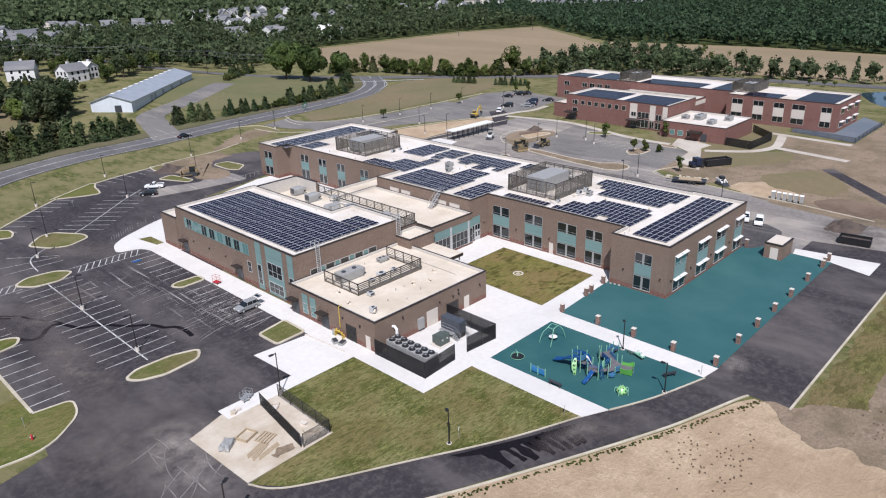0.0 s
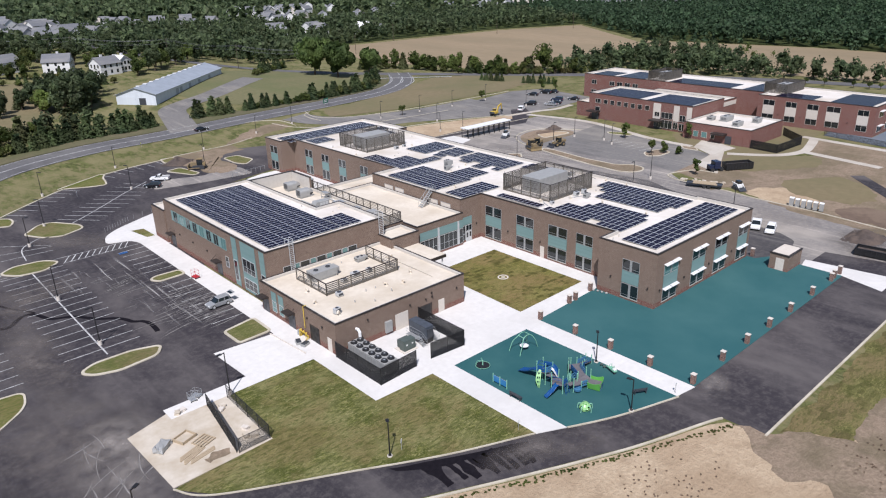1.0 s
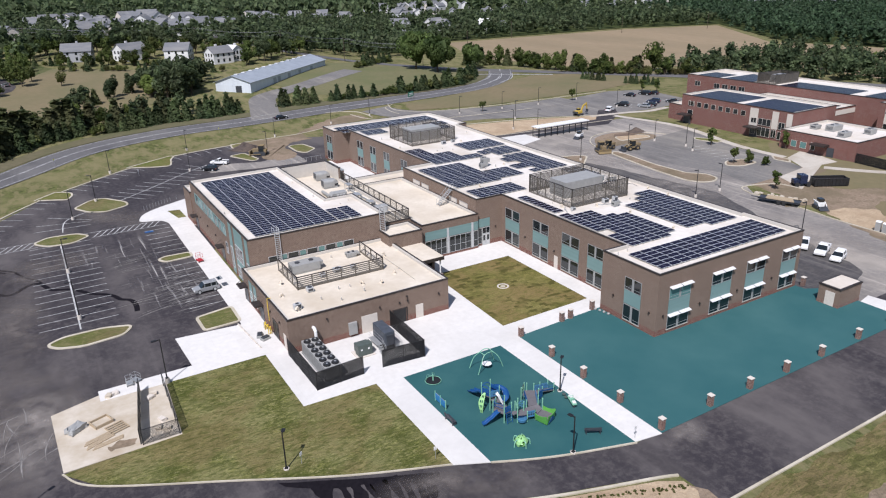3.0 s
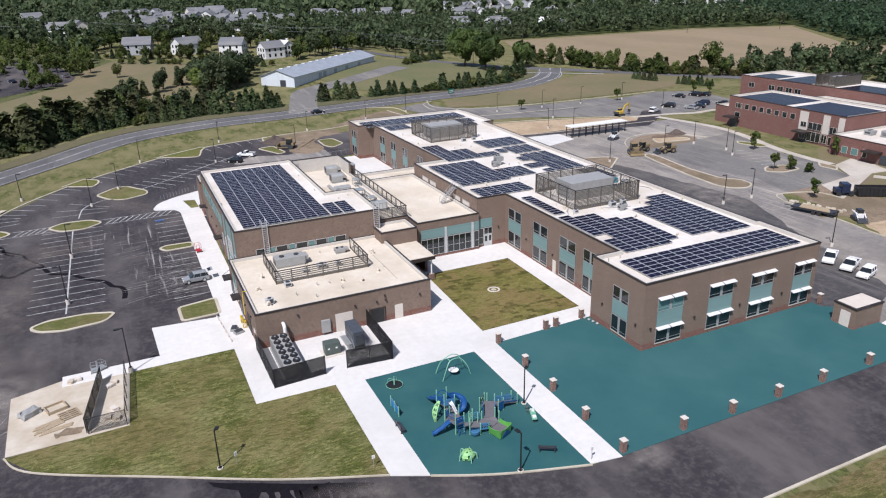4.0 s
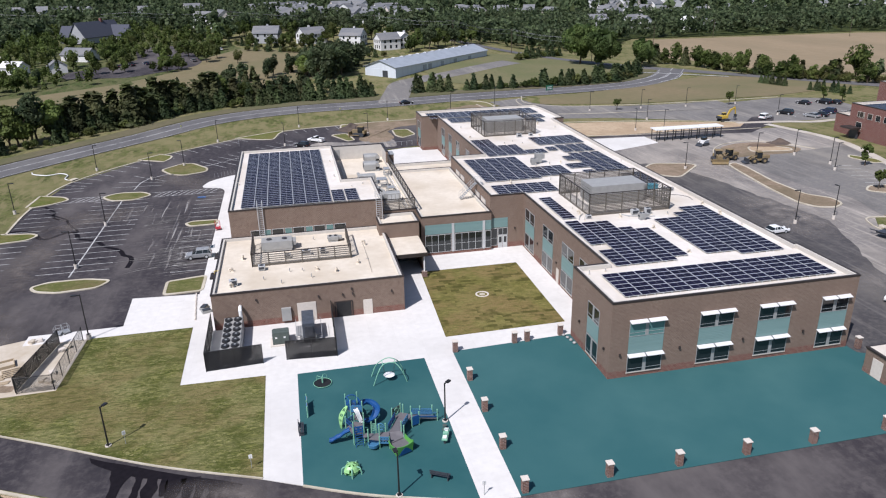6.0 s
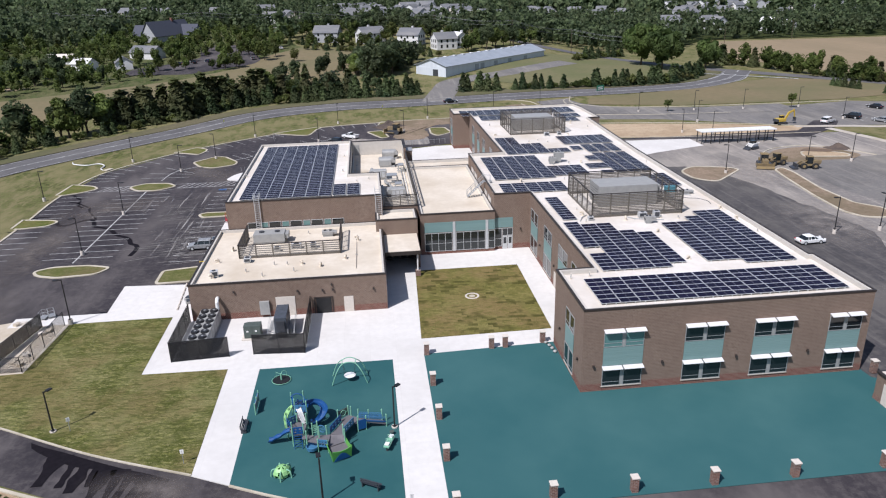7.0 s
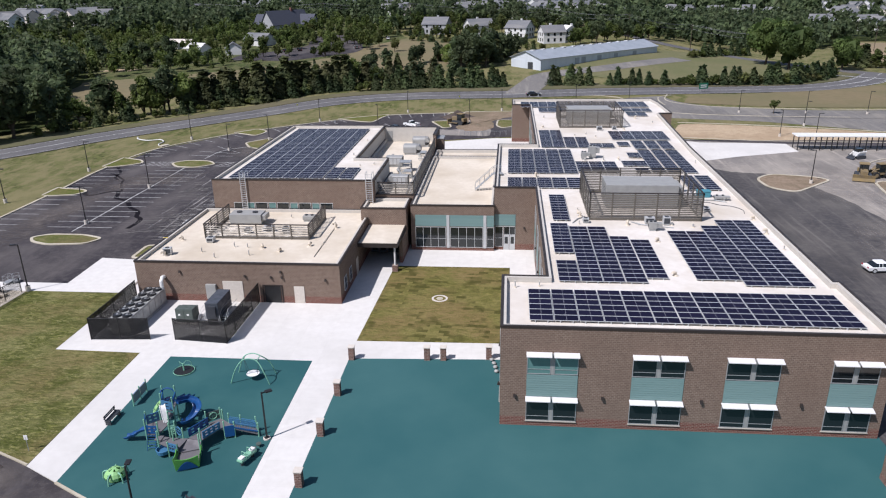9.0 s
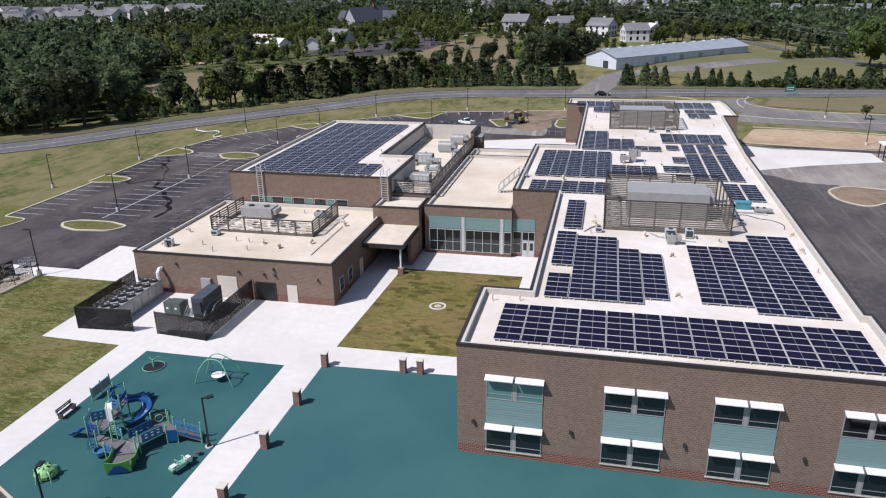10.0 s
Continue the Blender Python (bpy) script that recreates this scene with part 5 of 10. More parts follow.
for at, u in ((-41.6, 61.5), (-41.6, 81.6), (-43.0, 34.6), (-43.0, 42.4)):
    door_canopy(at, u)
for u in (30.0, 26.0, 66, 72, 78):
    wall_lamp("w", -43.0 if u < 44 else -41.6, u, 3.3)
for y in (44.4, 48.1, 58.7, 62.3):   # pale opaque panes in the stone colour
    window("w", -1.4, y, y + 2.8, 6.5, 7.5, 1, glass="stone", frame_mat="galv")
u = -38.7
for k in range(9):
    wide = 1.1 if k % 2 else 1.78
    window("s", 43.7, u, u + wide, 5.0, 5.9, 1, glass="tealglass" if k % 2 else "glass")
    u += wide + 0.14


# ---- on the roofs ----
SOLAR_W, SOLAR_D = 2.02, 1.05
panel_mesh = None


def solar_meshes():
    w, d = SOLAR_W / 2 - 0.026, SOLAR_D / 2 - 0.03
    bm = cube(-w, w, -d, d, -0.02, 0.02)
    glass = cube(-w + 0.04, w - 0.04, -d + 0.046, d - 0.046, 0.0, 0.024)
    me = bpy.data.meshes.new("cells")
    glass.to_mesh(me)
    bm.from_mesh(me)
    for f in list(bm.faces)[6:]:
        f.material_index = 1
    bmesh.ops.rotate(bm, verts=bm.verts, cent=(0, 0, 0), matrix=Matrix.Rotation(radians(0.6), 3, "X"))
    me = bpy.data.meshes.new("solar_panel")
    bm.to_mesh(me)
    me.materials.append(M["aluminium"])
    me.materials.append(M["solar"])
    return me


panel_mesh = solar_meshes()


def array(rects, z):
    """Dark modules in rows on a pale rail frame."""
    x = min(r[0] for r in rects)
    y = min(r[2] for r in rects)
    a = thing("solar_array", "dark blue solar panels in rows on pale rails", "solar panels", (x, y, z), group="solar arrays on the roofs")
    for x0, x1, y0, y1 in rects:
        nx, ny = max(1, round((x1 - x0) / SOLAR_W)), max(1, round((y1 - y0) / SOLAR_D))
        dx = (x1 - x0) / nx
        rail = None
        for i in range(nx):
            for j in range(ny):
                shared("solar_panel", panel_mesh, a, (x0 - x + (i + 0.5) * dx, y0 - y + (j + 0.5) * SOLAR_D, 0.22))
            for f in (0.25, 0.75):
                u = x0 - x + (i + f) * dx
                if rail is None:
                    rail = part("rail", cube(-0.04, 0.04, 0, ny * SOLAR_D, 0.0, 0.19), "aluminium", a)
                    rail.location = (u, y0 - y, 0.0)
                else:
                    shared("rail", rail.data, a, (u, y0 - y, 0.0))


ARRAYS = [
    (8.75, [(2.3, 28.6, 1.8, 8.1)]),
    (8.75, [(5.2, 7.24, 10.2, 15.5), (5.2, 7.24, 17.6, 27.1), (7.26, 11.3, 10.2, 26.0), (11.32, 13.34, 10.2, 22.8), (13.36, 15.4, 11.3, 21.8)]),
    (8.75, [(17.8, 21.84, 11.2, 24.9), (21.86, 23.86, 10.0, 26.8), (23.88, 27.9, 10.0, 28.9)]),
    (8.75, [(5.6, 7.7, 28.5, 39.0)]),
    (8.6, [(0.3, 10.6, 42.6, 47.9)]),
    (8.6, [(0.3, 10.6, 50.6, 66.0), (10.62, 16.7, 51.6, 57.9)]),
    (8.25, [(5.9, 10.0, 68.4, 83.1), (10.02, 14.2, 68.4, 76.8), (14.22, 18.2, 68.4, 71.6)]),
    (8.6, [(21.2, 27.8, 51.4, 66.1), (17.8, 21.18, 55.3, 58.4), (18.8, 21.18, 51.4, 53.5), (19.4, 21.18, 61, 64.1)]),
    (8.25, [(21.2, 27.9, 67.4, 73.7), (18.6, 21.18, 69.6, 72.8)]),
    (8.25, [(18.6, 28.6, 75.0, 82.4)]),
    (8.25, [(3.0, 31.3, 111.0, 118.4), (6.8, 12.9, 104.6, 109.9)]),
    (8.25, [(24.8, 30.9, 104.6, 109.0), (25.0, 29.1, 99.4, 103.4)]),
    (8.6, [(24.2, 28.6, 42.2, 49.6)]),
    (8.85, [(-39.9, -26.0, 45.4, 82.1), (-25.9, -21.6, 45.4, 51.7)]),
]
for z, rects in ARRAYS:
    array(rects, z if z > 8.8 else 8.765 - FALL * sum(r[2] + r[3] for r in rects) / (2 * len(rects)))


def screen(x0, x1, y0, y1, z0, z1, sides="news", pitch=0.22, label="tall bronze louvre screen round roof equipment"):
    s = thing("roof_screen", label, "screen", ((x0 + x1) / 2, (y0 + y1) / 2, z0))
    cx, cy = (x0 + x1) / 2, (y0 + y1) / 2
    h = z1 - z0
    runs = {"s": ((x0, y0), (x1, y0)), "n": ((x0, y1), (x1, y1)), "w": ((x0, y0), (x0, y1)), "e": ((x1, y0), (x1, y1))}
    for side in sides:
        (ax, ay), (bx, by) = runs[side]
        a, b = Vector((ax - cx, ay - cy, 0)), Vector((bx - cx, by - cy, 0))
        n = max(1, round((b - a).length / 2.4))
        post = None
        for k in range(n + 1):
            p = a + (b - a) * k / n
            if post is None:
                post = part("post", cube(-0.07, 0.07, -0.07, 0.07, 0, h), "louvre", s)
                post.location = p
            else:
                shared("post", post.data, s, p)
        d = (b - a).normalized()
        q = Vector((-d.y, d.x, 0))
        part("skirting", cube(min(a.x, b.x) - 0.03, max(a.x, b.x) + 0.03, min(a.y, b.y) - 0.03, max(a.y, b.y) + 0.03, 0.02, 0.3), "louvre", s)
        z = 0.35
        me = None
        while z < h - 0.1:
            if me is None:
                bm = bmesh.new()
                pts = [(a + q * -0.05, 0.0), (b + q * -0.05, 0.0), (b + q * 0.05, 0.12), (a + q * 0.05, 0.12)]
                low = [bm.verts.new((p.x, p.y, w)) for p, w in pts]
                top = [bm.verts.new((p.x, p.y, w + 0.02)) for p, w in pts]
                bm.faces.new(low[::-1]), bm.faces.new(top)
                for k in range(4):
                    bm.faces.new((low[k], low[(k + 1) % 4], top[(k + 1) % 4], top[k]))
                bmesh.ops.recalc_face_normals(bm, faces=bm.faces[:])
                me = bpy.data.meshes.new("slat")
                bm.to_mesh(me)
                bm.free()
                me.materials.append(M["louvre"])
            shared("slat", me, s, (0, 0, z))
            z += pitch
        bm = bmesh.new()
        box(bm, min(a.x, b.x) - 0.09, max(a.x, b.x) + 0.09, min(a.y, b.y) - 0.09, max(a.y, b.y) + 0.09, h, h + 0.1)
        part("top_rail", bm, "coping", s)
    return s


screen(9.9, 22.6, 29.2, 41.0, 8.58, 11.85)
screen(10.2, 22.0, 87.0, 98.5, 8.3, 11.6)
screen(-38.2, -24.6, 32.0, 40.5, 4.6, 6.5, "swe", 0.3, "low bronze louvre screen on the kitchen roof")
part("recess_wall", cube(-23.38, -12.78, 83.18, 83.62, 6.9, 9.15), "brick", school)
part("recess_wall", cube(-13.24, -12.78, 75.9, 83.17, 6.9, 9.15), "brick", school)
part("coping", cube(-23.38, -12.72, 83.12, 83.68, 9.15, 9.25), "coping", school), part("coping", cube(-13.3, -12.72, 75.84, 83.11, 9.15, 9.25), "coping", school)
part("wall_lining", cube(-23.34, -13.3, 83.12, 83.16, 6.42, 9.12), "parapet", school, "pale membrane lining of the roof recess")
part("wall_lining", cube(-13.3, -13.26, 75.9, 83.1, 6.42, 9.12), "parapet", school, "pale membrane lining of the roof recess")
part("door", cube(-22.9, -21.9, 83.06, 83.11, 6.45, 8.5), "unit", school, "grey steel door to the roof recess")
part("pier", cube(-12.74, -11.5, 77.2, 79.6, 0, 8.1), "brick", school), part("pier_cap", cube(-12.74, -11.4, 77.1, 79.7, 8.1, 8.35, 0.08), "galv", school, "sheet metal cap on the brick pier")
part("wall_lining", cube(-23.4, -23.36, 57.24, 83.1, 6.42, 8.86), "parapet", school, "pale membrane lining of the roof recess")
part("wall_lining", cube(-23.35, -18.34, 57.2, 57.24, 6.42, 8.86), "parapet", school, "pale membrane lining of the roof recess")
part("wall_lining", cube(-18.3, -18.26, 45.0, 57.16, 6.42, 8.86), "parapet", school, "pale membrane lining of the roof recess")
part("wall_lining", cube(-12.79, -12.75, 46.0, 66.0, 6.22, 6.8), "parapet", school, "pale membrane lining of the low parapet")
screen(-18.0, -12.95, 45.4, 45.41, 6.4, 8.5, "s", 0.24, "bronze louvre screen beside the gym roof")
screen(-12.95, -12.94, 45.4, 75.6, 6.4, 8.5, "w", 0.3, "open bronze screen along the mechanical roof")


def roof_unit(x, y, z, w, d, h, rz=0.0, fans=True, label="grey sheet metal rooftop air handler"):
    u = thing("rooftop_unit", label, "air handler", (x, y, z), rz, "units on the roofs")
    part("curb", cube(-w / 2 + 0.1, w / 2 - 0.1, -d / 2 + 0.1, d / 2 - 0.1, 0, 0.3), "galv", u)
    part("housing", cube(-w / 2, w / 2, -d / 2, d / 2, 0.3, h, 0.03), "unit", u)
    bm = bmesh.new()
    for k in range(6):
        box(bm, -w / 2 - 0.02, -w / 2 + 0.01, -d * 0.35, d * 0.35, 0.5 + k * (h - 0.8) / 6, 0.55 + k * (h - 0.8) / 6)
    part("grille", bm, "darkmetal", u)
    for k in (-0.25, 0.25):
        if fans:
            part("fan_cowl", rod(bmesh.new(), (k * w, 0, h), (k * w, 0, h + 0.14), min(w, d) * 0.17, 14), "darkmetal", u)
    part("hood", cube(w / 2, w / 2 + 0.55, -d * 0.4, d * 0.4, h * 0.45, h * 0.9, 0.05), "unit", u)


for a in ((16.6, 36.0, 8.58, 8.6, 4.4, 3.0, 0, False), (16.0, 93, 8.3, 8.2, 4.4, 3.0, 0, False), (-34.8, 38.4, 4.6, 4.4, 2.2, 1.5), (-26.6, 39.6, 4.6, 1.6, 1.2, 0.8), (13.6, 61.5, 8.45, 1.1, 1.4, 1.9), (12.2, 60.4, 8.45, 0.8, 0.8, 1.2), (16.5, 25.8, 8.62, 0.9, 0.9, 1.0), (27, 38, 8.56, 1.4, 0.8, 0.6)):
    roof_unit(*a)


def hooded_unit(x, y, rz=0.0, w=3.1, d=1.8, h=1.75, z=6.4):
    """A roof air handler with a rounded weather hood, a dark intake and a pipe frame at its side."""
    u = thing("rooftop_unit", "grey air handler with a rounded weather hood", "air handler", (x, y, z), rz, "hooded units on the low roof")
    part("curb", cube(-w / 2 + 0.15, w / 2 - 0.15, -d / 2 + 0.12, d / 2 - 0.12, 0, 0.35), "galv", u)
    bm = bmesh.new()
    v0, v1 = -d / 2, d / 2
    outline = [(v0, 0.35), (v1, 0.35), (v1, h * 0.72)] + [(v1 - 0.5 + 0.5 * math.cos(a), h - 0.5 + 0.5 * math.sin(a)) for a in np.linspace(0.2, math.pi / 2, 5)] + [(v0 + 0.12, h), (v0, h - 0.12)]
    profile(bm, outline, -w / 2 + 0.8, w / 2)
    part("housing", bm, "unit", u)
    bm = bmesh.new()
    hood = [(-w / 2 + 0.8, h * 0.5), (-w / 2 + 0.8, h - 0.04), (-w / 2 + 0.35, h - 0.1), (-w / 2 - 0.05, h * 0.66), (-w / 2, h * 0.5)]
    low, top = [bm.verts.new((a, v0 + 0.1, b)) for a, b in hood], [bm.verts.new((a, v1 - 0.1, b)) for a, b in hood]
    bm.faces.new(low), bm.faces.new(top[::-1])
    for k in range(5):
        bm.faces.new((low[k], low[(k + 1) % 5], top[(k + 1) % 5], top[k]))
    bmesh.ops.recalc_face_normals(bm, faces=bm.faces[:])
    part("hood", bm, "unit", u)
    part("intake", cube(-w / 2 + 0.03, -w / 2 + 0.78, v0 + 0.16, v1 - 0.16, h * 0.34, h * 0.5 - 0.01), "black", u, "dark intake under the hood")
    for k in range(3):
        a = -w / 2 + 1.0 + k * (w - 1.2) / 3
        part("access_door", cube(a, a + (w - 1.2) / 3 - 0.12, v0 - 0.03, v0 + 0.01, 0.5, h - 0.3), "aluminium", u)
    for k in range(5):
        part("louvre", cube(w / 2 - 0.01, w / 2 + 0.05, v0 + 0.25, v1 - 0.25, 0.6 + 0.22 * k, 0.72 + 0.22 * k), "darkmetal", u)


for a in ((-16.0, 51.2, 0), (-18.6, 63.6, 0), (-16.6, 72.6, 180), (-15.8, 79.0, 180)):
    hooded_unit(*a)


def pipe_frame(x, y, z, w, d, h):
    f = thing("pipe_frame", "galvanised pipe frame and valves beside a roof unit", "pipe frame", (x, y, z), group="pipe frames on the low roof")
    for sx in (-w / 2, w / 2):
        for sy in (-d / 2, d / 2):
            part("post", cube(sx - 0.05, sx + 0.05, sy - 0.05, sy + 0.05, 0, h), "galv", f)
    for k in range(3):
        zz = 0.35 + (h - 0.5) * k / 2
        part("pipe", tube(bmesh.new(), [(-w / 2 - 0.3, -d / 2 + 0.3 * k, zz), (0, -d / 2 + 0.3 * k, zz), (w / 2, -d / 2 + 0.3 * k, zz), (w / 2 + 0.3, -d / 2 + 0.3 * k, 0.05)], 0.09, 8), "unit", f)
    part("tray", cube(-w / 2, w / 2, -d / 2, d / 2, h, h + 0.06), "galv", f)


for a in ((-16.2, 60.6, 6.4, 1.8, 1.8, 1.5), (-15.2, 56.2, 6.4, 1.2, 1.6, 1.1), (-20.9, 61.4, 6.4, 1.2, 1.0, 1.2), (-14.2, 68.4, 6.4, 1.0, 1.8, 1.3)):
    pipe_frame(*a)


def vent(x, y, z, h=0.7, r=0.14, kind="pipe"):
    h, r = h * 0.8, r * 0.7
    v = thing("roof_vent", "small pale vent pipe on the roof", "vent", (x, y, z), (x * 57) % 360, group="vents on the roofs")
    part("flashing", rod(bmesh.new(), (0, 0, 0), (0, 0, 0.12), r * 2.2, 10, r * 1.1), "cream", v)
    if r > 0.13:
        part("gooseneck", tube(bmesh.new(), [(0, 0, 0.1), (0, 0, h * 0.8), (r * 0.8, 0, h * 1.05), (r * 2.2, 0, h), (r * 2.6, 0, h * 0.7)], r, 10), "cream", v)
    else:
        part("pipe", rod(bmesh.new(), (0, 0, 0.1), (0, 0, h), r, 10), "galv", v)
        part("cap", rod(bmesh.new(), (0, 0, h), (0, 0, h + 0.1), r * 1.5, 10, r * 0.8), "stone", v)


rng = random.Random(7)
for x, y in ((-36.6, 27), (-34.3, 25.2), (-29.5, 28.5), (-27.0, 27.7), (-23.9, 29.5), (-31.5, 28.8), (-33.2, 28.9), (-40.8, 31), (-39.6, 35.4), (-29.5, 40.8), (-40.5, 25.4), (-22.2, 36.5), (-30.4, 26.2)):
    vent(x, y, 4.6, rng.uniform(0.5, 1.0), rng.choice((0.1, 0.16, 0.24)))
for x, y in ((1.2, 8.9), (3.4, 9.3), (8.6, 27.6), (9.0, 30.5), (16.4, 22), (16.2, 12.5), (28.6, 20), (28.7, 30), (28.5, 25), (8.9, 33), (14, 27.4), (19, 27.6), (21.2, 27)):
    vent(x, y, 8.75 - FALL * y, rng.uniform(0.35, 0.8), rng.choice((0.08, 0.14, 0.2)))
for x, y in ((11.6, 49.4), (4.4, 49.3), (18.6, 49), (17.5, 60), (12.3, 59), (15.2, 59.6), (28.8, 58)):
    vent(x, y, 8.75 - FALL * y, rng.uniform(0.35, 0.8), rng.choice((0.08, 0.14, 0.2)))
for x, y in ((12.4, 79), (14.5, 80.2), (16, 78), (22, 84), (6.8, 87), (7.6, 98), (28.6, 92), (26, 97)):
    vent(x, y, 8.75 - FALL * y, rng.uniform(0.35, 0.9), rng.choice((0.08, 0.14, 0.2)))
for x, y in ((-24.6, 60.5), (-22.2, 53.6), (-24.6, 72), (-20.2, 54.6), (-40.9, 60)):
    vent(x, y, 8.85, rng.uniform(0.3, 0.6), 0.12)


def ladder(x, y, z0, z1, w=0.75):
    l = thing("roof_ladder", "pale caged metal ladder up the gym wall", "ladder", (x, y, z0))
    h = z1 - z0 + 1.0
    for s in (-w / 2, w / 2):
        part("stile", cube(s - 0.04, s + 0.04, -0.26, -0.16, 0, h), "aluminium", l)
    for k in range(int(h / 0.32)):
        part("rung", cube(-w / 2, w / 2, -0.235, -0.185, 0.25 + k * 0.32, 0.31 + k * 0.32), "aluminium", l)
    for s in (-w / 2, w / 2):
        part("grab_rail", tube(bmesh.new(), [(s, -0.2, h), (s, 0.4, h), (s, 1.0, h), (s, 1.05, h - 0.9)], 0.04), "aluminium", l)


ladder(-37.0, 43.7, 4.6, 9.3)
ladder(-18.9, 43.7, 6.0, 9.3, 0.9)
stair = thing("roof_stair", "galvanised stair from the low roof to the upper roof", "stair", (-2.6, 50, 6.2))
bm = bmesh.new()
for s in (-0.45, 0.45):
    tube(bm, [(-1.8, s, 0.1), (0.9, s, 2.6), (2.0, s, 2.6)], 0.05)
    tube(bm, [(-1.8, s, 1.1), (0.9, s, 3.6), (2.0, s, 3.6), (2.0, s, 2.4)], 0.035)
    for k in range(5):
        x = -1.8 + k * 0.68
        rod(bm, (x, s, 0.1 + k * 0.62), (x, s, 1.1 + k * 0.62), 0.03)
part("rail", bm, "galv", stair)
for k in range(9):
    part("tread", cube(-1.7 + k * 0.28, -1.42 + k * 0.28, -0.45, 0.45, 0.25 + k * 0.27, 0.3 + k * 0.27), "galv", stair)
part("landing", cube(0.8, 2.2, -0.5, 0.5, 2.55, 2.62), "galv", stair)

# ducts, pipes and small boxes on the mechanical roof and the kitchen roof
def pipe_run(pts, r, mat, label):
    p = thing("roof_pipe", label, "pipe", (pts[0][0], pts[0][1], pts[0][2]), group="pipes on the low roofs")
    x, y, z = pts[0]
    part("pipe", tube(bmesh.new(), [(a - x, b - y, c - z) for a, b, c in pts], r, 8), mat, p)
    for a, b, c in pts[1:-1]:
        part("saddle", cube(a - x - 0.14, a - x + 0.14, b - y - 0.1, b - y + 0.1, -0.12, c - z - r * 0.6), "galv", p)


for pts, r, mat in (([(-16.4, 50.2, 6.5), (-16.4, 53, 6.7), (-16.4, 57, 6.7), (-17.4, 60, 6.7), (-17.4, 61.4, 6.6)], 0.22, "unit"), ([(-14.2, 46.4, 6.5), (-14.2, 50, 6.62), (-14.2, 56, 6.62), (-14.2, 63, 6.62), (-14.2, 70, 6.5)], 0.09, "galv"),
                    ([(-13.8, 47, 6.5), (-13.8, 52, 6.58), (-13.8, 60, 6.58), (-13.8, 68, 6.5)], 0.07, "white"), ([(-19.6, 62, 6.5), (-19.6, 66, 6.9), (-19.6, 69, 6.9)], 0.3, "unit"), ([(-22.4, 59, 6.5), (-22.4, 66, 6.6), (-22.4, 74, 6.6), (-22.4, 80, 6.5)], 0.07, "galv"),
                    ([(-22.4, 26, 4.66), (-22.4, 31, 4.72), (-22.4, 38, 4.66)], 0.05, "walk2")):
    pipe_run(pts, r, mat, "insulated pipe run on small roof saddles")


def roof_box(x, y, z, w, d, h, rz=0, mat="aluminium"):
    b = thing("roof_box", "small pale metal condenser box on the roof", "condenser", (x, y, z), rz, "small boxes on the low roofs")
    part("stand", cube(-w / 2 + 0.08, w / 2 - 0.08, -d / 2 + 0.08, d / 2 - 0.08, 0, 0.16), "galv", b)
    part("cabinet", cube(-w / 2, w / 2, -d / 2, d / 2, 0.16, h, 0.02), mat, b)
    part("grille", cube(-w * 0.4, w * 0.4, -d / 2 - 0.015, -d / 2 + 0.01, 0.25, h - 0.1), "darkmetal", b)
    part("fan", rod(bmesh.new(), (0, 0, h), (0, 0, h + 0.05), min(w, d) * 0.36, 14), "darkmetal", b)


for a in ((-40.4, 26.0, 4.6, 1.0, 0.7, 0.9, 10), (-36.9, 30.6, 4.6, 0.9, 0.9, 0.7), (-30.8, 35.0, 4.6, 1.4, 1.0, 0.7), (-28.4, 34.6, 4.6, 0.8, 0.8, 0.8), (-33.4, 34.4, 4.6, 0.9, 0.8, 0.6), 
          (9.4, 28.2, 8.6, 0.7, 0.6, 0.6), (16.6, 28.2, 8.6, 1.1, 0.7, 0.8), (18.4, 27.8, 8.6, 0.8, 0.7, 1.0), (23.6, 35.6, 8.55, 1.0, 0.8, 0.6), (24.2, 33.4, 8.55, 0.8, 0.8, 0.5), (17.4, 84.6, 8.3, 1.0, 0.8, 0.8), (20.2, 85.0, 8.3, 0.8, 0.7, 0.7)):
    roof_box(*a)
for pts in ([(14.6, 28.6, 8.66), (15.4, 27.6, 8.72), (17.6, 26.8, 8.72), (19.0, 26.6, 8.66)], [(22.9, 38, 8.6), (24, 37.6, 8.7), (26.4, 37.6, 8.7), (27.6, 37.0, 8.6)], [(7.9, 27.9, 8.66), (8.6, 29.4, 8.7), (9.5, 30.4, 8.66)]):
    pipe_run(pts, 0.07, "galv", "insulated pipe run on small roof saddles")


# ---- the red brick school across the yard ----
red_school = thing("red_school", "older red brick school with flat roofs and solar panels", "building", (110, 60, 0))
red_school.location = (0, 0, 0)
for poly, h in (([(112, 58), (131, 58), (131, 98), (113.5, 98)], 8.6), ([(114, 98), (131, 98), (131, 104), (114.5, 104)], 5.0), ([(107.2, 37), (127.5, 37), (127.5, 58), (107.2, 58)], 4.9),
                ([(142, 17), (165, 17), (165, 50), (168, 50), (168, 126), (147.5, 126), (147.5, 52), (142, 52)], 9.0), ([(131, 62), (147.5, 62), (147.5, 92), (131, 92)], 6.2)):
    block(poly, h, h - 0.5, "roof", "redbrick", parent=red_school)


def far_bay(side, at, u0, u1, rows, panes=2):
    for z0, z1 in rows:
        window(side, at, u0, u1, z0, z1, panes, parent=red_school, frame_mat="stone")


for k in range(8):
    far_bay("w", 112.0 + 1.5 * (73.6 + k * 2.75 - 58) / 40, 73.6 + k * 2.75, 75.2 + k * 2.75, ((5.4, 6.9),), 1)
far_bay("w", 113.3, 93.2, 95.2, ((2.4, 4.2), (5.4, 6.9)), 1)
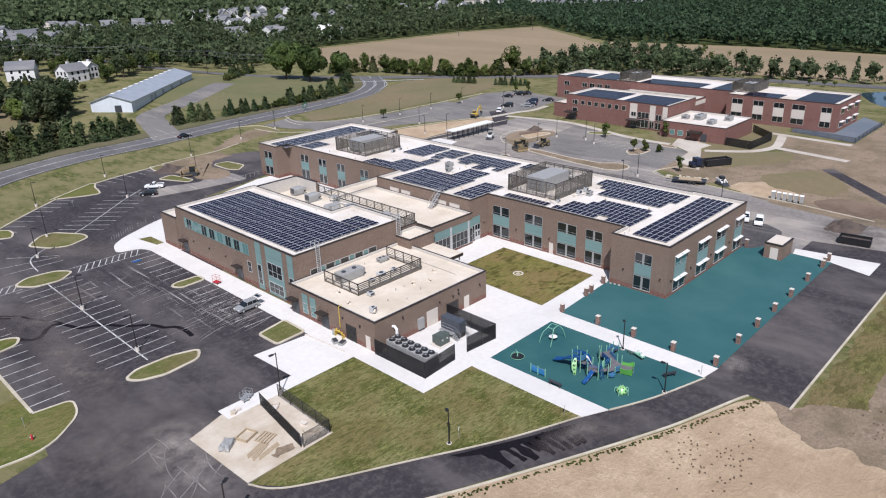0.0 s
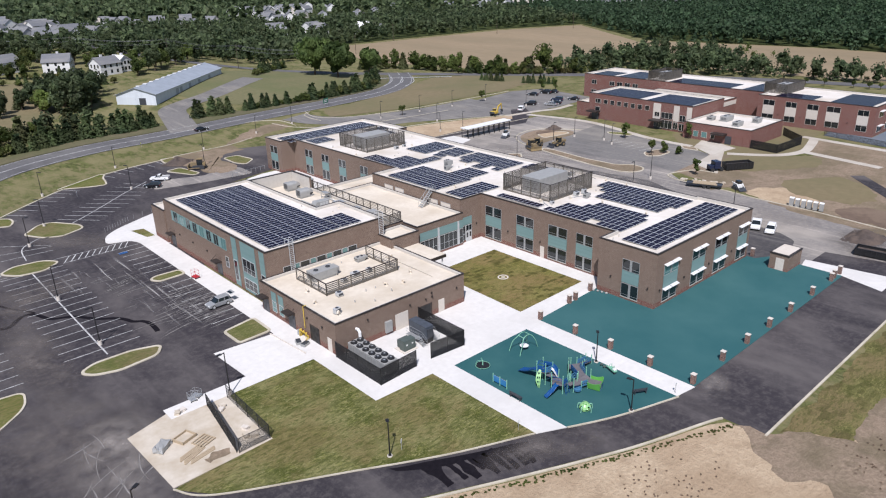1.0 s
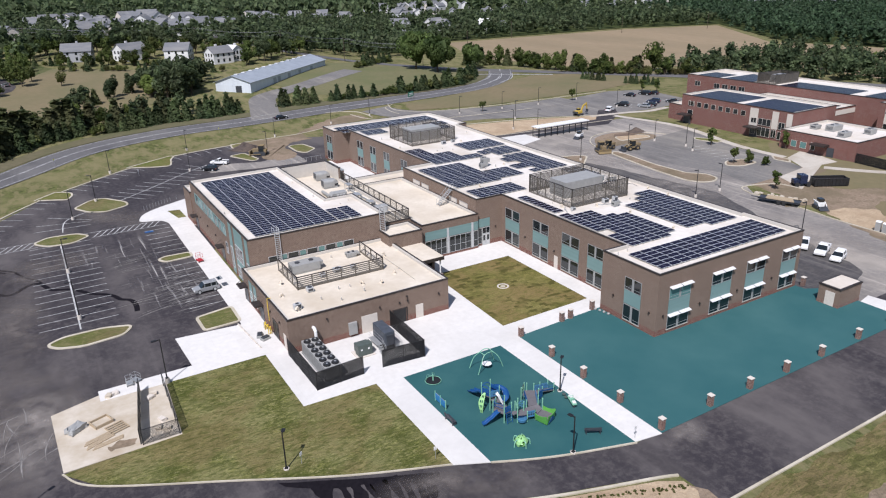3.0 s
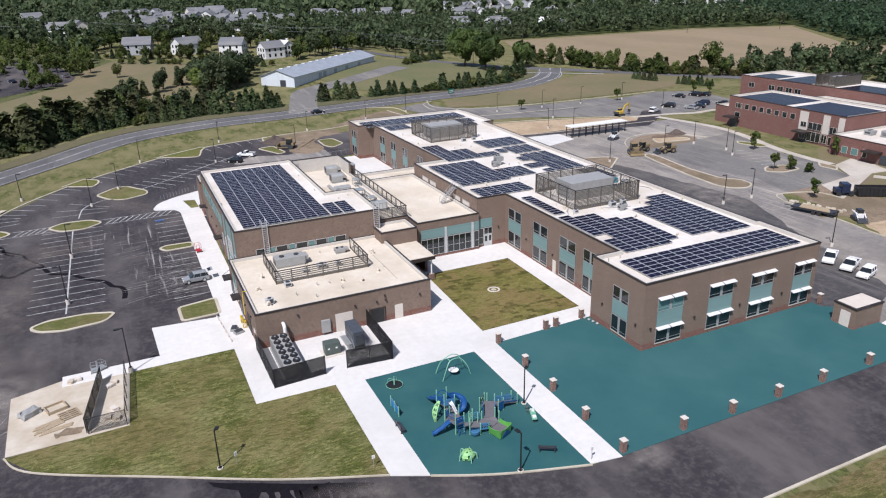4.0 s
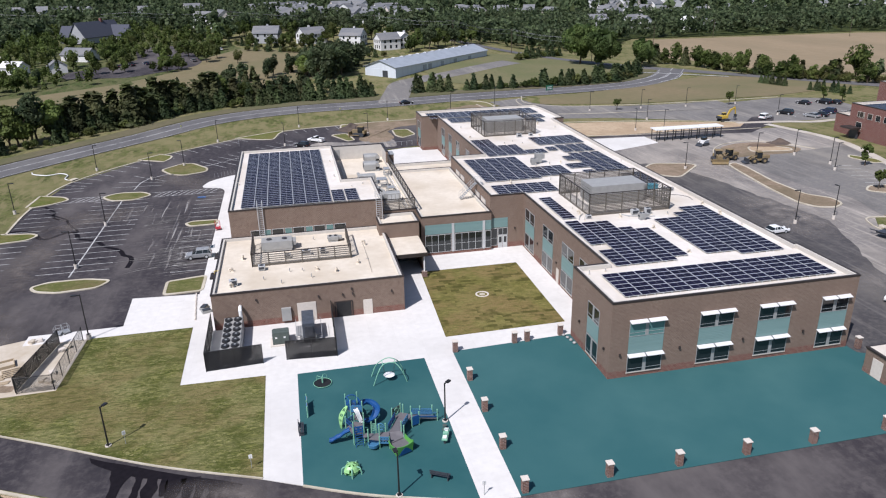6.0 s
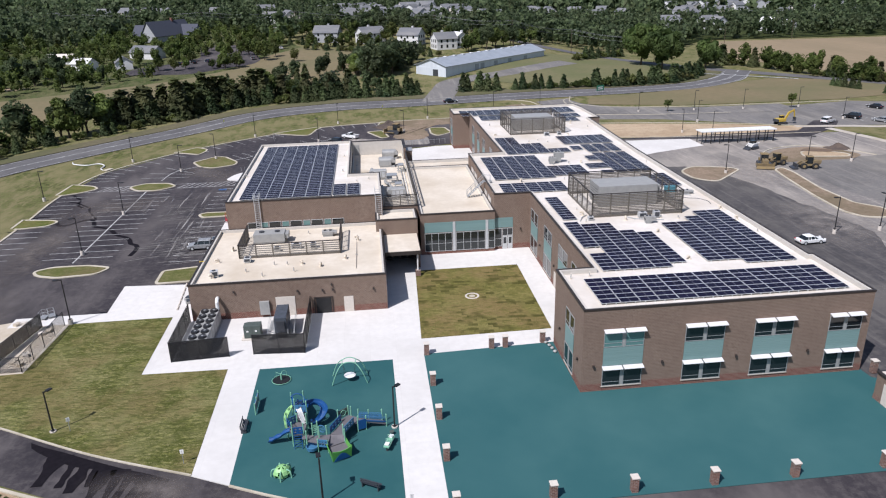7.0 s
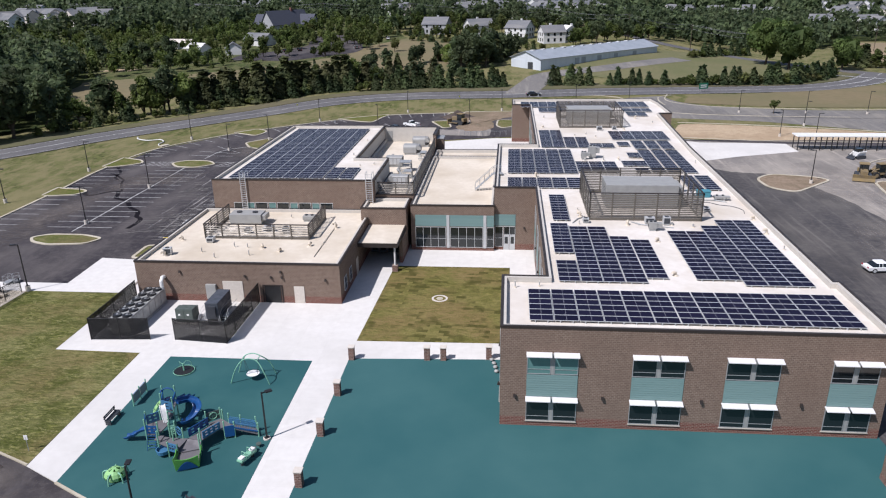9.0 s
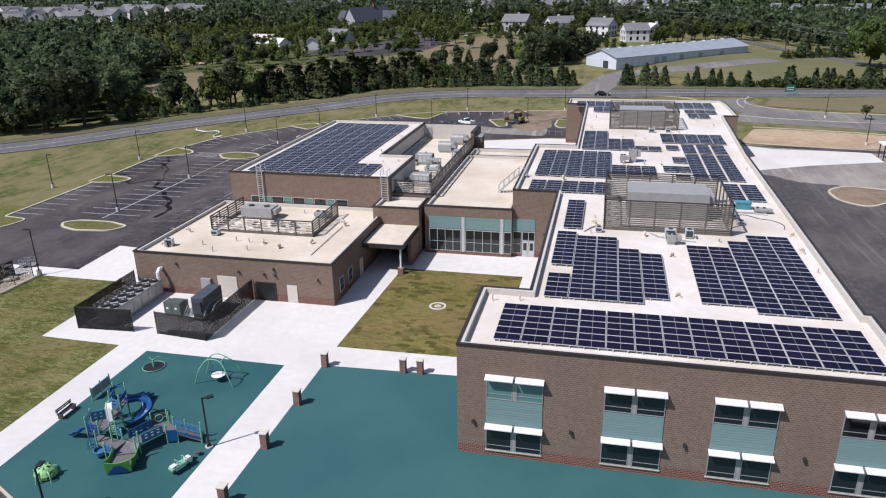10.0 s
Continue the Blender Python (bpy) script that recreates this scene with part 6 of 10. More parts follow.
# stone and glass bay at the south end of the front
for u0, u1 in ((69.3, 72.0), (62.6, 64.6), (58.3, 60.0)):
    panel("w", 112.0 + 1.5 * (u0 - 58) / 40, u0, u1, 3.2, 8.1, "stone", red_school)
for u0, u1, z0, z1 in ((69.6, 71.4, 0.8, 3.0), (69.6, 71.4, 4.0, 5.4), (64.8, 68.9, 0.6, 3.2), (64.8, 68.9, 3.7, 5.6), (62.8, 64.4, 0.8, 3.0), (60.3, 62.3, 3.4, 5.4), (60.3, 62.3, 0.6, 2.8)):
    window("w", 111.93 + 1.5 * (u0 - 58) / 40, u0, u1, z0, z1, 3 if u1 - u0 > 3 else 2, parent=red_school, frame_mat="stone")
for u0, u1 in ((53.0, 54.6), (50.2, 52.0)):
    window("w", 107.2, u0, u1, 0.9, 2.6, 1, parent=red_school, frame_mat="stone", glass="tealglass")
window("w", 107.2, 47.8, 49.0, 0.9, 2.9, 1, parent=red_school, frame_mat="stone")
part("door", cube(107.0, 107.22, 42.6, 44.4, 0.05, 2.4), "darkmetal", red_school)
part("door", cube(107.0, 107.22, 39.2, 41.4, 0.05, 2.6), "redbrick", red_school)
for u0, u1 in ((46.5, 50.2), (39.6, 43.0), (33.0, 36.4), (26.6, 30.6), (18.7, 21.8)):
    far_bay("w", 142, u0, u1, ((1.4, 3.2), (6.0, 7.7)), 2)
    panel("w", 141.97, u0, u1, 3.25, 5.95, "stone", red_school)
for u in (24.2, 38.0, 45.0):
    wall_lamp("w", 142, u, 3.4)
for k in range(3):
    far_bay("s", 17, 145 + k * 7.0, 148.6 + k * 7.0, ((1.0, 2.9), (5.4, 7.2)), 2)
    for z in (2.95, 7.25):
        part("awning", cube(144.9 + k * 7.0, 148.7 + k * 7.0, 16.1, 16.99, z, z + 0.12), "white", red_school, "flat pale sunshade")
for u0 in (101, 104.5, 108, 111.5, 120):
    far_bay("w", 147.5, u0, u0 + 2.4, ((5.2, 6.9), (1.2, 3.0)), 2)
part("band", cube(131.01, 147.4, 61.9, 61.99, 4.2, 5.6), "stone", red_school)
for y in (70.0, 94.5):
    part("entrance_canopy", cube(109.8, 112.6, y - 2, y + 2, 2.7, 3.1), "coping", red_school, "dark entrance canopy")
    part("door", cube(112.3, 112.75, y - 1.3, y + 1.3, 0.05, 2.5), "darkmetal", red_school)
part("entrance_canopy", cube(104.8, 107.3, 44, 48, 2.7, 3.1), "coping", red_school, "dark entrance canopy")


def far_array(x0, x1, y0, y1, z):
    a = thing("solar_array", "blue solar panels on the red school roof", "solar panels", ((x0 + x1) / 2, (y0 + y1) / 2, z), group="solar arrays on the red school")
    bm = bmesh.new()
    w, d = (x1 - x0) / 2, (y1 - y0) / 2
    nx, ny = round(2 * w / 2.04), round(2 * d / 1.07)
    for i in range(nx):
        for j in range(ny):
            box(bm, -w + i * 2.04, -w + i * 2.04 + 1.95, -d + j * 1.07, -d + j * 1.07 + 1.0, 0.18, 0.22)
    ob = part("solar_panel", bm, "solar", a)
    tagged(ob, kind="stuff")
    part("rail", cube(-w, w, -d, d, 0.0, 0.08), "aluminium", a)


for r in ((114, 129, 60, 76, 8.1), (114.5, 129, 79, 96, 8.1), (149, 166, 100, 112, 8.5), (149.5, 160, 114, 124, 8.5), (144, 163, 19, 31, 8.5), (144, 152, 36, 48, 8.5), (150, 166, 54, 62, 8.5), (150, 160, 66, 90, 8.5), (133, 146, 65, 78, 5.7)):
    far_array(*r)
screen(151, 163, 92, 99, 8.5, 11.6, "news", 0.16, "grey louvre screen on the red school roof")
screen(150, 163, 46.5, 54, 8.5, 11.6, "news", 0.16, "grey louvre screen on the red school roof")
for a in ((118, 50, 4.4, 4, 2.4, 1.6), (113, 44, 4.4, 3, 2, 1.4), (121, 42, 4.4, 2.4, 2, 1.5), (116, 54, 4.4, 2, 2, 1.2), (157, 95, 8.5, 6, 3, 2.6), (156, 50, 8.5, 6, 3, 2.6)):
    roof_unit(*a)


# ---- posts, piers, fences ----
def light_pole(h, base_h=0.75, arm=1.0):
    p = thing("light_pole", "black lamp post on a round concrete base", "lamp post", group="lamp posts")
    part("base", rod(bmesh.new(), (0, 0, -0.1), (0, 0, base_h), 0.3, 14), "stone", p, "round concrete base")
    part("base_plate", cube(-0.18, 0.18, -0.18, 0.18, base_h, base_h + 0.05), "black", p)
    part("pole", rod(bmesh.new(), (0, 0, base_h), (0, 0, h), 0.085, 8, 0.065), "black", p)
    part("arm", cube(0, arm * 0.4, -0.04, 0.04, h - 0.14, h - 0.04), "black", p)
    part("lamp_head", cube(arm * 0.35, arm, -0.19, 0.19, h - 0.16, h - 0.03, 0.04), "black", p)
    return p


tall, low = light_pole(6.2), light_pole(4.4, 0.12, 0.85)
tall.matrix_basis, low.matrix_basis = pose(-66.0, 71.2, 0.03, 0, 0, 0), pose(-18.9, -3.3, 0.1, 0, 0, 40)
for x, y, rz in ((-66.0, 50.2, 180), (-51.2, 139.4, -45), (-28.8, 153.6, -70), (-33.2, 129, 120), (-57.2, 114.2, 150), (-62.8, 102.7, 0), (-58.3, 24.4, 180), (-87.3, 61, 0), (-85.0, 83.4, 0), (-77, 115, -30),
                 (-1.7, 155.8, -90), (-10, 137, 200), (53.5, 39.6, 180), (54.6, 78.0, 160), (75.4, 82.2, 0), (85.2, 68.2, 0), (86, 82.6, 0), (61.5, 39.9, 90), (51.8, 13.6, 180), (63.6, 152.0, 0), (81, 151, 0), (96.3, 149.6, 0), (114.4, 149.6, 0),
                 (63.5, 119.9, 90), (73.9, 133.2, 0), (114.9, 128.3, 0), (88, 73, 0), (-76.0, 7.0, 30), (62.5, -22, 180), (20, 163, 0), (36, 167, 60), (70, 116, 0)):
    copy_thing(tall, pose(x, y, hgt(x, y), 0, 0, rz))
for x, y, rz in ((-25.1, -13.0, 100), (-51.2, 0.5, 60)):
    copy_thing(low, pose(x, y, 0.1, 0, 0, rz))

utility = thing("utility_pole", "tall weathered timber utility pole", "utility pole", (20, 352, hgt(20, 352)), 20, "utility poles along the far road")
part("pole", rod(bmesh.new(), (0, 0, -0.5), (0, 0, 12), 0.17, 8, 0.12), "bark", utility)
for z in (10.6, 11.4):
    part("crossarm", cube(-1.2, 1.2, -0.06, 0.06, z, z + 0.14), "bark", utility)
POLES = [(-320, 470), (-200, 440), (-120, 420), (-60, 395), (20, 352), (60, 330), (84, 300), (118, 276)]
for x, y in POLES + [(180, 330), (250, 380), (330, 350), (400, 330)]:
    if (x, y) != (20, 352):
        copy_thing(utility, pose(x, y, hgt(x, y), 0, 0, 30))
for (ax, ay), (bx, by) in zip(POLES, POLES[1:]):
    for side, up in ((-1.1, 11.5), (1.1, 11.5), (0, 9.6)):
        pts = []
        for k in range(9):
            t = k / 8
            pts.append((ax + (bx - ax) * t + side, ay + (by - ay) * t, hgt(ax, ay) * (1 - t) + hgt(bx, by) * t + up - 6.0 * t * (1 - t)))
        tagged(part("overhead_wire", tube(bmesh.new(), pts, 0.045, 5), "darkmetal", None), "thin sagging wire between utility poles", "wire", "overhead wires")

pier = thing("brick_pier", "square red brick pier with a pale stone cap", "pier", group="brick piers round the play court")
part("shaft", cube(-0.27, 0.27, -0.27, 0.27, 0, 1.35), "pierbrick", pier)
part("cap", cube(-0.33, 0.33, -0.33, 0.33, 1.35, 1.46, 0.025), "stone", pier)
PIERS = [(-14.7, 10.1), (-14.6, 3.6), (-14.6, -2.5), (-14.6, -8.8), (-14.5, -15.0), (-6.6, -14.8), (0.1, -14.9), (6.9, -14.9), (13.9, -14.9), (22.0, -14.8), (29.6, -14.8), (31.2, -14.6), (-7.25, 10.5), (-5.65, 10.55), (-1.2, 11.0), (31.2, -0.6), (33.6, -14.6)]
pier.matrix_basis = pose(*PIERS[0], 0.09)
for x, y in PIERS[1:]:
    copy_thing(pier, pose(x, y, 0.09))


def fence(pts, h, mesh, label, gap=2.6, z=0.08, rails=True):
    f = thing("fence", label, "fence", (*pts[0], z))
    o = Vector(pts[0])
    post = None
    for p, q in zip(pts, pts[1:]):
        a, b = Vector(p) - o, Vector(q) - o
        n = max(1, round((b - a).length / gap))
        for k in range(n + 1):
            c = a + (b - a) * k / n
            if post is None:
                post = part("post", rod(bmesh.new(), (0, 0, 0), (0, 0, h + 0.05), 0.05, 8), "black", f)
                post.location = (c.x, c.y, 0)
            else:
                shared("post", post.data, f, (c.x, c.y, 0))
        bm = bmesh.new()
        d = (b - a).normalized() * 0.012
        for s in (-1, 1):
            bm.faces.new([bm.verts.new(v) for v in ((a.x - s * d.y, a.y + s * d.x, 0.04), (b.x - s * d.y, b.y + s * d.x, 0.04), (b.x - s * d.y, b.y + s * d.x, h), (a.x - s * d.y, a.y + s * d.x, h))])
        part("mesh_panel", bm, mesh, f)
        if rails:
            part("top_rail", rod(bmesh.new(), (a.x, a.y, h), (b.x, b.y, h), 0.035, 6), "black", f)
    return f


fence([(-36.9, 12.9), (-43.2, 12.5), (-43.3, 22.6)], 2.5, "windscreen", "black mesh screen fence round the chiller")
fence([(-34.2, 13.0), (-28.4, 12.5), (-28.3, 22.6)], 2.5, "windscreen", "black mesh screen fence round the switchgear")
fence([(-61.6, 24.0), (-63.2, 13.0)], 1.9, "windscreen", "black mesh fence on the bin enclosure")
fence([(-58.9, 24.0), (-59.2, 12.7), (-63.0, 12.7)], 1.9, "chainlink", "open black fence on the bin enclosure")
fence([(106.8, 36.6), (106.0, 28.7), (120.4, 28.2), (128.6, 37)], 2.4, "windscreen", "dark screen fence beside the red school")
fence([(136, 28), (131.8, 8.3), (164, 8.5)], 1.5, "chainlink", "tall dark fence round the sports court", 4.0)
# post row along the front walk
for k in range(20):
    t = k / 19
    x, y = -49 + 13 * t + 30 * max(0, t - 0.5), 100.2 + 8.5 * t + 6 * max(0, t - 0.5)
    if k == 0:
        bollard = thing("bollard", "low pale metal post along the front walk", "post", (x, y, 0.1), group="posts along the front walk")
        part("post", rod(bmesh.new(), (0, 0, 0), (0, 0, 0.9), 0.03, 6), "galv", bollard)
        part("cap", rod(bmesh.new(), (0, 0, 0.9), (0, 0, 0.93), 0.04, 6, 0.02), "galv", bollard)
    else:
        copy_thing(bollard, pose(x, y, 0.1))
for k in range(6):
    stop = thing("wheel_stop", "low white precast wheel stop at the slab edge", "wheel stop", (-46.5 + 0.12 * k, 34.6 - 1.5 * k, 0.1), 95, "wheel stops by the slab")
    bm = bmesh.new()
    profile(bm, [(-0.1, 0.0), (-0.075, 0.16), (0.075, 0.16), (0.1, 0.0)], -0.6, 0.6)
    part("block", bm, "stone", stop)
    for u in (-0.42, 0.42):
        part("pin", rod(bmesh.new(), (u, 0, 0.15), (u, 0, 0.18), 0.03, 8), "darkmetal", stop)

# ---- service equipment ----
chiller = thing("chiller", "long grey air-cooled chiller with twelve black fans", "chiller", (-40.5, 17.9, 0.1))
chiller.scale = (0.86, 0.97, 0.86)
part("skid", cube(-1.4, 1.4, -4.4, 4.4, 0, 0.25), "galv", chiller)
part("frame", cube(-1.3, 1.3, -4.3, 4.3, 0.25, 2.2, 0.03), "unit", chiller)
for k in range(6):
    for s in (-1, 1):
        part("coil", cube(s * 1.31 - 0.02, s * 1.31 + 0.02, -4.1 + k * 1.42, -2.9 + k * 1.42, 0.5, 2.0), "galv", chiller)
        f = part("fan_ring", rod(bmesh.new(), (0.64 * s, -3.55 + k * 1.42, 2.2), (0.64 * s, -3.55 + k * 1.42, 2.42), 0.57, 18, 0.5), "black", chiller, "black fan cowl")
        part("hub", rod(bmesh.new(), (0.64 * s, -3.55 + k * 1.42, 2.42), (0.64 * s, -3.55 + k * 1.42, 2.47), 0.15, 10), "galv", f)
        bm = bmesh.new()
        for j in range(5):
            a = j * 2 * math.pi / 5
            rod(bm, (0.64 * s, -3.55 + k * 1.42, 2.44), (0.64 * s + 0.5 * math.cos(a), -3.55 + k * 1.42 + 0.5 * math.sin(a), 2.44), 0.03, 4)
        part("guard", bm, "darkmetal", f)
trafo = thing("transformer", "dark green pad-mounted transformer cabinet", "transformer", (-34.8, 17.6, 0.1))
part("pad", cube(-1.3, 1.3, -1.1, 1.1, 0, 0.12), "stone", trafo)
part("cabinet", cube(-1.0, 1.0, -0.8, 0.3, 0.12, 1.7, 0.04), "greybox", trafo)
part("tank", cube(-0.9, 0.9, 0.3, 0.95, 0.3, 1.45, 0.04), "greybox", trafo)
for s in (-0.5, 0.5):
    part("door", cube(s - 0.46, s + 0.46, -0.84, -0.78, 0.2, 1.6), "greybox", trafo)
for s in (-0.55, 0.45):
    part("warning_label", cube(s - 0.12, s + 0.12, -0.86, -0.835, 0.95, 1.15), "white", trafo)
gen = thing("generator", "slate blue generator on a raised frame with galvanised stairs", "generator", (-31.4, 18.3, 0.1))
gen.scale = (0.8, 0.9, 0.9)
part("fuel_tank", cube(-0.85, 0.85, -2.0, 2.0, 0, 0.85, 0.03), "black", gen)
part("enclosure", cube(-0.9, 0.9, -2.1, 2.1, 0.85, 3.0, 0.05), "slateblue", gen)
part("exhaust", cube(-0.6, 0.6, -2.35, -2.08, 1.2, 2.6), "darkmetal", gen)
for k in range(4):
    part("side_door", cube(-0.93, -0.89, -1.7 + k * 0.9, -0.9 + k * 0.9, 1.0, 2.7), "slateblue", gen)
for side in (-1, 1):
    part("platform", cube(side * 0.95 - (1.0 if side < 0 else 0), side * 0.95 + (1.0 if side > 0 else 0), -1.2, 1.8, 0.8, 0.88), "galv", gen)
    for s in (0.05, 0.95):
        x = side * (0.95 + s)
        part("rail", tube(bmesh.new(), [(x, 1.8, 1.9), (x, -1.2, 1.9), (x, -2.5, 1.0), (x, -2.5, 0)], 0.03, 6), "galv", gen)
        part("rail", tube(bmesh.new(), [(x, 1.8, 1.4), (x, -1.2, 1.4), (x, -2.5, 0.5)], 0.025, 6), "galv", gen)
    for k in range(4):
        part("tread", cube(min(side, side * 1.9), max(side, side * 1.9), -1.5 - k * 0.28, -1.25 - k * 0.28, 0.62 - k * 0.2, 0.66 - k * 0.2), "galv", gen)
shed = thing("storage_shed", "small brown brick storage shed with a white roof", "shed", (30.6, -6.6, 0.08))
part("wall", cube(-2.6, 2.6, -1.6, 1.6, 0, 2.8), "brick_plain", shed)
part("coping", cube(-2.7, 2.7, -1.7, 1.7, 2.8, 3.0, 0.02), "coping", shed)
part("roof", cube(-2.4, 2.4, -1.4, 1.4, 3.0, 3.03), "roof", shed, "white membrane roof")
part("door", cube(-2.64, -2.58, -0.9, 0.5, 0.05, 2.2), "stone", shed, "pale grey steel door")
part("plinth", cube(-2.63, 2.63, -1.63, 1.63, 0, 0.5), "pierbrick", shed)

manhole = thing("manhole", "round concrete manhole ring in the lawn", "manhole", (-7.36, 24.8, 0.1))
bm = bmesh.new()
ring = [[bm.verts.new((r * math.cos(a), 0.75 * 0 + r * math.sin(a), z)) for r, z in ((0.95, 0.0), (0.95, 0.07), (0.72, 0.07), (0.72, 0.0))] for a in np.linspace(0, 2 * math.pi, 25)[:-1]]
for a, b in zip(ring, ring[1:] + ring[:1]):
    for k in range(3):
        bm.faces.new((a[k], b[k], b[k + 1], a[k + 1]))
part("ring", bm, "stone", manhole)
part("lid", rod(bmesh.new(), (0, 0, 0), (0, 0, 0.05), 0.4, 16), "kerb", manhole)


# ---- playground ----
M["boardblue"] = glossy("bright_blue_board", (0.02, 0.16, 0.36), 0.4)
M["deckgrey"] = glossy("coated_deck", (0.13, 0.122, 0.13), 0.6)
M["leafgreen"] = glossy("pale_lime_plastic", (0.26, 0.50, 0.20), 0.4)
swing = thing("basket_swing", "mint green arched frame with a pale basket swing", "swing", (-23.2, 5.6, 0.1))
for y0, y1 in ((-0.7, -0.35), (1.3, 0.7)):
    part("arch", tube(bmesh.new(), curve_through([(-1.85, y0, 0), (-1.35, y0 * 0.8 + y1 * 0.2, 1.35), (-0.75, y1, 2.2), (0, y1, 2.45), (0.75, y1, 2.2), (1.35, y0 * 0.8 + y1 * 0.2, 1.35), (1.85, y0, 0)], 4), 0.05), "mint", swing)
part("crossbar", tube(bmesh.new(), [(-0.7, -0.35, 2.24), (-0.7, 0.7, 2.24)], 0.045), "mint", swing), part("crossbar", tube(bmesh.new(), [(0.7, -0.35, 2.24), (0.7, 0.7, 2.24)], 0.045), "mint", swing)
basket = part("basket", rod(bmesh.new(), (0, 0.2, 0.5), (0, 0.2, 0.62), 0.5, 20, 0.62), "white", swing, "round pale basket seat")
for sx, sy in ((-0.5, 0), (0.5, 0), (-0.4, 0.4), (0.4, 0.4)):
    part("rope", rod(bmesh.new(), (sx, 0.2 + sy - 0.2, 0.6), (math.copysign(0.7, sx), 0.2, 2.22), 0.014, 5), "darkmetal", swing)
spin = thing("spinner", "low round spinner with mint handrails", "carousel", (-30.45, 6.75, 0.1))
spin.scale = (0.86, 0.86, 0.95)
part("deck", rod(bmesh.new(), (0, 0, 0.02), (0, 0, 0.12), 1.05, 24), "black", spin)
part("rim", tube(bmesh.new(), [(1.15 * math.cos(a), 1.15 * math.sin(a), 0.12) for a in np.linspace(0, 2 * math.pi, 25)], 0.035), "mint", spin)
part("hub", rod(bmesh.new(), (0, 0, 0.1), (0, 0, 0.9), 0.1), "mint", spin)
for a in (0.9, 2.4):
    part("handle", tube(bmesh.new(), curve_through([(0.95 * math.cos(a), 0.95 * math.sin(a), 0.1), (0.9 * math.cos(a), 0.9 * math.sin(a), 0.75), (0.5 * math.cos(a + 0.4), 0.5 * math.sin(a + 0.4), 0.95), (0.1 * math.cos(a), 0.1 * math.sin(a), 0.8)], 4), 0.03), "mint", spin)
music = thing("activity_board", "blue play panel on three mint posts", "play board", (-32.3, 1.8, 0.1), 90)
for x in (-1.2, 0, 1.2):
    part("post", rod(bmesh.new(), (x, 0, 0), (x, 0, 1.3), 0.06, 8), "mint", music)
for x in (-0.6, 0.6):
    part("panel", cube(x - 0.5, x + 0.5, 0.0, 0.05, 0.25, 1.1, 0.015), "boardblue", music, "blue plastic panel")
    part("back_board", cube(x - 0.5, x + 0.5, -0.05, -0.005, 0.25, 1.1, 0.015), "unit", music, "grey back of the panel")


def bench(x, y, rz):
    b = thing("bench", "dark grey slatted metal bench", "bench", (x, y, 0.1), rz, "benches by the playground")
    for s in (-0.75, 0.75):
        part("leg", cube(s - 0.04, s + 0.04, -0.25, 0.25, 0, 0.44), "darkmetal", b)
        part("back_post", cube(s - 0.03, s + 0.03, 0.22, 0.28, 0.44, 0.9), "darkmetal", b)
    for k in range(4):
        part("seat_slat", cube(-0.9, 0.9, -0.25 + k * 0.13, -0.15 + k * 0.13, 0.44, 0.48), "darkmetal", b)
    for k in range(2):
        part("back_slat", cube(-0.9, 0.9, 0.24, 0.28, 0.6 + k * 0.17, 0.71 + k * 0.17), "darkmetal", b)


bench(-33.0, -1.6, 90), bench(-21.2, -11.6, 150)
turtle = thing("climbing_dome", "lime green climbing dome with holes", "climber", (-28.75, -8.95, 0.1), 20)
bm = bmesh.new()
rows = []
for z, r in ((0.12, 0.66), (0.4, 0.7), (0.66, 0.58), (0.86, 0.4)):
    rows.append([bm.verts.new((r * (1.15 if k % 4 in (0, 1) else 1.0) * math.cos(a), r * math.sin(a), z)) for k, a in enumerate(np.linspace(0, 2 * math.pi, 17)[:-1])])
for i, (a, b) in enumerate(zip(rows, rows[1:])):
    for k in range(16):
        if i < 2 and k % 4 == 1 + i:
            continue
        bm.faces.new((a[k], a[(k + 1) % 16], b[(k + 1) % 16], b[k]))
hub = [bm.verts.new((0.16 * math.cos(a), 0.16 * math.sin(a), 0.93)) for a in np.linspace(0, 2 * math.pi, 17)[:-1]]
for k in range(16):
    if k % 3:
        bm.faces.new((rows[-1][k], rows[-1][(k + 1) % 16], hub[(k + 1) % 16], hub[k]))
bm.faces.new(hub)
bmesh.ops.recalc_face_normals(bm, faces=bm.faces[:])
bmesh.ops.solidify(bm, geom=bm.faces[:], thickness=0.06)
part("shell", bm, "leafgreen", turtle)
part("skirt", rod(bmesh.new(), (0, 0, 0), (0, 0, 0.3), 0.5, 14, 0.56), "green", turtle, "deeper green lower ring")
for a in (0.5, 1.6, 2.9, 4.3, 5.4):
    part("arm", tube(bmesh.new(), curve_through([(0.5 * math.cos(a), 0.5 * math.sin(a), 0.72), (0.85 * math.cos(a), 0.85 * math.sin(a), 0.62), (0.95 * math.cos(a), 0.95 * math.sin(a), 0)], 4), 0.06, 8), "mint", turtle)
rocker = thing("spring_rider", "mint and white rocking toy on springs", "rocker", (-19.5, -6.2, 0.1), 70)
part("body", cube(-0.9, 0.9, -0.28, 0.28, 0.4, 0.62, 0.08), "mint", rocker)
for s in (-0.6, 0.6):
    part("spring", rod(bmesh.new(), (s, 0, 0), (s, 0, 0.42), 0.14, 10), "darkmetal", rocker)
    part("seat", cube(s - 0.22, s + 0.22, -0.2, 0.2, 0.62, 0.75, 0.04), "white", rocker)
    part("handle", tube(bmesh.new(), [(s * 0.5, -0.2, 0.62), (s * 0.5, -0.2, 1.0), (s * 0.5, 0.2, 1.0), (s * 0.5, 0.2, 0.62)], 0.03, 6), "mint", rocker)
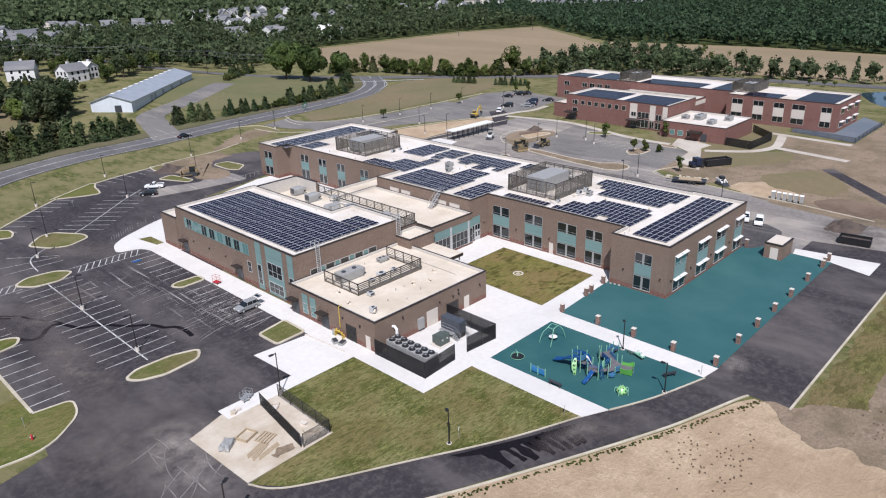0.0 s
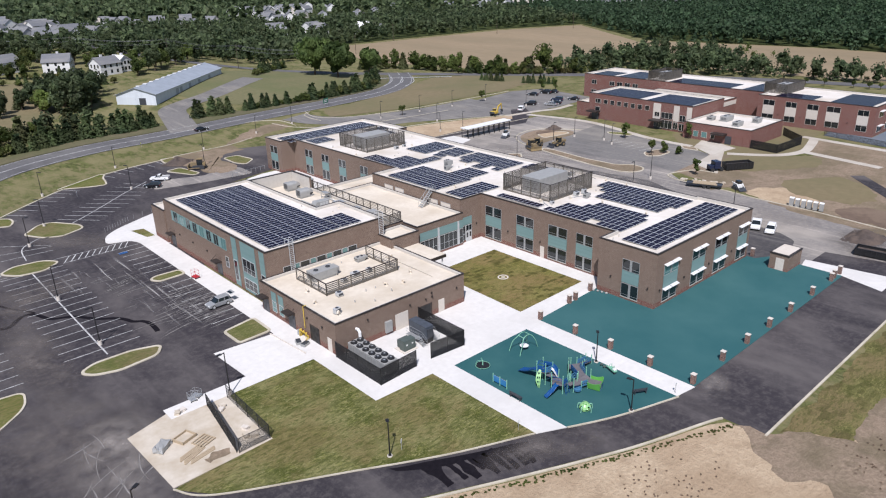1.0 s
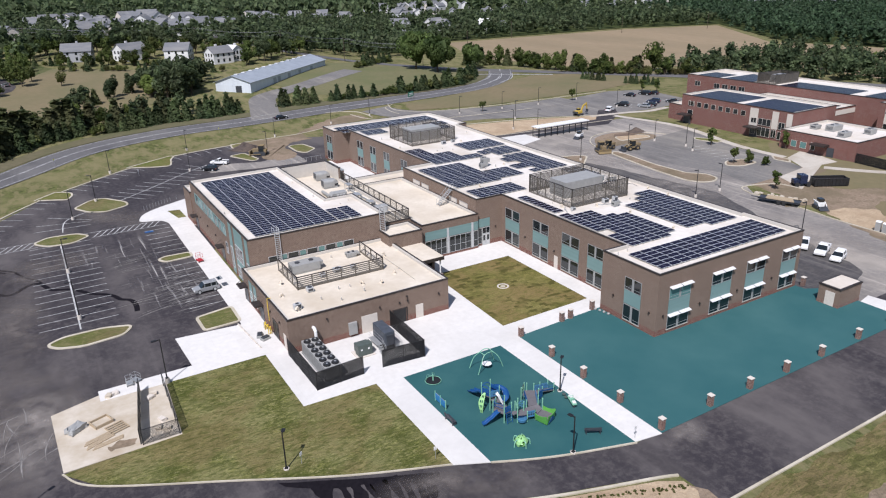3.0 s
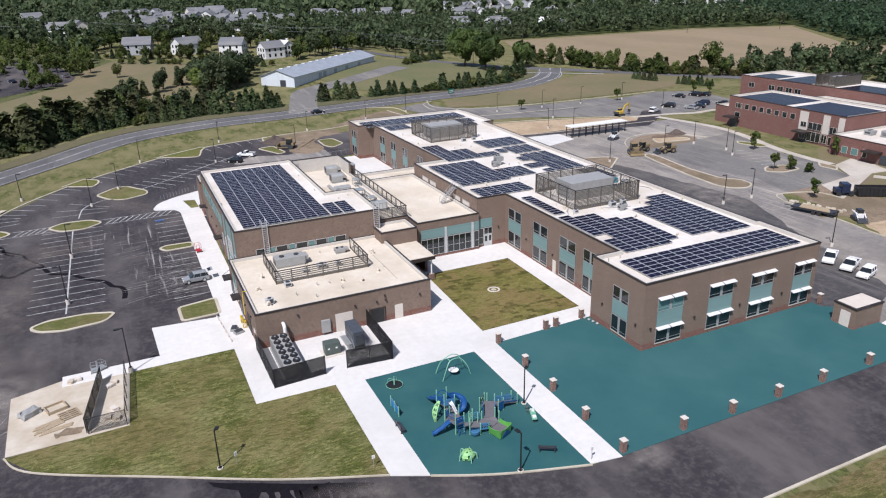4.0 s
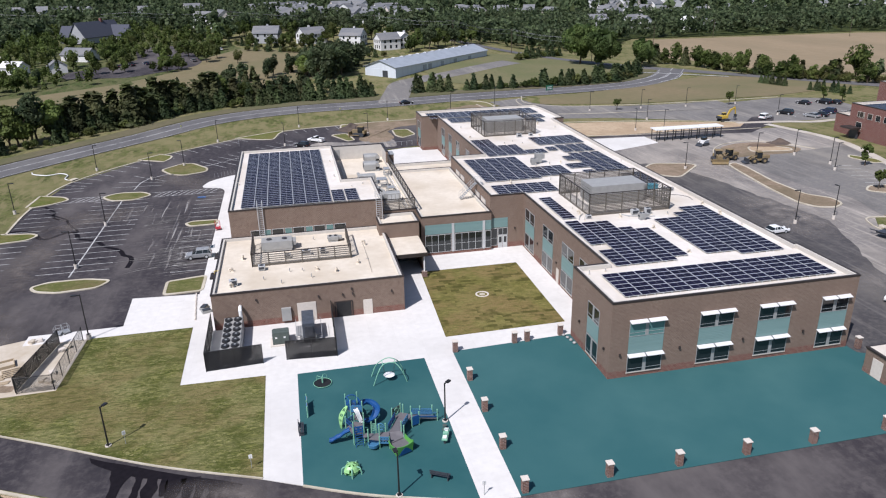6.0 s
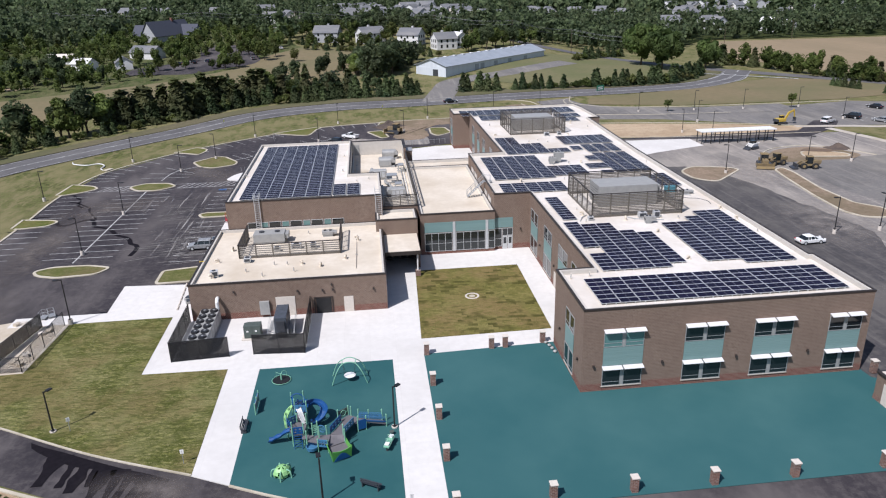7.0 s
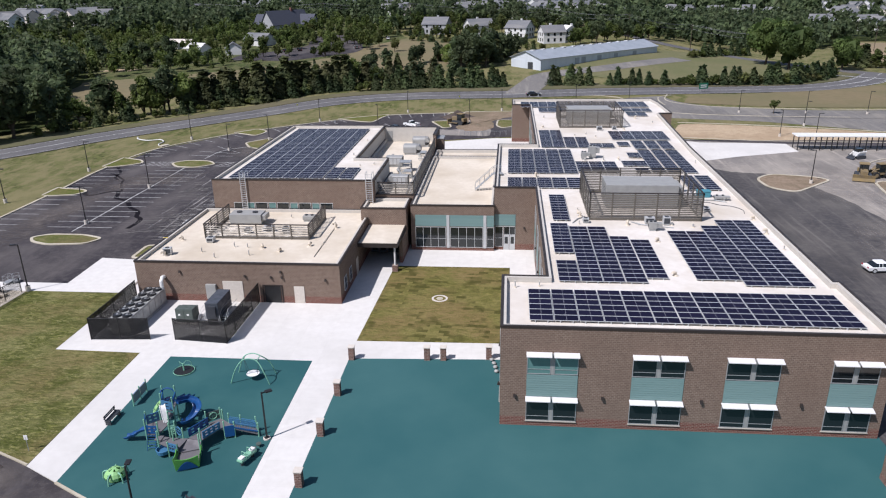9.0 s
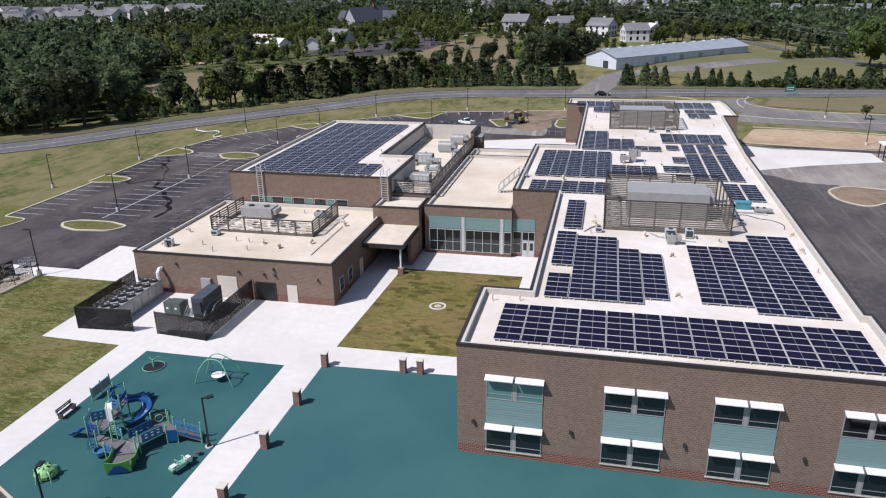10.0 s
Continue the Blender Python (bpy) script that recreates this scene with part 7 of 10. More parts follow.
for k, (x, y) in enumerate(((-19.2, -4.4), (-19.4, -5.0))):
    stool = thing("stepping_pod", "small grey stepping pod", "stepping pod", (x, y, 0.1), group="stepping pods")
    part("stem", rod(bmesh.new(), (0, 0, 0), (0, 0, 0.25), 0.06), "mint", stool)
    part("pad", rod(bmesh.new(), (0, 0, 0.25), (0, 0, 0.33), 0.22, 12), "greybox", stool)

play = thing("play_structure", "blue and green climbing structure with slides and ramps", "play structure", (-25.6, -3.6, 0.1))
PO = Vector((-25.6, -3.6))


def L(x, y, z):
    return (x - PO.x, y - PO.y, z)


def deck(pts, zs):
    """A coated deck; zs gives one height or one for each corner."""
    zs = zs if isinstance(zs, (list, tuple)) else [zs] * len(pts)
    bm = bmesh.new()
    top = [bm.verts.new(L(x, y, z)) for (x, y), z in zip(pts, zs)]
    low = [bm.verts.new(L(x, y, z - 0.09)) for (x, y), z in zip(pts, zs)]
    bm.faces.new(top), bm.faces.new(low[::-1])
    for k in range(len(pts)):
        bm.faces.new((top[k], low[k], low[(k + 1) % len(pts)], top[(k + 1) % len(pts)]))
    bmesh.ops.recalc_face_normals(bm, faces=bm.faces[:])
    part("deck", bm, "deckgrey", play, "grey coated deck")


def post(x, y, h, m="mint"):
    o = part("post", rod(bmesh.new(), L(x, y, 0), L(x, y, h), 0.062, 8), m, play)
    part("cap", rod(bmesh.new(), L(x, y, h), L(x, y, h + 0.06), 0.075, 8, 0.04), "mint", o)


def barrier(p, q, z0, z1, m, label="", holes=0, rise=0.0):
    """An upright plastic panel between two posts, pierced by a row of round holes where it has them."""
    a, b = Vector(L(*p, 0)), Vector(L(*q, 0))
    d = (b - a).normalized()
    s = Vector((-d.y, d.x, 0)) * 0.03
    bm = bmesh.new()
    cols, rows_ = max(1, holes * 2 + 1), 5 if holes else 1
    for i in range(cols):
        for j in range(rows_):
            if holes and i % 2 and j % 2:
                continue
            u0, u1, v0, v1 = i / cols, (i + 1) / cols, j / rows_, (j + 1) / rows_
            bm.faces.new([bm.verts.new(a + (b - a) * u + Vector((0, 0, z0 + rise * u + (z1 - z0) * v))) for u, v in ((u0, v0), (u1, v0), (u1, v1), (u0, v1))])
    bmesh.ops.remove_doubles(bm, verts=bm.verts[:], dist=0.001)
    bmesh.ops.recalc_face_normals(bm, faces=bm.faces[:])
    bmesh.ops.solidify(bm, geom=bm.faces[:], thickness=0.06)
    return part("panel", bm, m, play, label)


def bars(p, q, z0, z1, m="blue", rise=0.0, step=0.16):
    a, b = Vector(L(*p, 0)), Vector(L(*q, 0))
    n = max(3, int((b - a).length / step))
    bar = part("bar", rod(bmesh.new(), (0, 0, 0), (0, 0, z1 - z0), 0.018, 5), m, play)
    bar.location = (a.x, a.y, z0)
    for k in range(1, n + 1):
        c = a + (b - a) * k / n
        shared("bar", bar.data, play, (c.x, c.y, z0 + rise * k / n))
    for z in (z0, z1):
        part("guard_rail", rod(bmesh.new(), (a.x, a.y, z), (b.x, b.y, z + rise), 0.03, 6), m, play)


def chute(pts, w=0.5, m="blue", side=0.22, label="open blue plastic slide"):
    """A slide: a trough carried along a smooth line of points."""
    line = [Vector(L(*p)) for p in curve_through(pts, 6)]
    bm = bmesh.new()
    rings = []
    for i, c in enumerate(line):
        d = (line[min(i + 1, len(line) - 1)] - line[max(i - 1, 0)]).to_2d().normalized()
        s = Vector((-d.y, d.x, 0)) * w / 2
        rings.append([bm.verts.new(c + v) for v in (s * 1.15 + Vector((0, 0, side)), s + Vector((0, 0, side * 0.5)), s * 0.7, -s * 0.7, -s + Vector((0, 0, side * 0.5)), -s * 1.15 + Vector((0, 0, side)))])
    for a, b in zip(rings, rings[1:]):
        for k in range(5):
            bm.faces.new((a[k], a[k + 1], b[k + 1], b[k]))
    bmesh.ops.recalc_face_normals(bm, faces=bm.faces[:])
    bmesh.ops.solidify(bm, geom=bm.faces[:], thickness=0.045)
    return part("slide", bm, m, play, label)


def hoop(p, q, z, r, m, tube_r=0.04):
    """A round ring panel with spokes between two posts."""
    a, b = Vector(L(*p, 0)), Vector(L(*q, 0))
    d, c = (b - a).normalized(), (a + b) / 2 + Vector((0, 0, z))
    bm = tube(bmesh.new(), [c + r * (math.cos(t) * d + math.sin(t) * Vector((0, 0, 1))) for t in np.linspace(0, 2 * math.pi, 17)], tube_r, 6)
    for t in np.linspace(0, math.pi, 4)[:-1]:
        v = r * (math.cos(t) * d + math.sin(t) * Vector((0, 0, 1)))
        rod(bm, c - v, c + v, 0.02, 5)
    for e in (a, b):
        rod(bm, c + (e - (a + b) / 2).normalized() * r, e + Vector((0, 0, z)), 0.03, 5)
    part("wheel_panel", bm, m, play)


# tall tower: four posts, arched hoods, a leaf climber, twin slides and a curling slide
T1, T2, T3, T4 = (-28.5, -1.05), (-27.35, -1.1), (-28.1, -2.15), (-27.0, -2.4)
for p, h in ((T1, 3.2), (T2, 3.3), (T3, 3.15), (T4, 3.0)):
    post(*p, h)
deck([T3, T4, T2, T1], 1.75)
for a, b in ((T1, T2), (T1, T3)):
    va, vb = Vector(L(*a, 0)), Vector(L(*b, 0))
    bm = bmesh.new()
    arch = [va.lerp(vb, 0.5 - 0.5 * math.cos(t)) + Vector((0, 0, 2.55 + 0.5 * math.sin(t))) for t in np.linspace(0, math.pi, 11)]
    tube(bm, arch, 0.055, 6)
    part("arch", bm, "blue", play, "dark blue arched hood rail")
barrier(T1, T3, 1.8, 2.6, "blue", "", 2), barrier(T2, T4, 2.35, 2.75, "blue")
barrier(T3, T4, 1.8, 2.55, "lightblue", "", 1)
for k, dx in enumerate((-0.27, 0.27)):
    chute([(-28.0 + dx, -1.05, 1.72), (-27.95 + dx, -0.3, 1.5), (-27.85 + dx, 0.9, 0.72), (-27.85 + dx, 2.25, 0.22)], 0.46, "blue", 0.2, "one lane of a twin blue slide")
chute([(-27.15, -1.4, 1.75), (-26.6, -0.75, 1.62), (-25.95, -0.7, 1.42), (-25.5, -1.25, 1.1), (-25.7, -1.9, 0.75), (-26.2, -2.2, 0.45), (-26.9, -2.0, 0.22)], 0.62, "blue", 0.34, "curling open blue slide")
bm = bmesh.new()
leaf = []
for k in range(9):
    t = k / 8
    w = 0.12 + 0.2 * math.sin(math.pi * min(1, t * 1.05)) ** 0.8
    c = Vector(L(-28.42 - 0.75 * t + 0.28 * math.sin(math.pi * t) * -1, -1.55 - 0.5 * t, 2.15 * (1 - t) ** 0.85))
    s = Vector((0.55, -0.83, 0)) * w
    leaf.append([bm.verts.new(c + s * f) for f in (-1, -0.55, -0.1, 0.1, 0.55, 1)])
for k in range(8):
    for j in range(5):
        if j in (1, 3) and k % 2 and 0 < k < 8:
            continue
        bm.faces.new((leaf[k][j], leaf[k][j + 1], leaf[k + 1][j + 1], leaf[k + 1][j]))
bmesh.ops.recalc_face_normals(bm, faces=bm.faces[:])
bmesh.ops.solidify(bm, geom=bm.faces[:], thickness=0.07)
part("leaf_climber", bm, "leafgreen", play, "pale green leaf-shaped climber with holes")
# middle deck with the wavy slide, the pale chute and rung ladders
A, B, C, W, N = (-28.15, -5.0), (-27.15, -4.95), (-26.85, -5.7), (-28.75, -3.7), (-27.0, -3.4)
for p, h in ((A, 2.55), (B, 2.3), (C, 2.0), (W, 2.4), (N, 2.3), ((-27.9, -3.0), 2.1)):
    post(*p, h)
deck([W, A, B, N, (-27.9, -2.9)], 1.2)
deck([(-27.9, -2.9), N, T4, T3], 1.48)
chute([(-28.45, -4.4, 1.2), (-28.95, -4.4, 1.0), (-29.35, -4.36, 0.66), (-29.75, -4.32, 0.5), (-30.1, -4.28, 0.26), (-30.45, -4.25, 0.2)], 0.55, "blue", 0.24, "wavy blue plastic slide")
chute([(-27.7, -2.75, 2.45), (-27.55, -3.0, 2.2), (-27.35, -3.25, 1.6), (-27.2, -3.4, 1.25)], 0.42, "white", 0.1, "pale grey curved play roof")
barrier(W, (-28.0, -3.0), 1.25, 2.05, "lightblue", "", 2), barrier(A, B, 1.25, 1.95, "blue", "", 2), bars(W, A, 1.85, 2.25, "blue")
for k in range(5):
    part("rung", rod(bmesh.new(), L(-28.0, -5.1 - 0.07 * k, 1.1 - 0.22 * k), L(-27.3, -5.06 - 0.07 * k, 1.1 - 0.22 * k), 0.028, 6), "blue", play)
for x in (-28.0, -27.3):
    part("ladder_rail", tube(bmesh.new(), [L(x, -5.05, 1.7), L(x, -5.15, 1.2), L(x, -5.5, 0)], 0.03, 6), "blue", play)
for k, (x, y, z) in enumerate(((-27.0, -5.2, 1.05), (-26.55, -5.25, 0.98))):
    part("step", prism(bmesh.new(), [L(x - 0.28, y - 0.3, 0)[:2], L(x + 0.28, y - 0.3, 0)[:2], L(x + 0.28, y + 0.3, 0)[:2], L(x - 0.28, y + 0.3, 0)[:2]], z - 0.06, z), "deckgrey", play)
# low deck with the wheel panel and the round tray
D, E, G, H = (-25.85, -6.15), (-24.95, -6.4), (-25.95, -4.5), (-25.1, -5.0)
for p, h in ((D, 1.35), (E, 1.35), (G, 2.15), (H, 1.9), ((-25.75, -5.35), 2.1), ((-26.4, -4.6), 2.0)):
    post(*p, h)
deck([C, D, E, (-24.75, -5.0), H, (-26.1, -5.0)], 0.95)
barrier(D, E, 0.55, 1.3, "lightblue", "sky blue panel with square holes", 3)
hoop(G, H, 1.45, 0.36, "lightblue"), hoop((-26.4, -4.6), G, 1.4, 0.2, "mint", 0.03)
bars((-26.4, -4.6), G, 1.0, 1.75, "mint")
bm = bmesh.new()
for r0, z0, r1, z1 in ((0.0, 0.3, 0.5, 0.26), (0.5, 0.26, 0.56, 0.6), (0.56, 0.6, 0.5, 0.62), (0.5, 0.62, 0.44, 0.36), (0.44, 0.36, 0.0, 0.38)):
    for k in range(16):
        t0, t1 = 2 * math.pi * k / 16, 2 * math.pi * (k + 1) / 16
        ring4 = [(r0 * math.cos(t0), r0 * math.sin(t0), z0), (r0 * math.cos(t1), r0 * math.sin(t1), z0), (r1 * math.cos(t1), r1 * math.sin(t1), z1), (r1 * math.cos(t0), r1 * math.sin(t0), z1)]
        bm.faces.new([bm.verts.new(Vector(L(-26.4, -5.95, 0)) + Vector(v)) for v in ring4])
bmesh.ops.remove_doubles(bm, verts=bm.verts[:], dist=0.001)
bmesh.ops.dissolve_degenerate(bm, edges=bm.edges[:], dist=0.001)
bmesh.ops.recalc_face_normals(bm, faces=bm.faces[:])
part("tray", bm, "lightblue", play, "round sky blue play tray")
# green boat deck
F, R, Q = (-24.5, -7.95), (-22.9, -7.25), (-23.45, -5.75)
deck([E, F, R, Q], 0.5)
deck([H, E, Q, (-23.6, -5.15)], [0.95, 0.6, 0.6, 0.9])
for p, h in ((E, 1.35), ((-23.6, -5.15), 2.0), (Q, 1.9)):
    post(*p, h)


def flare(p, q, z0, za, zb, m, out=0.14, label=""):
    """A boat side: a panel that leans outwards, its top edge rising from za to zb."""
    a, b = Vector(L(*p, 0)), Vector(L(*q, 0))
    d = (b - a).normalized()
    s = Vector((d.y, -d.x, 0)) * out
    bm = bmesh.new()
    n = 6
    low = [bm.verts.new(a.lerp(b, k / n) + Vector((0, 0, z0))) for k in range(n + 1)]
    top = [bm.verts.new(a.lerp(b, k / n) + s + Vector((0, 0, za + (zb - za) * (k / n) - 0.18 * math.sin(math.pi * k / n)))) for k in range(n + 1)]
    for k in range(n):
        bm.faces.new((low[k], low[k + 1], top[k + 1], top[k]))
    bmesh.ops.recalc_face_normals(bm, faces=bm.faces[:])
    bmesh.ops.solidify(bm, geom=bm.faces[:], thickness=0.06)
    return part("boat_side", bm, m, play, label)


flare(E, F, 0.1, 0.95, 1.2, "green", label="lime green boat side"), flare(F, R, 0.1, 1.2, 1.2, "green", label="lime green boat side"), flare(R, Q, 0.1, 1.2, 0.95, "green", label="lime green boat side")
fa, fb = Vector(L(*F, 0)), Vector(L(*R, 0))
fd = (fb - fa).normalized()
fs = Vector((fd.y, -fd.x, 0))
bm = bmesh.new()
arc_low = [fa.lerp(fb, 0.06 + 0.88 * k / 8) + fs * 0.09 + Vector((0, 0, 0.12)) for k in range(9)]
arc_top = [fa.lerp(fb, 0.06 + 0.88 * k / 8) + fs * (0.09 + 0.1 * math.sin(math.pi * k / 8)) + Vector((0, 0, 0.13 + 0.72 * math.sin(math.pi * k / 8))) for k in range(9)]
lo_v, hi_v = [bm.verts.new(v) for v in arc_low], [bm.verts.new(v) for v in arc_top]
for k in range(8):
    bm.faces.new((lo_v[k], lo_v[k + 1], hi_v[k + 1], hi_v[k]))
bmesh.ops.recalc_face_normals(bm, faces=bm.faces[:])
bmesh.ops.solidify(bm, geom=bm.faces[:], thickness=0.03)
part("bow_panel", bm, "blue", play, "blue arched panel on the boat's bow")
# ramp to the fork and on to the entry
K1, K2, K3, K4, K5 = (-24.15, -2.7), (-23.2, -2.0), (-22.25, -2.6), (-22.3, -3.55), (-21.55, -3.3)
for p, h in ((K1, 1.95), (K2, 1.9), ((-22.95, -2.15), 1.85), (K3, 1.8), (K4, 1.65), (K5, 1.5)):
    post(*p, h)
deck([(-24.75, -4.9), (-23.6, -5.15), (-22.7, -3.4), (-23.75, -2.95)], 0.9)
deck([(-23.95, -2.75), (-22.6, -3.5), K5, K3, K2], 0.885)
barrier((-24.75, -4.7), (-23.85, -2.95), 0.9, 1.6, "blue", "", 3), barrier((-23.5, -4.9), (-22.65, -3.45), 0.9, 1.55, "lightblue", "", 3)
barrier(K1, K2, 0.95, 1.75, "greybox", "grey-green panel with a round window"), hoop(K1, K2, 1.35, 0.3, "mint", 0.05)
barrier(K4, K5, 0.2, 1.2, "blue", "solid blue square panel")
for p, h in (((-20.05, -2.4), 1.45), ((-19.65, -3.05), 1.3), ((-21.3, -2.5), 1.6)):
    post(*p, h)
deck([K3, K5, (-19.65, -3.1), (-20.0, -2.35)], [0.85, 0.85, 0.3, 0.3])
barrier(K5, (-19.65, -3.05), 0.95, 1.02, "blue", "", 0, -0.45), barrier(K3, (-20.05, -2.4), 0.9, 1.4, "lightblue", "", 4, -0.45)
bars(K5, (-19.65, -3.05), 0.88, 1.42, "lightblue", -0.45), bars(K3, (-20.05, -2.4), 0.88, 1.5, "lightblue", -0.45)


def small_sign(x, y, rz, mat="white"):
    s = thing("sign_post", "small pale sign on a thin post", "sign", (x, y, hgt(x, y) + 0.08), rz, "small signs")
    s.scale = (0.8, 0.8, 0.75)
    part("post", rod(bmesh.new(), (0, 0, 0), (0, 0, 1.9), 0.035, 6), "galv", s)
    part("plate", cube(-0.2, 0.2, -0.02, 0.02, 1.45, 2.0), mat, s)


for x, y, rz in ((-18.0, -14.6, 0), (-37.6, -6.2, 0), (-49.6, 0.4, 30), (-84, 42, 60), (-45.2, 132, 40)):
    small_sign(x, y, rz)
M["signyellow"] = glossy("sign_yellow", (0.72, 0.75, 0.05), 0.5)
for x, y in ((-63, 158.5), (-15, 171)):
    small_sign(x, y, 45, "signyellow")
guide = thing("road_sign", "green road sign with pale bars on two posts", "sign", (62, 185, hgt(62, 185)), 25)
M["signgreen"] = glossy("sign_green", (0.01, 0.16, 0.09), 0.5)
for x in (-1.1, 1.1):
    part("post", rod(bmesh.new(), (x, 0.05, 0), (x, 0.05, 2.6), 0.05, 6), "galv", guide)
plate = part("plate", cube(-1.7, 1.7, -0.03, 0.03, 1.1, 2.9, 0.01), "signgreen", guide)
for z in (1.5, 2.1):
    part("bar", cube(-1.2, 1.2, -0.045, -0.031, z, z + 0.3), "white", plate)
bin_box = thing("tool_chest", "teal plastic tool chest on the roof", "tool chest", (25.4, 39.6, 8.56))
M["chest"] = glossy("teal_chest", (0.06, 0.24, 0.30), 0.5)
part("body", cube(-0.8, 0.8, -0.5, 0.5, 0, 0.7, 0.05), "chest", bin_box)
part("lid", cube(-0.84, 0.84, -0.54, 0.54, 0.7, 0.85, 0.04), "chest", bin_box)
hose = thing("cable_coil", "loose grey cable lying on the roof", "cable", (24.0, 36.4, 8.58))
part("cable", tube(bmesh.new(), curve_through([(0, 0, 0.04), (1.2, 0.5, 0.04), (2.4, -0.6, 0.04), (3.8, -1.2, 0.04), (4.6, -2.6, 0.04), (4.4, -4.0, 0.04)], 5), 0.04, 6), "darkmetal", hose)
hyd = thing("fire_hydrant", "small red fire hydrant in the grass", "hydrant", (-84.2, 38.6, 0.1))
part("barrel", rod(bmesh.new(), (0, 0, 0), (0, 0, 0.6), 0.13, 10), "red", hyd)
part("bonnet", rod(bmesh.new(), (0, 0, 0.6), (0, 0, 0.78), 0.15, 10, 0.05), "red", hyd)
part("outlet", rod(bmesh.new(), (-0.22, 0, 0.45), (0.22, 0, 0.45), 0.06, 8), "stone", hyd)


# ---- vehicles ----
def paint(name, colour):
    if name not in M:
        M[name] = glossy(name, colour, 0.22, 0.0, 0.05)
    return name


def car(x, y, rz, colour, kind="sedan", label="", group="parked cars"):
    """Length along local y, front at +y."""
    lw = {"sedan": (4.7, 1.82, 1.45), "suv": (4.8, 1.92, 1.75), "pickup": (5.8, 2.0, 1.9)}[kind]
    Ln, Wd, Ht = lw
    c = thing("car" if kind != "pickup" else "pickup_truck", label, "car" if kind != "pickup" else "truck", (x, y, hgt(x, y) + 0.05), rz, group)
    h, w = Ln / 2, Wd / 2
    belt = Ht * 0.6
    if kind == "pickup":
        side = [(-h, 0.5), (-h, 1.05), (-0.4, 1.08), (h * 0.45, 1.12), (h - 0.1, 1.02), (h, 0.8), (h - 0.05, 0.42), (-h + 0.1, 0.4)]
    else:
        side = [(-h, 0.5), (-h + 0.03, belt - 0.05), (-h + 0.6, belt), (h * 0.38, belt), (h - 0.25, belt - 0.2), (h, 0.62), (h - 0.05, 0.32), (-h + 0.15, 0.3)]
    bm = bmesh.new()
    profile(bm, side, -w, w)
    bmesh.ops.bevel(bm, geom=[e for e in bm.edges], offset=0.07, segments=2, affect="EDGES", profile=0.6)
    part("body", bm, colour, c)
    lo = {"sedan": (-h + 0.65, h * 0.42), "suv": (-h + 0.1, h * 0.45), "pickup": (-0.5, h * 0.48)}[kind]
    hi = {"sedan": (-h + 1.35, h * 0.05), "suv": (-h + 0.45, h * 0.08), "pickup": (-0.35, h * 0.1)}[kind]

    def cabin(z0, z1, inset0, inset1, name, mat, grow=0.0):
        b = bmesh.new()
        f0, f1 = (z0 - belt) / (Ht - belt), (z1 - belt) / (Ht - belt)
        ring = []
        for z, f, ins in ((z0, f0, inset0), (z1, f1, inset1)):
            ya, yb = lo[0] + (hi[0] - lo[0]) * f - grow, lo[1] + (hi[1] - lo[1]) * f + grow
            ring.append([b.verts.new(p) for p in ((-w + ins, ya, z), (w - ins, ya, z), (w - ins, yb, z), (-w + ins, yb, z))])
        for k in range(4):
            b.faces.new((ring[0][k], ring[0][(k + 1) % 4], ring[1][(k + 1) % 4], ring[1][k]))
        b.faces.new(ring[1]), b.faces.new(ring[0][::-1])
        return part(name, b, mat, c)
    cabin(belt - 0.03, Ht - 0.1, 0.06, 0.22, "cabin_glass", "glass")
    cabin(Ht - 0.11, Ht, 0.2, 0.3, "roof", colour, 0.04)
    for yy in (hi[0] + 0.1, (hi[0] + hi[1]) / 2, hi[1]):
        b = bmesh.new()
        for s in (-1, 1):
            rod(b, (s * (w - 0.05), yy + (0.25 if yy == hi[1] else 0), belt), (s * (w - 0.22), yy, Ht - 0.06), 0.04, 5)
        part("pillar", b, colour, c)
    if kind == "pickup":
        part("bed", cube(-w + 0.12, w - 0.12, -h + 0.15, -0.6, 1.0, 1.1), "black", c)
        for s in (-1, 1):
            part("bed_side", cube(s * (w - 0.06) - 0.06, s * (w - 0.06) + 0.06, -h + 0.05, -0.5, 1.0, 1.32), colour, c)
        part("tailgate", cube(-w + 0.05, w - 0.05, -h, -h + 0.08, 0.9, 1.32), colour, c)
    r = 0.34 if kind == "sedan" else 0.39
    for sx in (-1, 1):
        for sy in (-0.6, 0.6):
            wheel = part("wheel", rod(bmesh.new(), (sx * (w - 0.2), sy * h, r - 0.02), (sx * (w + 0.02), sy * h, r - 0.02), r, 16), "rubber", c)
            part("rim", rod(bmesh.new(), (sx * (w + 0.02), sy * h, r - 0.02), (sx * (w + 0.03), sy * h, r - 0.02), r * 0.62, 12), "aluminium", wheel)
        part("headlight", cube(sx * w * 0.72 - 0.2, sx * w * 0.72 + 0.2, h - 0.12, h + 0.01, 0.66, 0.8), "white", c)
        part("tail_light", cube(sx * w * 0.8 - 0.15, sx * w * 0.8 + 0.15, -h - 0.01, -h + 0.06, 0.72, 0.9), "red", c)
    return c


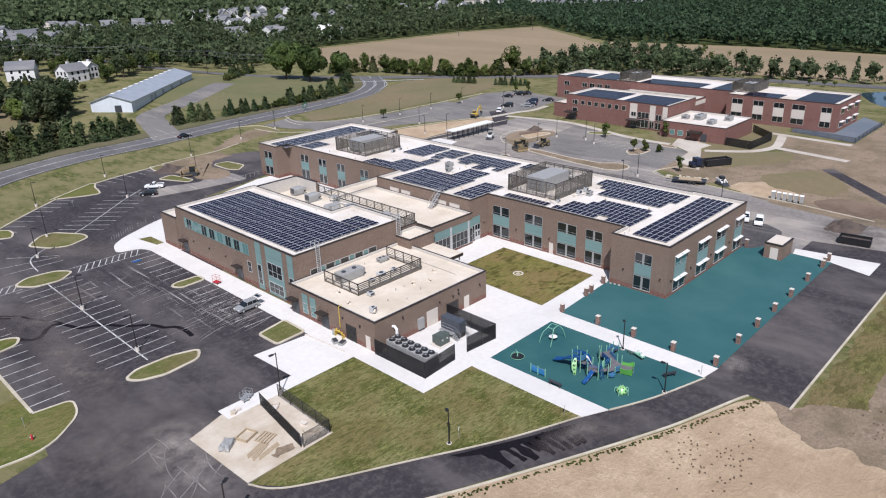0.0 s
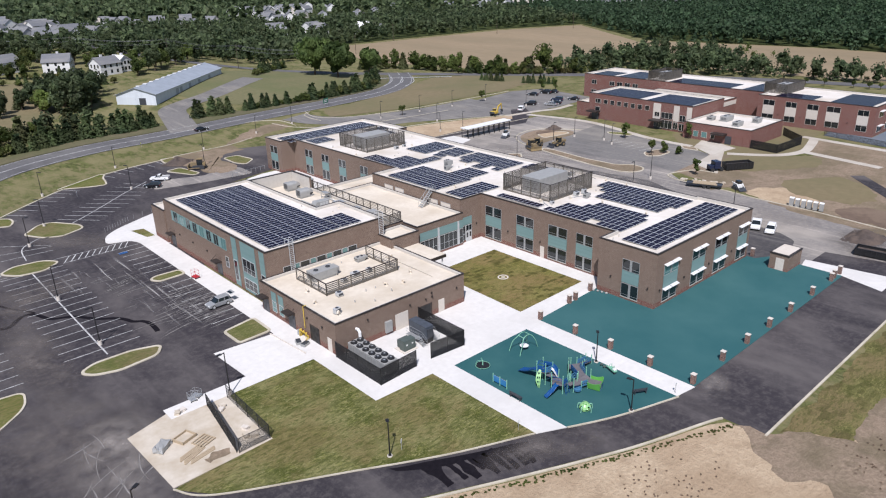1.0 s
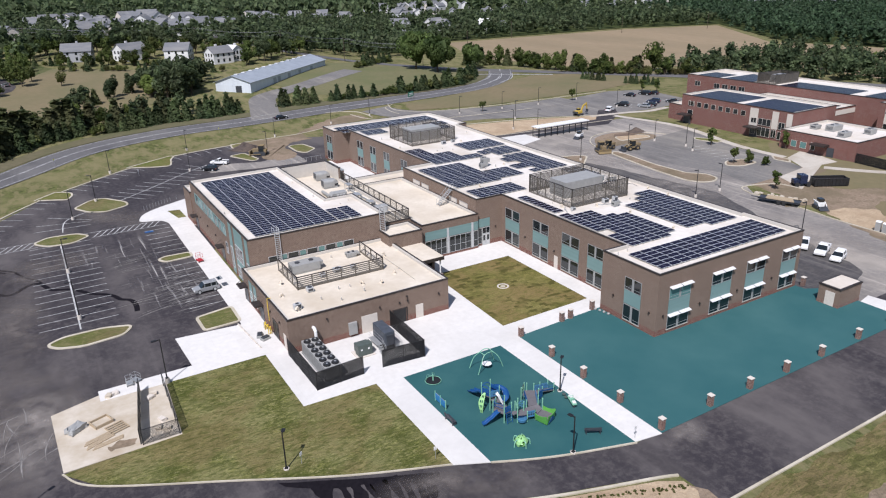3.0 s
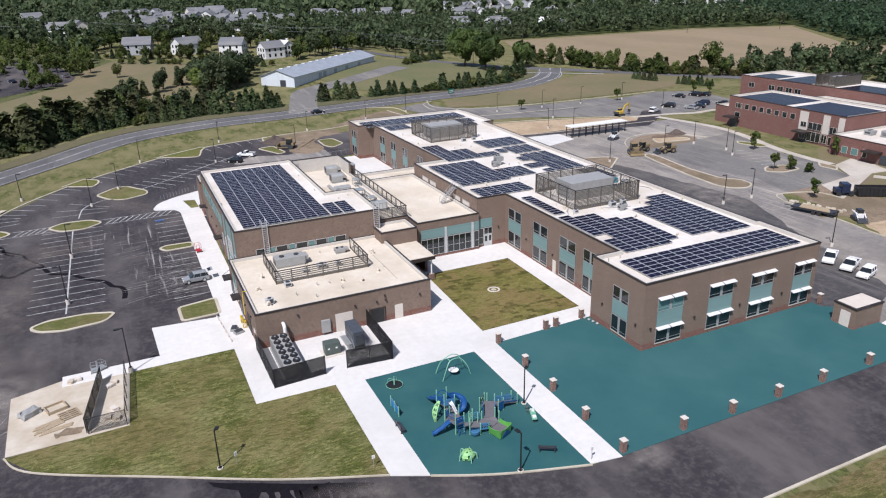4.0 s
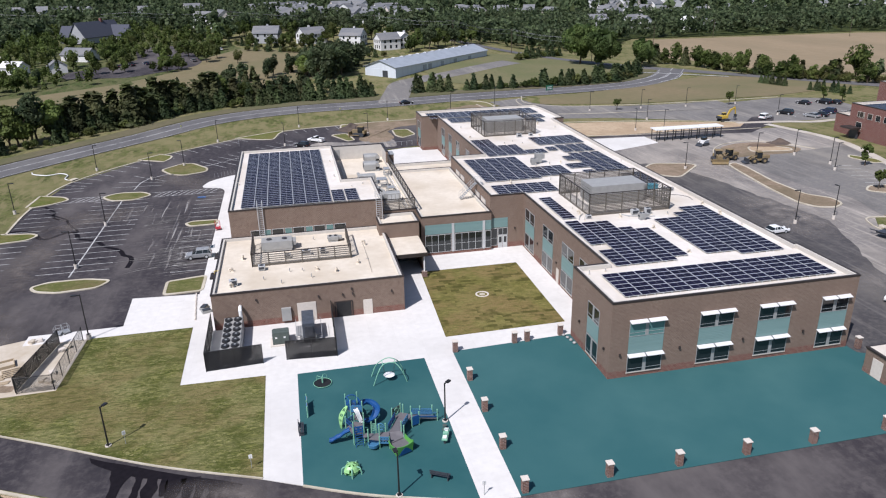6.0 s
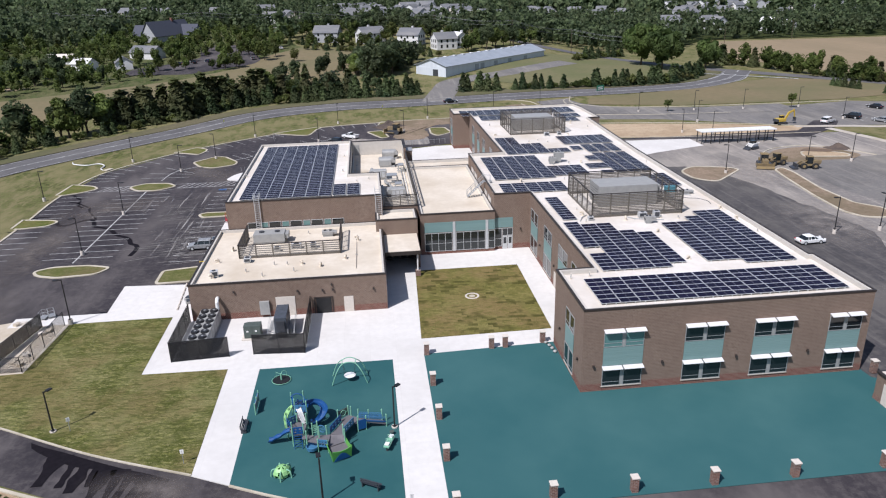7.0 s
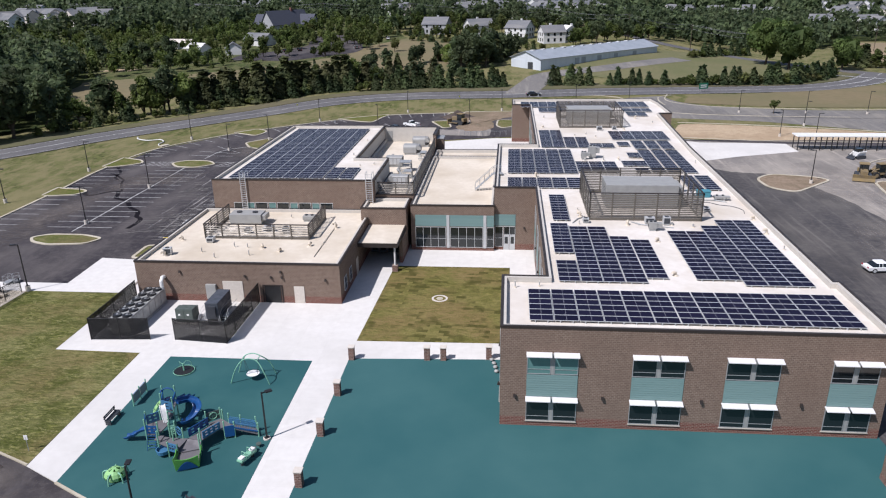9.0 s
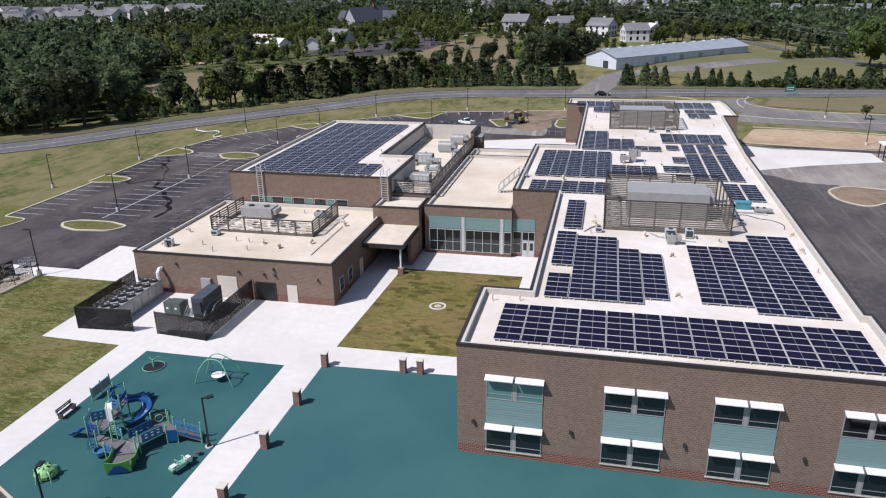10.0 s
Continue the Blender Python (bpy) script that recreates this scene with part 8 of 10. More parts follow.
paint("white_car", (0.75, 0.75, 0.74)), paint("black_car", (0.012, 0.012, 0.014)), paint("grey_car", (0.13, 0.135, 0.14)), paint("navy_car", (0.015, 0.022, 0.05)), paint("silver_car", (0.25, 0.255, 0.26))
car(47.3, 36.3, -86, "white_car", "sedan", "white sedan parked beside a lamp post").scale = (0.92, 0.92, 0.92)
for x, y, rz, kind, label in ((46.0, 5.8, 111, "pickup", "white pickup truck behind the classroom wing"), (45.4, 2.6, 107, "suv", "white estate car behind the classroom wing"), (46.0, 9.4, 120, "pickup", "white pickup truck behind the classroom wing")):
    car(x, y, rz, "white_car", kind, label).scale = (0.88, 0.84, 0.88)
hatch = car(-47.6, 49.9, 92, "silver_car", "suv", "silver grey car with an open tailgate in the lot")
lid = part("tailgate", cube(-0.8, 0.8, -0.95, 0.0, -0.04, 0.04, 0.02), "silver_car", hatch, "raised grey tailgate with a rear window")
lid.matrix_local = pose(0, -2.25, 1.74, -12)
part("pane", cube(-0.65, 0.65, -0.6, -0.1, 0.035, 0.05), "glass", lid)
hatch.scale = (0.88, 0.84, 0.9)
car(-24.8, 131.6, 50, "white_car", "pickup", "white pickup truck in the upper lot").scale = (0.86, 0.84, 0.86)
car(-28.8, 126.4, 50, "black_car", "suv", "black car in the upper lot").scale = (0.88, 0.86, 0.86)
car(8, 178.4, -84, "black_car", "sedan", "dark car on the country road", "cars on the road")
for x, y, rz, col, kind in ((134.5, 142, 20, "black_car", "sedan"), (117.7, 128.6, 30, "black_car", "suv"), (122, 122, 25, "silver_car", "sedan"), (125.4, 122.6, 25, "black_car", "sedan"), (131, 126.4, 25, "navy_car", "suv"), (141.4, 141, 20, "black_car", "suv"), (144.4, 139.6, 20, "black_car", "sedan"), (136.6, 122.6, 25, "black_car", "sedan"), (107.5, 124, -60, "white_car", "suv")):
    car(x, y, rz, col, kind, {"silver_car": "silver", "navy_car": "dark blue", "white_car": "white", "black_car": "black"}[col] + " car in the staff parking lot")
for x, y, rz, col in ((-98, 284, 30, "black_car"), (-92, 286, 30, "navy_car"), (-104, 281, 30, "black_car"), (-80, 281, 60, "black_car"), (-72, 290, 20, "grey_car"), (-62, 322, 10, "white_car"), (-70, 318, 10, "black_car"), (-84, 296, 20, "black_car")):
    car(x, y, rz, col, "sedan", "car parked by the clubhouse", "cars by the clubhouse")


# ---- building site machines and clutter ----
def tracks(parent, w, l, h, gauge):
    for s in (-1, 1):
        bm = bmesh.new()
        pts = [(-l / 2 + h / 2 + h / 2 * math.cos(a), h / 2 + h / 2 * math.sin(a)) for a in np.linspace(math.pi / 2, 3 * math.pi / 2, 7)] + [(l / 2 - h / 2 + h / 2 * math.cos(a), h / 2 + h / 2 * math.sin(a)) for a in np.linspace(-math.pi / 2, math.pi / 2, 7)]
        profile(bm, pts, s * gauge - w / 2, s * gauge + w / 2)
        part("track", bm, "darkmetal", parent)


def excavator(x, y, rz, s=1.0):
    e = thing("excavator", "yellow tracked excavator with its boom raised", "excavator", (x, y, hgt(x, y) + 0.06), rz)
    e.scale = (s, s, s)
    tracks(e, 0.6, 3.8, 0.9, 1.05)
    part("turntable", rod(bmesh.new(), (0, 0, 0.6), (0, 0, 1.1), 0.9, 16), "darkmetal", e)
    part("house", cube(-1.3, 1.3, -2.0, 1.1, 1.1, 2.1, 0.1), "yellow", e)
    part("counterweight", cube(-1.3, 1.3, -2.5, -1.9, 1.05, 2.0, 0.15), "darkmetal", e)
    part("cab", cube(-1.3, -0.3, 0.0, 1.5, 1.2, 2.9, 0.08), "glass", e), part("cab_roof", cube(-1.33, -0.27, -0.05, 1.55, 2.9, 3.0, 0.03), "yellow", e)
    bm = bmesh.new()
    profile(bm, [(0.9, 1.5), (2.4, 4.2), (4.6, 4.9), (4.7, 4.5), (2.9, 3.6), (1.5, 1.4)], 0.05, 0.45)
    part("boom", bm, "yellow", e)
    bm = bmesh.new()
    profile(bm, [(4.4, 5.2), (4.9, 5.1), (5.5, 2.2), (5.2, 2.1)], 0.1, 0.4)
    part("stick", bm, "yellow", e)
    bm = bmesh.new()
    profile(bm, [(5.0, 2.3), (5.7, 2.2), (5.6, 1.0), (4.7, 0.9), (5.2, 1.4)], -0.25, 0.75)
    part("bucket", bm, "darkmetal", e)
    part("ram", rod(bmesh.new(), (0.25, 1.4, 1.6), (0.25, 3.0, 4.0), 0.09), "galv", e)


def dozer(x, y, rz, mat="muddy"):
    d = thing("bulldozer", "muddy yellow bulldozer with a wide blade" if mat == "muddy" else "bright yellow bulldozer with a wide blade", "bulldozer", (x, y, hgt(x, y) + 0.06), rz)
    tracks(d, 0.6, 3.4, 1.1, 1.0)
    part("hood", cube(-0.6, 0.6, 0.2, 2.0, 0.9, 1.9, 0.08), mat, d)
    part("cab", cube(-0.75, 0.75, -1.2, 0.3, 1.2, 2.7, 0.06), "glass", d), part("cab_roof", cube(-0.85, 0.85, -1.3, 0.4, 2.7, 2.85, 0.04), mat, d)
    part("tank", cube(-0.9, 0.9, -1.9, -1.2, 0.8, 1.7, 0.08), mat, d)
    bm = bmesh.new()
    profile(bm, [(2.5, 0.1), (2.75, 0.15), (2.6, 0.7), (2.75, 1.3), (2.55, 1.3), (2.4, 0.7)], -1.8, 1.8)
    part("blade", bm, mat, d)
    for s in (-1.5, 1.5):
        part("push_arm", cube(s - 0.09, s + 0.09, -0.4, 2.5, 0.4, 0.62), mat, d)
    part("exhaust", rod(bmesh.new(), (0.3, 1.3, 1.9), (0.3, 1.3, 2.7), 0.07), "black", d)


def loader(x, y, rz, label="yellow wheel loader with a raised bucket"):
    l = thing("wheel_loader", label, "loader", (x, y, hgt(x, y) + 0.06), rz)
    l.scale = (0.85, 0.85, 0.85)
    for sx in (-1, 1):
        for yy in (-1.3, 1.5):
            wh = part("wheel", rod(bmesh.new(), (sx * 0.75, yy, 0.75), (sx * 1.25, yy, 0.75), 0.75, 18), "rubber", l)
            part("rim", rod(bmesh.new(), (sx * 1.25, yy, 0.75), (sx * 1.27, yy, 0.75), 0.4, 12), "muddy", wh)
    part("chassis", cube(-0.7, 0.7, -2.4, 1.9, 0.7, 1.3, 0.08), "muddy", l)
    part("engine_cover", cube(-0.85, 0.85, -2.7, -0.7, 1.3, 2.2, 0.12), "muddy", l)
    part("cab", cube(-0.75, 0.75, -0.7, 0.7, 1.3, 3.0, 0.06), "glass", l), part("cab_roof", cube(-0.85, 0.85, -0.8, 0.8, 3.0, 3.15, 0.04), "muddy", l)
    for s in (-0.5, 0.5):
        part("lift_arm", tube(bmesh.new(), [(s, 0.7, 2.0), (s, 2.0, 1.6), (s, 3.2, 0.7)], 0.13, 6), "muddy", l)
    bm = bmesh.new()
    profile(bm, [(3.1, 0.15), (4.2, 0.1), (4.15, 0.2), (3.35, 0.45), (3.25, 1.3), (3.05, 1.3)], -1.4, 1.4)
    part("bucket", bm, "darkmetal", l)


excavator(94, 124.6, -80, 0.78), dozer(-12.6, 135.2, 60)
dozer(65.0, 81.6, 160), loader(68.4, 82.6, 100, "muddy yellow wheel loader beside the bulldozer"), loader(73.4, 78.6, 80)


def skid(x, y, rz, col, label):
    s = thing("skid_steer", label, "skid steer", (x, y, hgt(x, y) + 0.06), rz)
    tracks(s, 0.4, 2.2, 0.7, 0.75)
    part("body", cube(-0.6, 0.6, -1.2, 0.9, 0.5, 1.4, 0.08), col, s)
    part("cab", cube(-0.5, 0.5, -0.5, 0.8, 1.4, 2.1, 0.05), "glass", s)
    for a in (-0.75, 0.75):
        part("lift_arm", tube(bmesh.new(), [(a, -1.2, 1.5), (a, 0.6, 1.4), (a, 1.7, 0.5)], 0.08, 6), col, s)
    bm = bmesh.new()
    profile(bm, [(1.6, 0.1), (2.3, 0.08), (1.75, 0.4), (1.65, 0.8)], -0.9, 0.9)
    part("bucket", bm, "darkmetal", s)


skid(71.4, 98, 110, "white", "white and grey skid steer loader"), skid(67.8, 20.6, 150, "white", "white skid steer loader on bare soil")
canopy = thing("walk_canopy", "long white flat canopy on dark posts over a bus stop", "canopy", (71.4, 106.6, 0.06), -1)
canopy.scale = (0.88, 1, 1)
part("roof", cube(-11, 11, -1.7, 1.7, 2.9, 3.15, 0.03), "white", canopy)
for k in range(9):
    for s in (-1.4, 1.4):
        part("post", cube(-10.5 + k * 2.62 - 0.09, -10.5 + k * 2.62 + 0.09, s - 0.09, s + 0.09, 0, 2.9), "black", canopy)
    part("beam", cube(-10.5 + k * 2.62 - 0.07, -10.5 + k * 2.62 + 0.07, -1.6, 1.6, 2.72, 2.9), "black", canopy)


def tip_box(x, y, rz, l, h, mat, label, cat="dumpster"):
    d = thing("dumpster", label, cat, (x, y, hgt(x, y) + 0.05), rz)
    w = 1.2
    part("floor", cube(-w, w, -l / 2, l / 2, 0.15, 0.25), mat, d)
    for s in (-1, 1):
        part("side", cube(s * w - 0.05, s * w + 0.05, -l / 2, l / 2, 0.2, h), mat, d)
        part("end", cube(-w, w, s * l / 2 - 0.05, s * l / 2 + 0.05, 0.2, h), mat, d)
        part("top_rail", cube(s * w - 0.09, s * w + 0.09, -l / 2, l / 2, h, h + 0.1), mat, d)
        for k in range(int(l / 0.8)):
            part("rib", cube(s * (w + 0.08) - 0.05, s * (w + 0.08) + 0.05, -l / 2 + 0.3 + k * 0.8, -l / 2 + 0.42 + k * 0.8, 0.2, h), mat, d)
    part("rubbish", cube(-w + 0.1, w - 0.1, -l / 2 + 0.2, l / 2 - 0.2, 0.3, h * 0.75, 0.2), "darkdirt", d, "mixed rubbish inside")


tip_box(45.6, -15.6, 8, 5.4, 1.3, "black", "black open rubbish skip on the asphalt")
tip_box(84.2, 29.0, 58, 7.4, 1.8, "black", "long dark open waste container behind the truck")
hauler = thing("hauling_truck", "dark navy hauling truck parked before the container", "truck", (79.0, 32.3, hgt(79, 32) + 0.05), 58)
part("cab", cube(-1.1, 1.1, -0.9, 0.7, 0.7, 2.6, 0.1), "navy_car", hauler), part("hood", cube(-0.85, 0.85, 0.7, 1.9, 0.7, 1.6, 0.12), "navy_car", hauler)
part("windscreen", cube(-0.95, 0.95, 0.66, 0.73, 1.6, 2.4), "glass", hauler), part("chassis", cube(-0.5, 0.5, -2.0, 1.7, 0.5, 0.7), "black", hauler)
for q in (-1, 1):
    for v in (1.2, -1.3):
        part("wheel", rod(bmesh.new(), (q * 0.8, v, 0.48), (q * 1.12, v, 0.48), 0.48, 14), "rubber", hauler)
mound = thing("soil_mound", "heap of dark brown soil", "soil heap", (54.0, -11.6, 0.03))
bm = bmesh.new()
grid = [[None] * 25 for _ in range(19)]
for i in range(19):
    for j in range(25):
        u, v = (j / 24 - 0.5) * 2, (i / 18 - 0.5) * 2
        r = math.sqrt(u * u + v * v)
        z = max(0, 1 - r) ** 0.8 * 1.9 * (0.8 + 0.5 * noise.noise((u * 2.2, v * 2.2, 3))) + 0.05 * noise.noise((u * 8, v * 8, 0))
        grid[i][j] = bm.verts.new((u * 4.2, v * 3.2, max(z, -0.02)))
for i in range(18):
    for j in range(24):
        bm.faces.new((grid[i][j], grid[i][j + 1], grid[i + 1][j + 1], grid[i + 1][j]))
part("soil", bm, "darkdirt", mound)
copy_thing(mound, pose(-14, 146, 0.1, 0, 0, 40)), copy_thing(mound, pose(91, 95, -0.5, 0, 0, 0))
for k in range(6):
    if k == 0:
        toilet = thing("portable_toilet", "grey plastic portable toilet with a white roof", "toilet", (64.0, 6.6, 0.05), 100, "portable toilets in a row")
        toilet.scale = (0.8, 0.8, 0.85)
        part("cabin", cube(-0.55, 0.55, -0.55, 0.55, 0.1, 2.1, 0.03), "unit", toilet)
        part("door", cube(-0.4, 0.4, -0.58, -0.54, 0.15, 1.95), "aluminium", toilet)
        bm = bmesh.new()
        profile(bm, [(-0.58, 2.1), (-0.58, 2.15), (-0.3, 2.35), (0.3, 2.35), (0.58, 2.15), (0.58, 2.1)], -0.58, 0.58)
        part("roof", bm, "white", toilet, "translucent white roof")
        part("base", cube(-0.6, 0.6, -0.6, 0.6, 0, 0.1), "black", toilet)
    else:
        made = copy_thing(toilet, pose(64.0 + 0.1 * k, 6.6 - 1.2 * k, 0.05, 0, 0, 92 + 5 * (k % 3)))
        made.scale = (0.74, 0.74, 0.8)
flatbed = thing("flatbed_trailer", "dark flatbed trailer loaded with timber", "trailer", (64.0, 27.0, 0.06), 20)
part("bed", cube(-1.2, 1.2, -4, 4, 0.7, 0.9), "darkmetal", flatbed)
for s in (-1, 1):
    for yy in (-1.2, -0.2):
        part("wheel", rod(bmesh.new(), (s * 0.95, yy, 0.4), (s * 1.22, yy, 0.4), 0.4, 12), "rubber", flatbed)
    part("side_rail", cube(s * 1.2 - 0.05, s * 1.2 + 0.05, -4, 4, 0.9, 1.0), "black", flatbed)
for k in range(4):
    part("timber", cube(-0.9 + k * 0.4, -0.55 + k * 0.4, -3 + 0.2 * k, 2.5, 0.9, 1.1 + 0.06 * k), "wood", flatbed)
part("tongue", cube(-0.08, 0.08, 4, 5.6, 0.6, 0.75), "darkmetal", flatbed)
# clutter on the bin pad and along the walk
for k, (x, y, rz) in enumerate(((-67.0, 16.6, 20), (-66.2, 15.2, 12), (-66.9, 15.9, 25))):
    t = thing("timber_stack", "loose stack of yellow timber boards on the pad", "timber", (x, y, 0.09), rz, "timber on the pad")
    for j in range(3):
        part("board", cube(-1.7 + 0.2 * j, 1.5 + 0.1 * j, j * 0.22 - 0.3, j * 0.22 - 0.12, 0.0, 0.1), "wood", t)
pallet = thing("pallet", "pale wooden pallet frame lying on the pad", "pallet", (-65.0, 17.6, 0.09), 20)
for k in range(5):
    part("slat", cube(-1.0, 1.0, -0.9 + k * 0.42, -0.74 + k * 0.42, 0.1, 0.15), "wood", pallet)
for k in range(3):
    part("bearer", cube(-1.0 + k * 0.95, -0.88 + k * 0.95, -0.9, 0.95, 0.0, 0.1), "wood", pallet)
crate = thing("crate", "open timber formwork crate on the pad", "crate", (-66.4, 19.6, 0.09), 20)
for s in (-1, 1):
    part("side", cube(-1.0, 1.0, s * 0.8 - 0.05, s * 0.8 + 0.05, 0, 0.35), "wood", crate)
    part("end", cube(s * 1.0 - 0.05, s * 1.0 + 0.05, -0.85, 0.85, 0, 0.35), "wood", crate)
part("base", cube(-0.95, 0.95, -0.75, 0.75, 0.02, 0.1), "pad", crate)
tarp = thing("tarp_bundle", "grey tarpaulin bundle on the pad", "tarpaulin", (-69.0, 19.6, 0.09), 40)
bm = cube(-1.0, 1.0, -0.6, 0.6, 0, 0.6)
bmesh.ops.subdivide_edges(bm, edges=bm.edges[:], cuts=3, use_grid_fill=True)
for v in bm.verts:
    v.co += Vector((noise.noise(v.co * 2.2), noise.noise(v.co * 2.2 + Vector((5, 0, 0))), noise.noise(v.co * 1.8) * (v.co.z > 0.1))) * 0.22
part("cover", bm, "unit", tarp)
for x, y, rz in ((-62.4, 26.6, 0), (-61.6, 27.0, 30), (-45.6, 63.2, 10)):
    cart = thing("tool_cart", "small wheeled metal tool cart" if x < -50 else "red site hoist cart", "cart", (x, y, 0.1), rz)
    cart.scale = (0.8, 0.8, 0.62) if x < -50 else (0.9, 0.9, 0.9)
    m = "galv" if x < -50 else "red"
    part("tray", cube(-0.5, 0.5, -0.7, 0.7, 0.3, 0.42), m, cart)
    for sx in (-0.45, 0.45):
        for sy in (-0.65, 0.65):
            part("post", rod(bmesh.new(), (sx, sy, 0.1), (sx, sy, 1.7), 0.03, 6), m, cart)
            part("wheel", rod(bmesh.new(), (sx - 0.04, sy, 0.12), (sx + 0.04, sy, 0.12), 0.12, 10), "rubber", cart)
    for z in (1.0, 1.7):
        part("rail", tube(bmesh.new(), [(-0.45, -0.65, z), (0.45, -0.65, z), (0.45, 0.65, z), (-0.45, 0.65, z), (-0.45, -0.65, z)], 0.025, 6), m, cart)
for k, (x, y) in enumerate(((-60.3, 22.6), (-60.8, 21.9), (-61.0, 15.0), (-60.4, 16.4), (-60.2, 14.4), (-64.3, 25.2), (-65.0, 25.0))):
    b = thing("debris_sack", "crumpled pale sack of debris", "sack", (x, y, 0.09), 40 * k, "sacks on the pad")
    bm = cube(-0.4, 0.4, -0.3, 0.3, 0, 0.35)
    bmesh.ops.subdivide_edges(bm, edges=bm.edges[:], cuts=2, use_grid_fill=True)
    for v in bm.verts:
        v.co += Vector((noise.noise(v.co * 3 + Vector((k, 0, 0))), noise.noise(v.co * 3 + Vector((0, k, 0))), 0)) * 0.15
    part("bag", bm, "stone" if k % 2 else "pad", b)
gas = thing("gas_meter", "yellow gas pipes and meters against the brick wall", "gas meter", (-43.0, 30.6, 0.1))
M["gasyellow"] = glossy("gas_pipe_yellow", (0.62, 0.44, 0.06), 0.45)
part("riser", tube(bmesh.new(), [(0.4, 0.1, 4.95), (-0.16, 0.1, 4.95), (-0.16, 0.1, 4.5), (-0.16, 0.1, 1.5)], 0.06, 8), "gasyellow", gas)
for k in range(3):
    part("pipe", tube(bmesh.new(), [(-0.3 - 0.22 * k, -0.9, 0.05), (-0.3 - 0.22 * k, -0.9, 0.55 + 0.3 * k), (-0.3 - 0.22 * k, 0.8, 0.55 + 0.3 * k), (-0.3 - 0.22 * k, 0.8, 0.05)], 0.06, 8), "gasyellow", gas)
    part("regulator", rod(bmesh.new(), (-0.3 - 0.22 * k, -0.3 + 0.3 * k, 0.5 + 0.3 * k), (-0.3 - 0.22 * k, -0.3 + 0.3 * k, 0.85 + 0.3 * k), 0.14, 10), "gasyellow", gas)
part("meter", cube(-0.75, -0.3, 1.0, 1.5, 0.05, 0.9, 0.06), "galv", gas, "grey meter body")
for k, (x, y, rz) in enumerate(((-44.6, 28.6, 20), (-45.0, 29.8, 70))):
    pile = thing("material_stack", "low stack of grey boxes by the doorway", "boxes", (x, y, 0.1), rz, "boxes by the doorway")
    part("crate", cube(-0.6, 0.6, -0.4, 0.4, 0, 0.35, 0.03), "unit", pile)
    part("lid", cube(-0.5, 0.55, -0.35, 0.3, 0.35, 0.5, 0.03), "darkmetal", pile)
sock = thing("filter_sock", "white filter sock winding over the lawn", "filter sock", (0, 0, 0))
bm = bmesh.new()
tube(bm, [(x, y, hgt(x, y) + 0.2) for x, y in curve_through([(-91.6, 116.6), (-90.6, 114.6), (-87.2, 112.8), (-84.6, 113.8), (-82.6, 111.6), (-82.4, 108.6), (-81.4, 107)], 6)], 0.13)
part("sock", bm, "white", sock)
inlet = thing("drain_inlet", "pale concrete drain inlet behind the kerb", "drain", (-80.3, 107.2, hgt(-80.3, 107.2) + 0.1), 60)
# the inlet's shaded mouth is a black block on the slab front
part("slab", cube(-1.0, 1.0, -0.6, 0.6, 0, 0.22, 0.03), "kerb", inlet), part("black_throat", cube(-0.7, 0.7, -0.63, -0.58, 0.03, 0.15), "black", inlet)
strip("road_marking", [(-51.3, 85.3), (-49.7, 85.3)], 1.0, 0.05, "blue", "blue painted square at the accessible bay", "road marking")
barrier = thing("plaza_fence", "low grey post and rail fence at the plaza edge", "fence", (-10.3, 119.6, 0.08), 5.6)
for k in range(8):
    part("post", rod(bmesh.new(), (k * 1.44, 0, 0), (k * 1.44, 0, 1.1), 0.05, 8), "galv", barrier)
part("rail", rod(bmesh.new(), (0, 0, 1.05), (10.1, 0, 1.05), 0.035, 8), "galv", barrier)
for k, (x, y) in enumerate(((-0.7, 9.9), (-0.5, 9.2), (-0.9, 10.6), (-0.4, 8.4))):
    b = thing("boulder", "small grey boulder beside the wall", "boulder", (x, y, 0.1), 50 * k, "boulders by the wall")
    bm = bmesh.new()
    bmesh.ops.create_icosphere(bm, subdivisions=2, radius=0.22)
    for v in bm.verts:
        v.co = v.co * (1 + 0.35 * noise.noise(v.co * 3 + Vector((k, k, 0))))
        v.co.z = v.co.z * 0.7 + 0.15
    part("stone", bm, "unit", b)


# ---- farther buildings ----
barn = thing("barn", "long pale blue metal barn with a grey roof", "barn", (12.0, 224.0, hgt(24, 236) - 0.2), 0)
barn.matrix_basis = Matrix(((0.70, -0.714, 0, 12.0), (0.714, 0.70, 0, 226.2), (0, 0, 1, 3.2), (0, 0, 0, 1)))
BL, BW, BH, BR = 76.0, 15.5, 4.4, 6.9
bm = bmesh.new()
v = [bm.verts.new(p) for p in ((0, 0, -1), (BL, 0, -1), (BL, BW, -1), (0, BW, -1), (0, 0, BH), (BL, 0, BH), (BL, BW, BH), (0, BW, BH), (0, BW / 2, BR), (BL, BW / 2, BR))]
for q in ((0, 1, 5, 4), (1, 2, 6, 9, 5), (2, 3, 7, 6), (3, 0, 4, 8, 7)):
    bm.faces.new([v[i] for i in q])
part("wall", bm, "barnwall", barn)
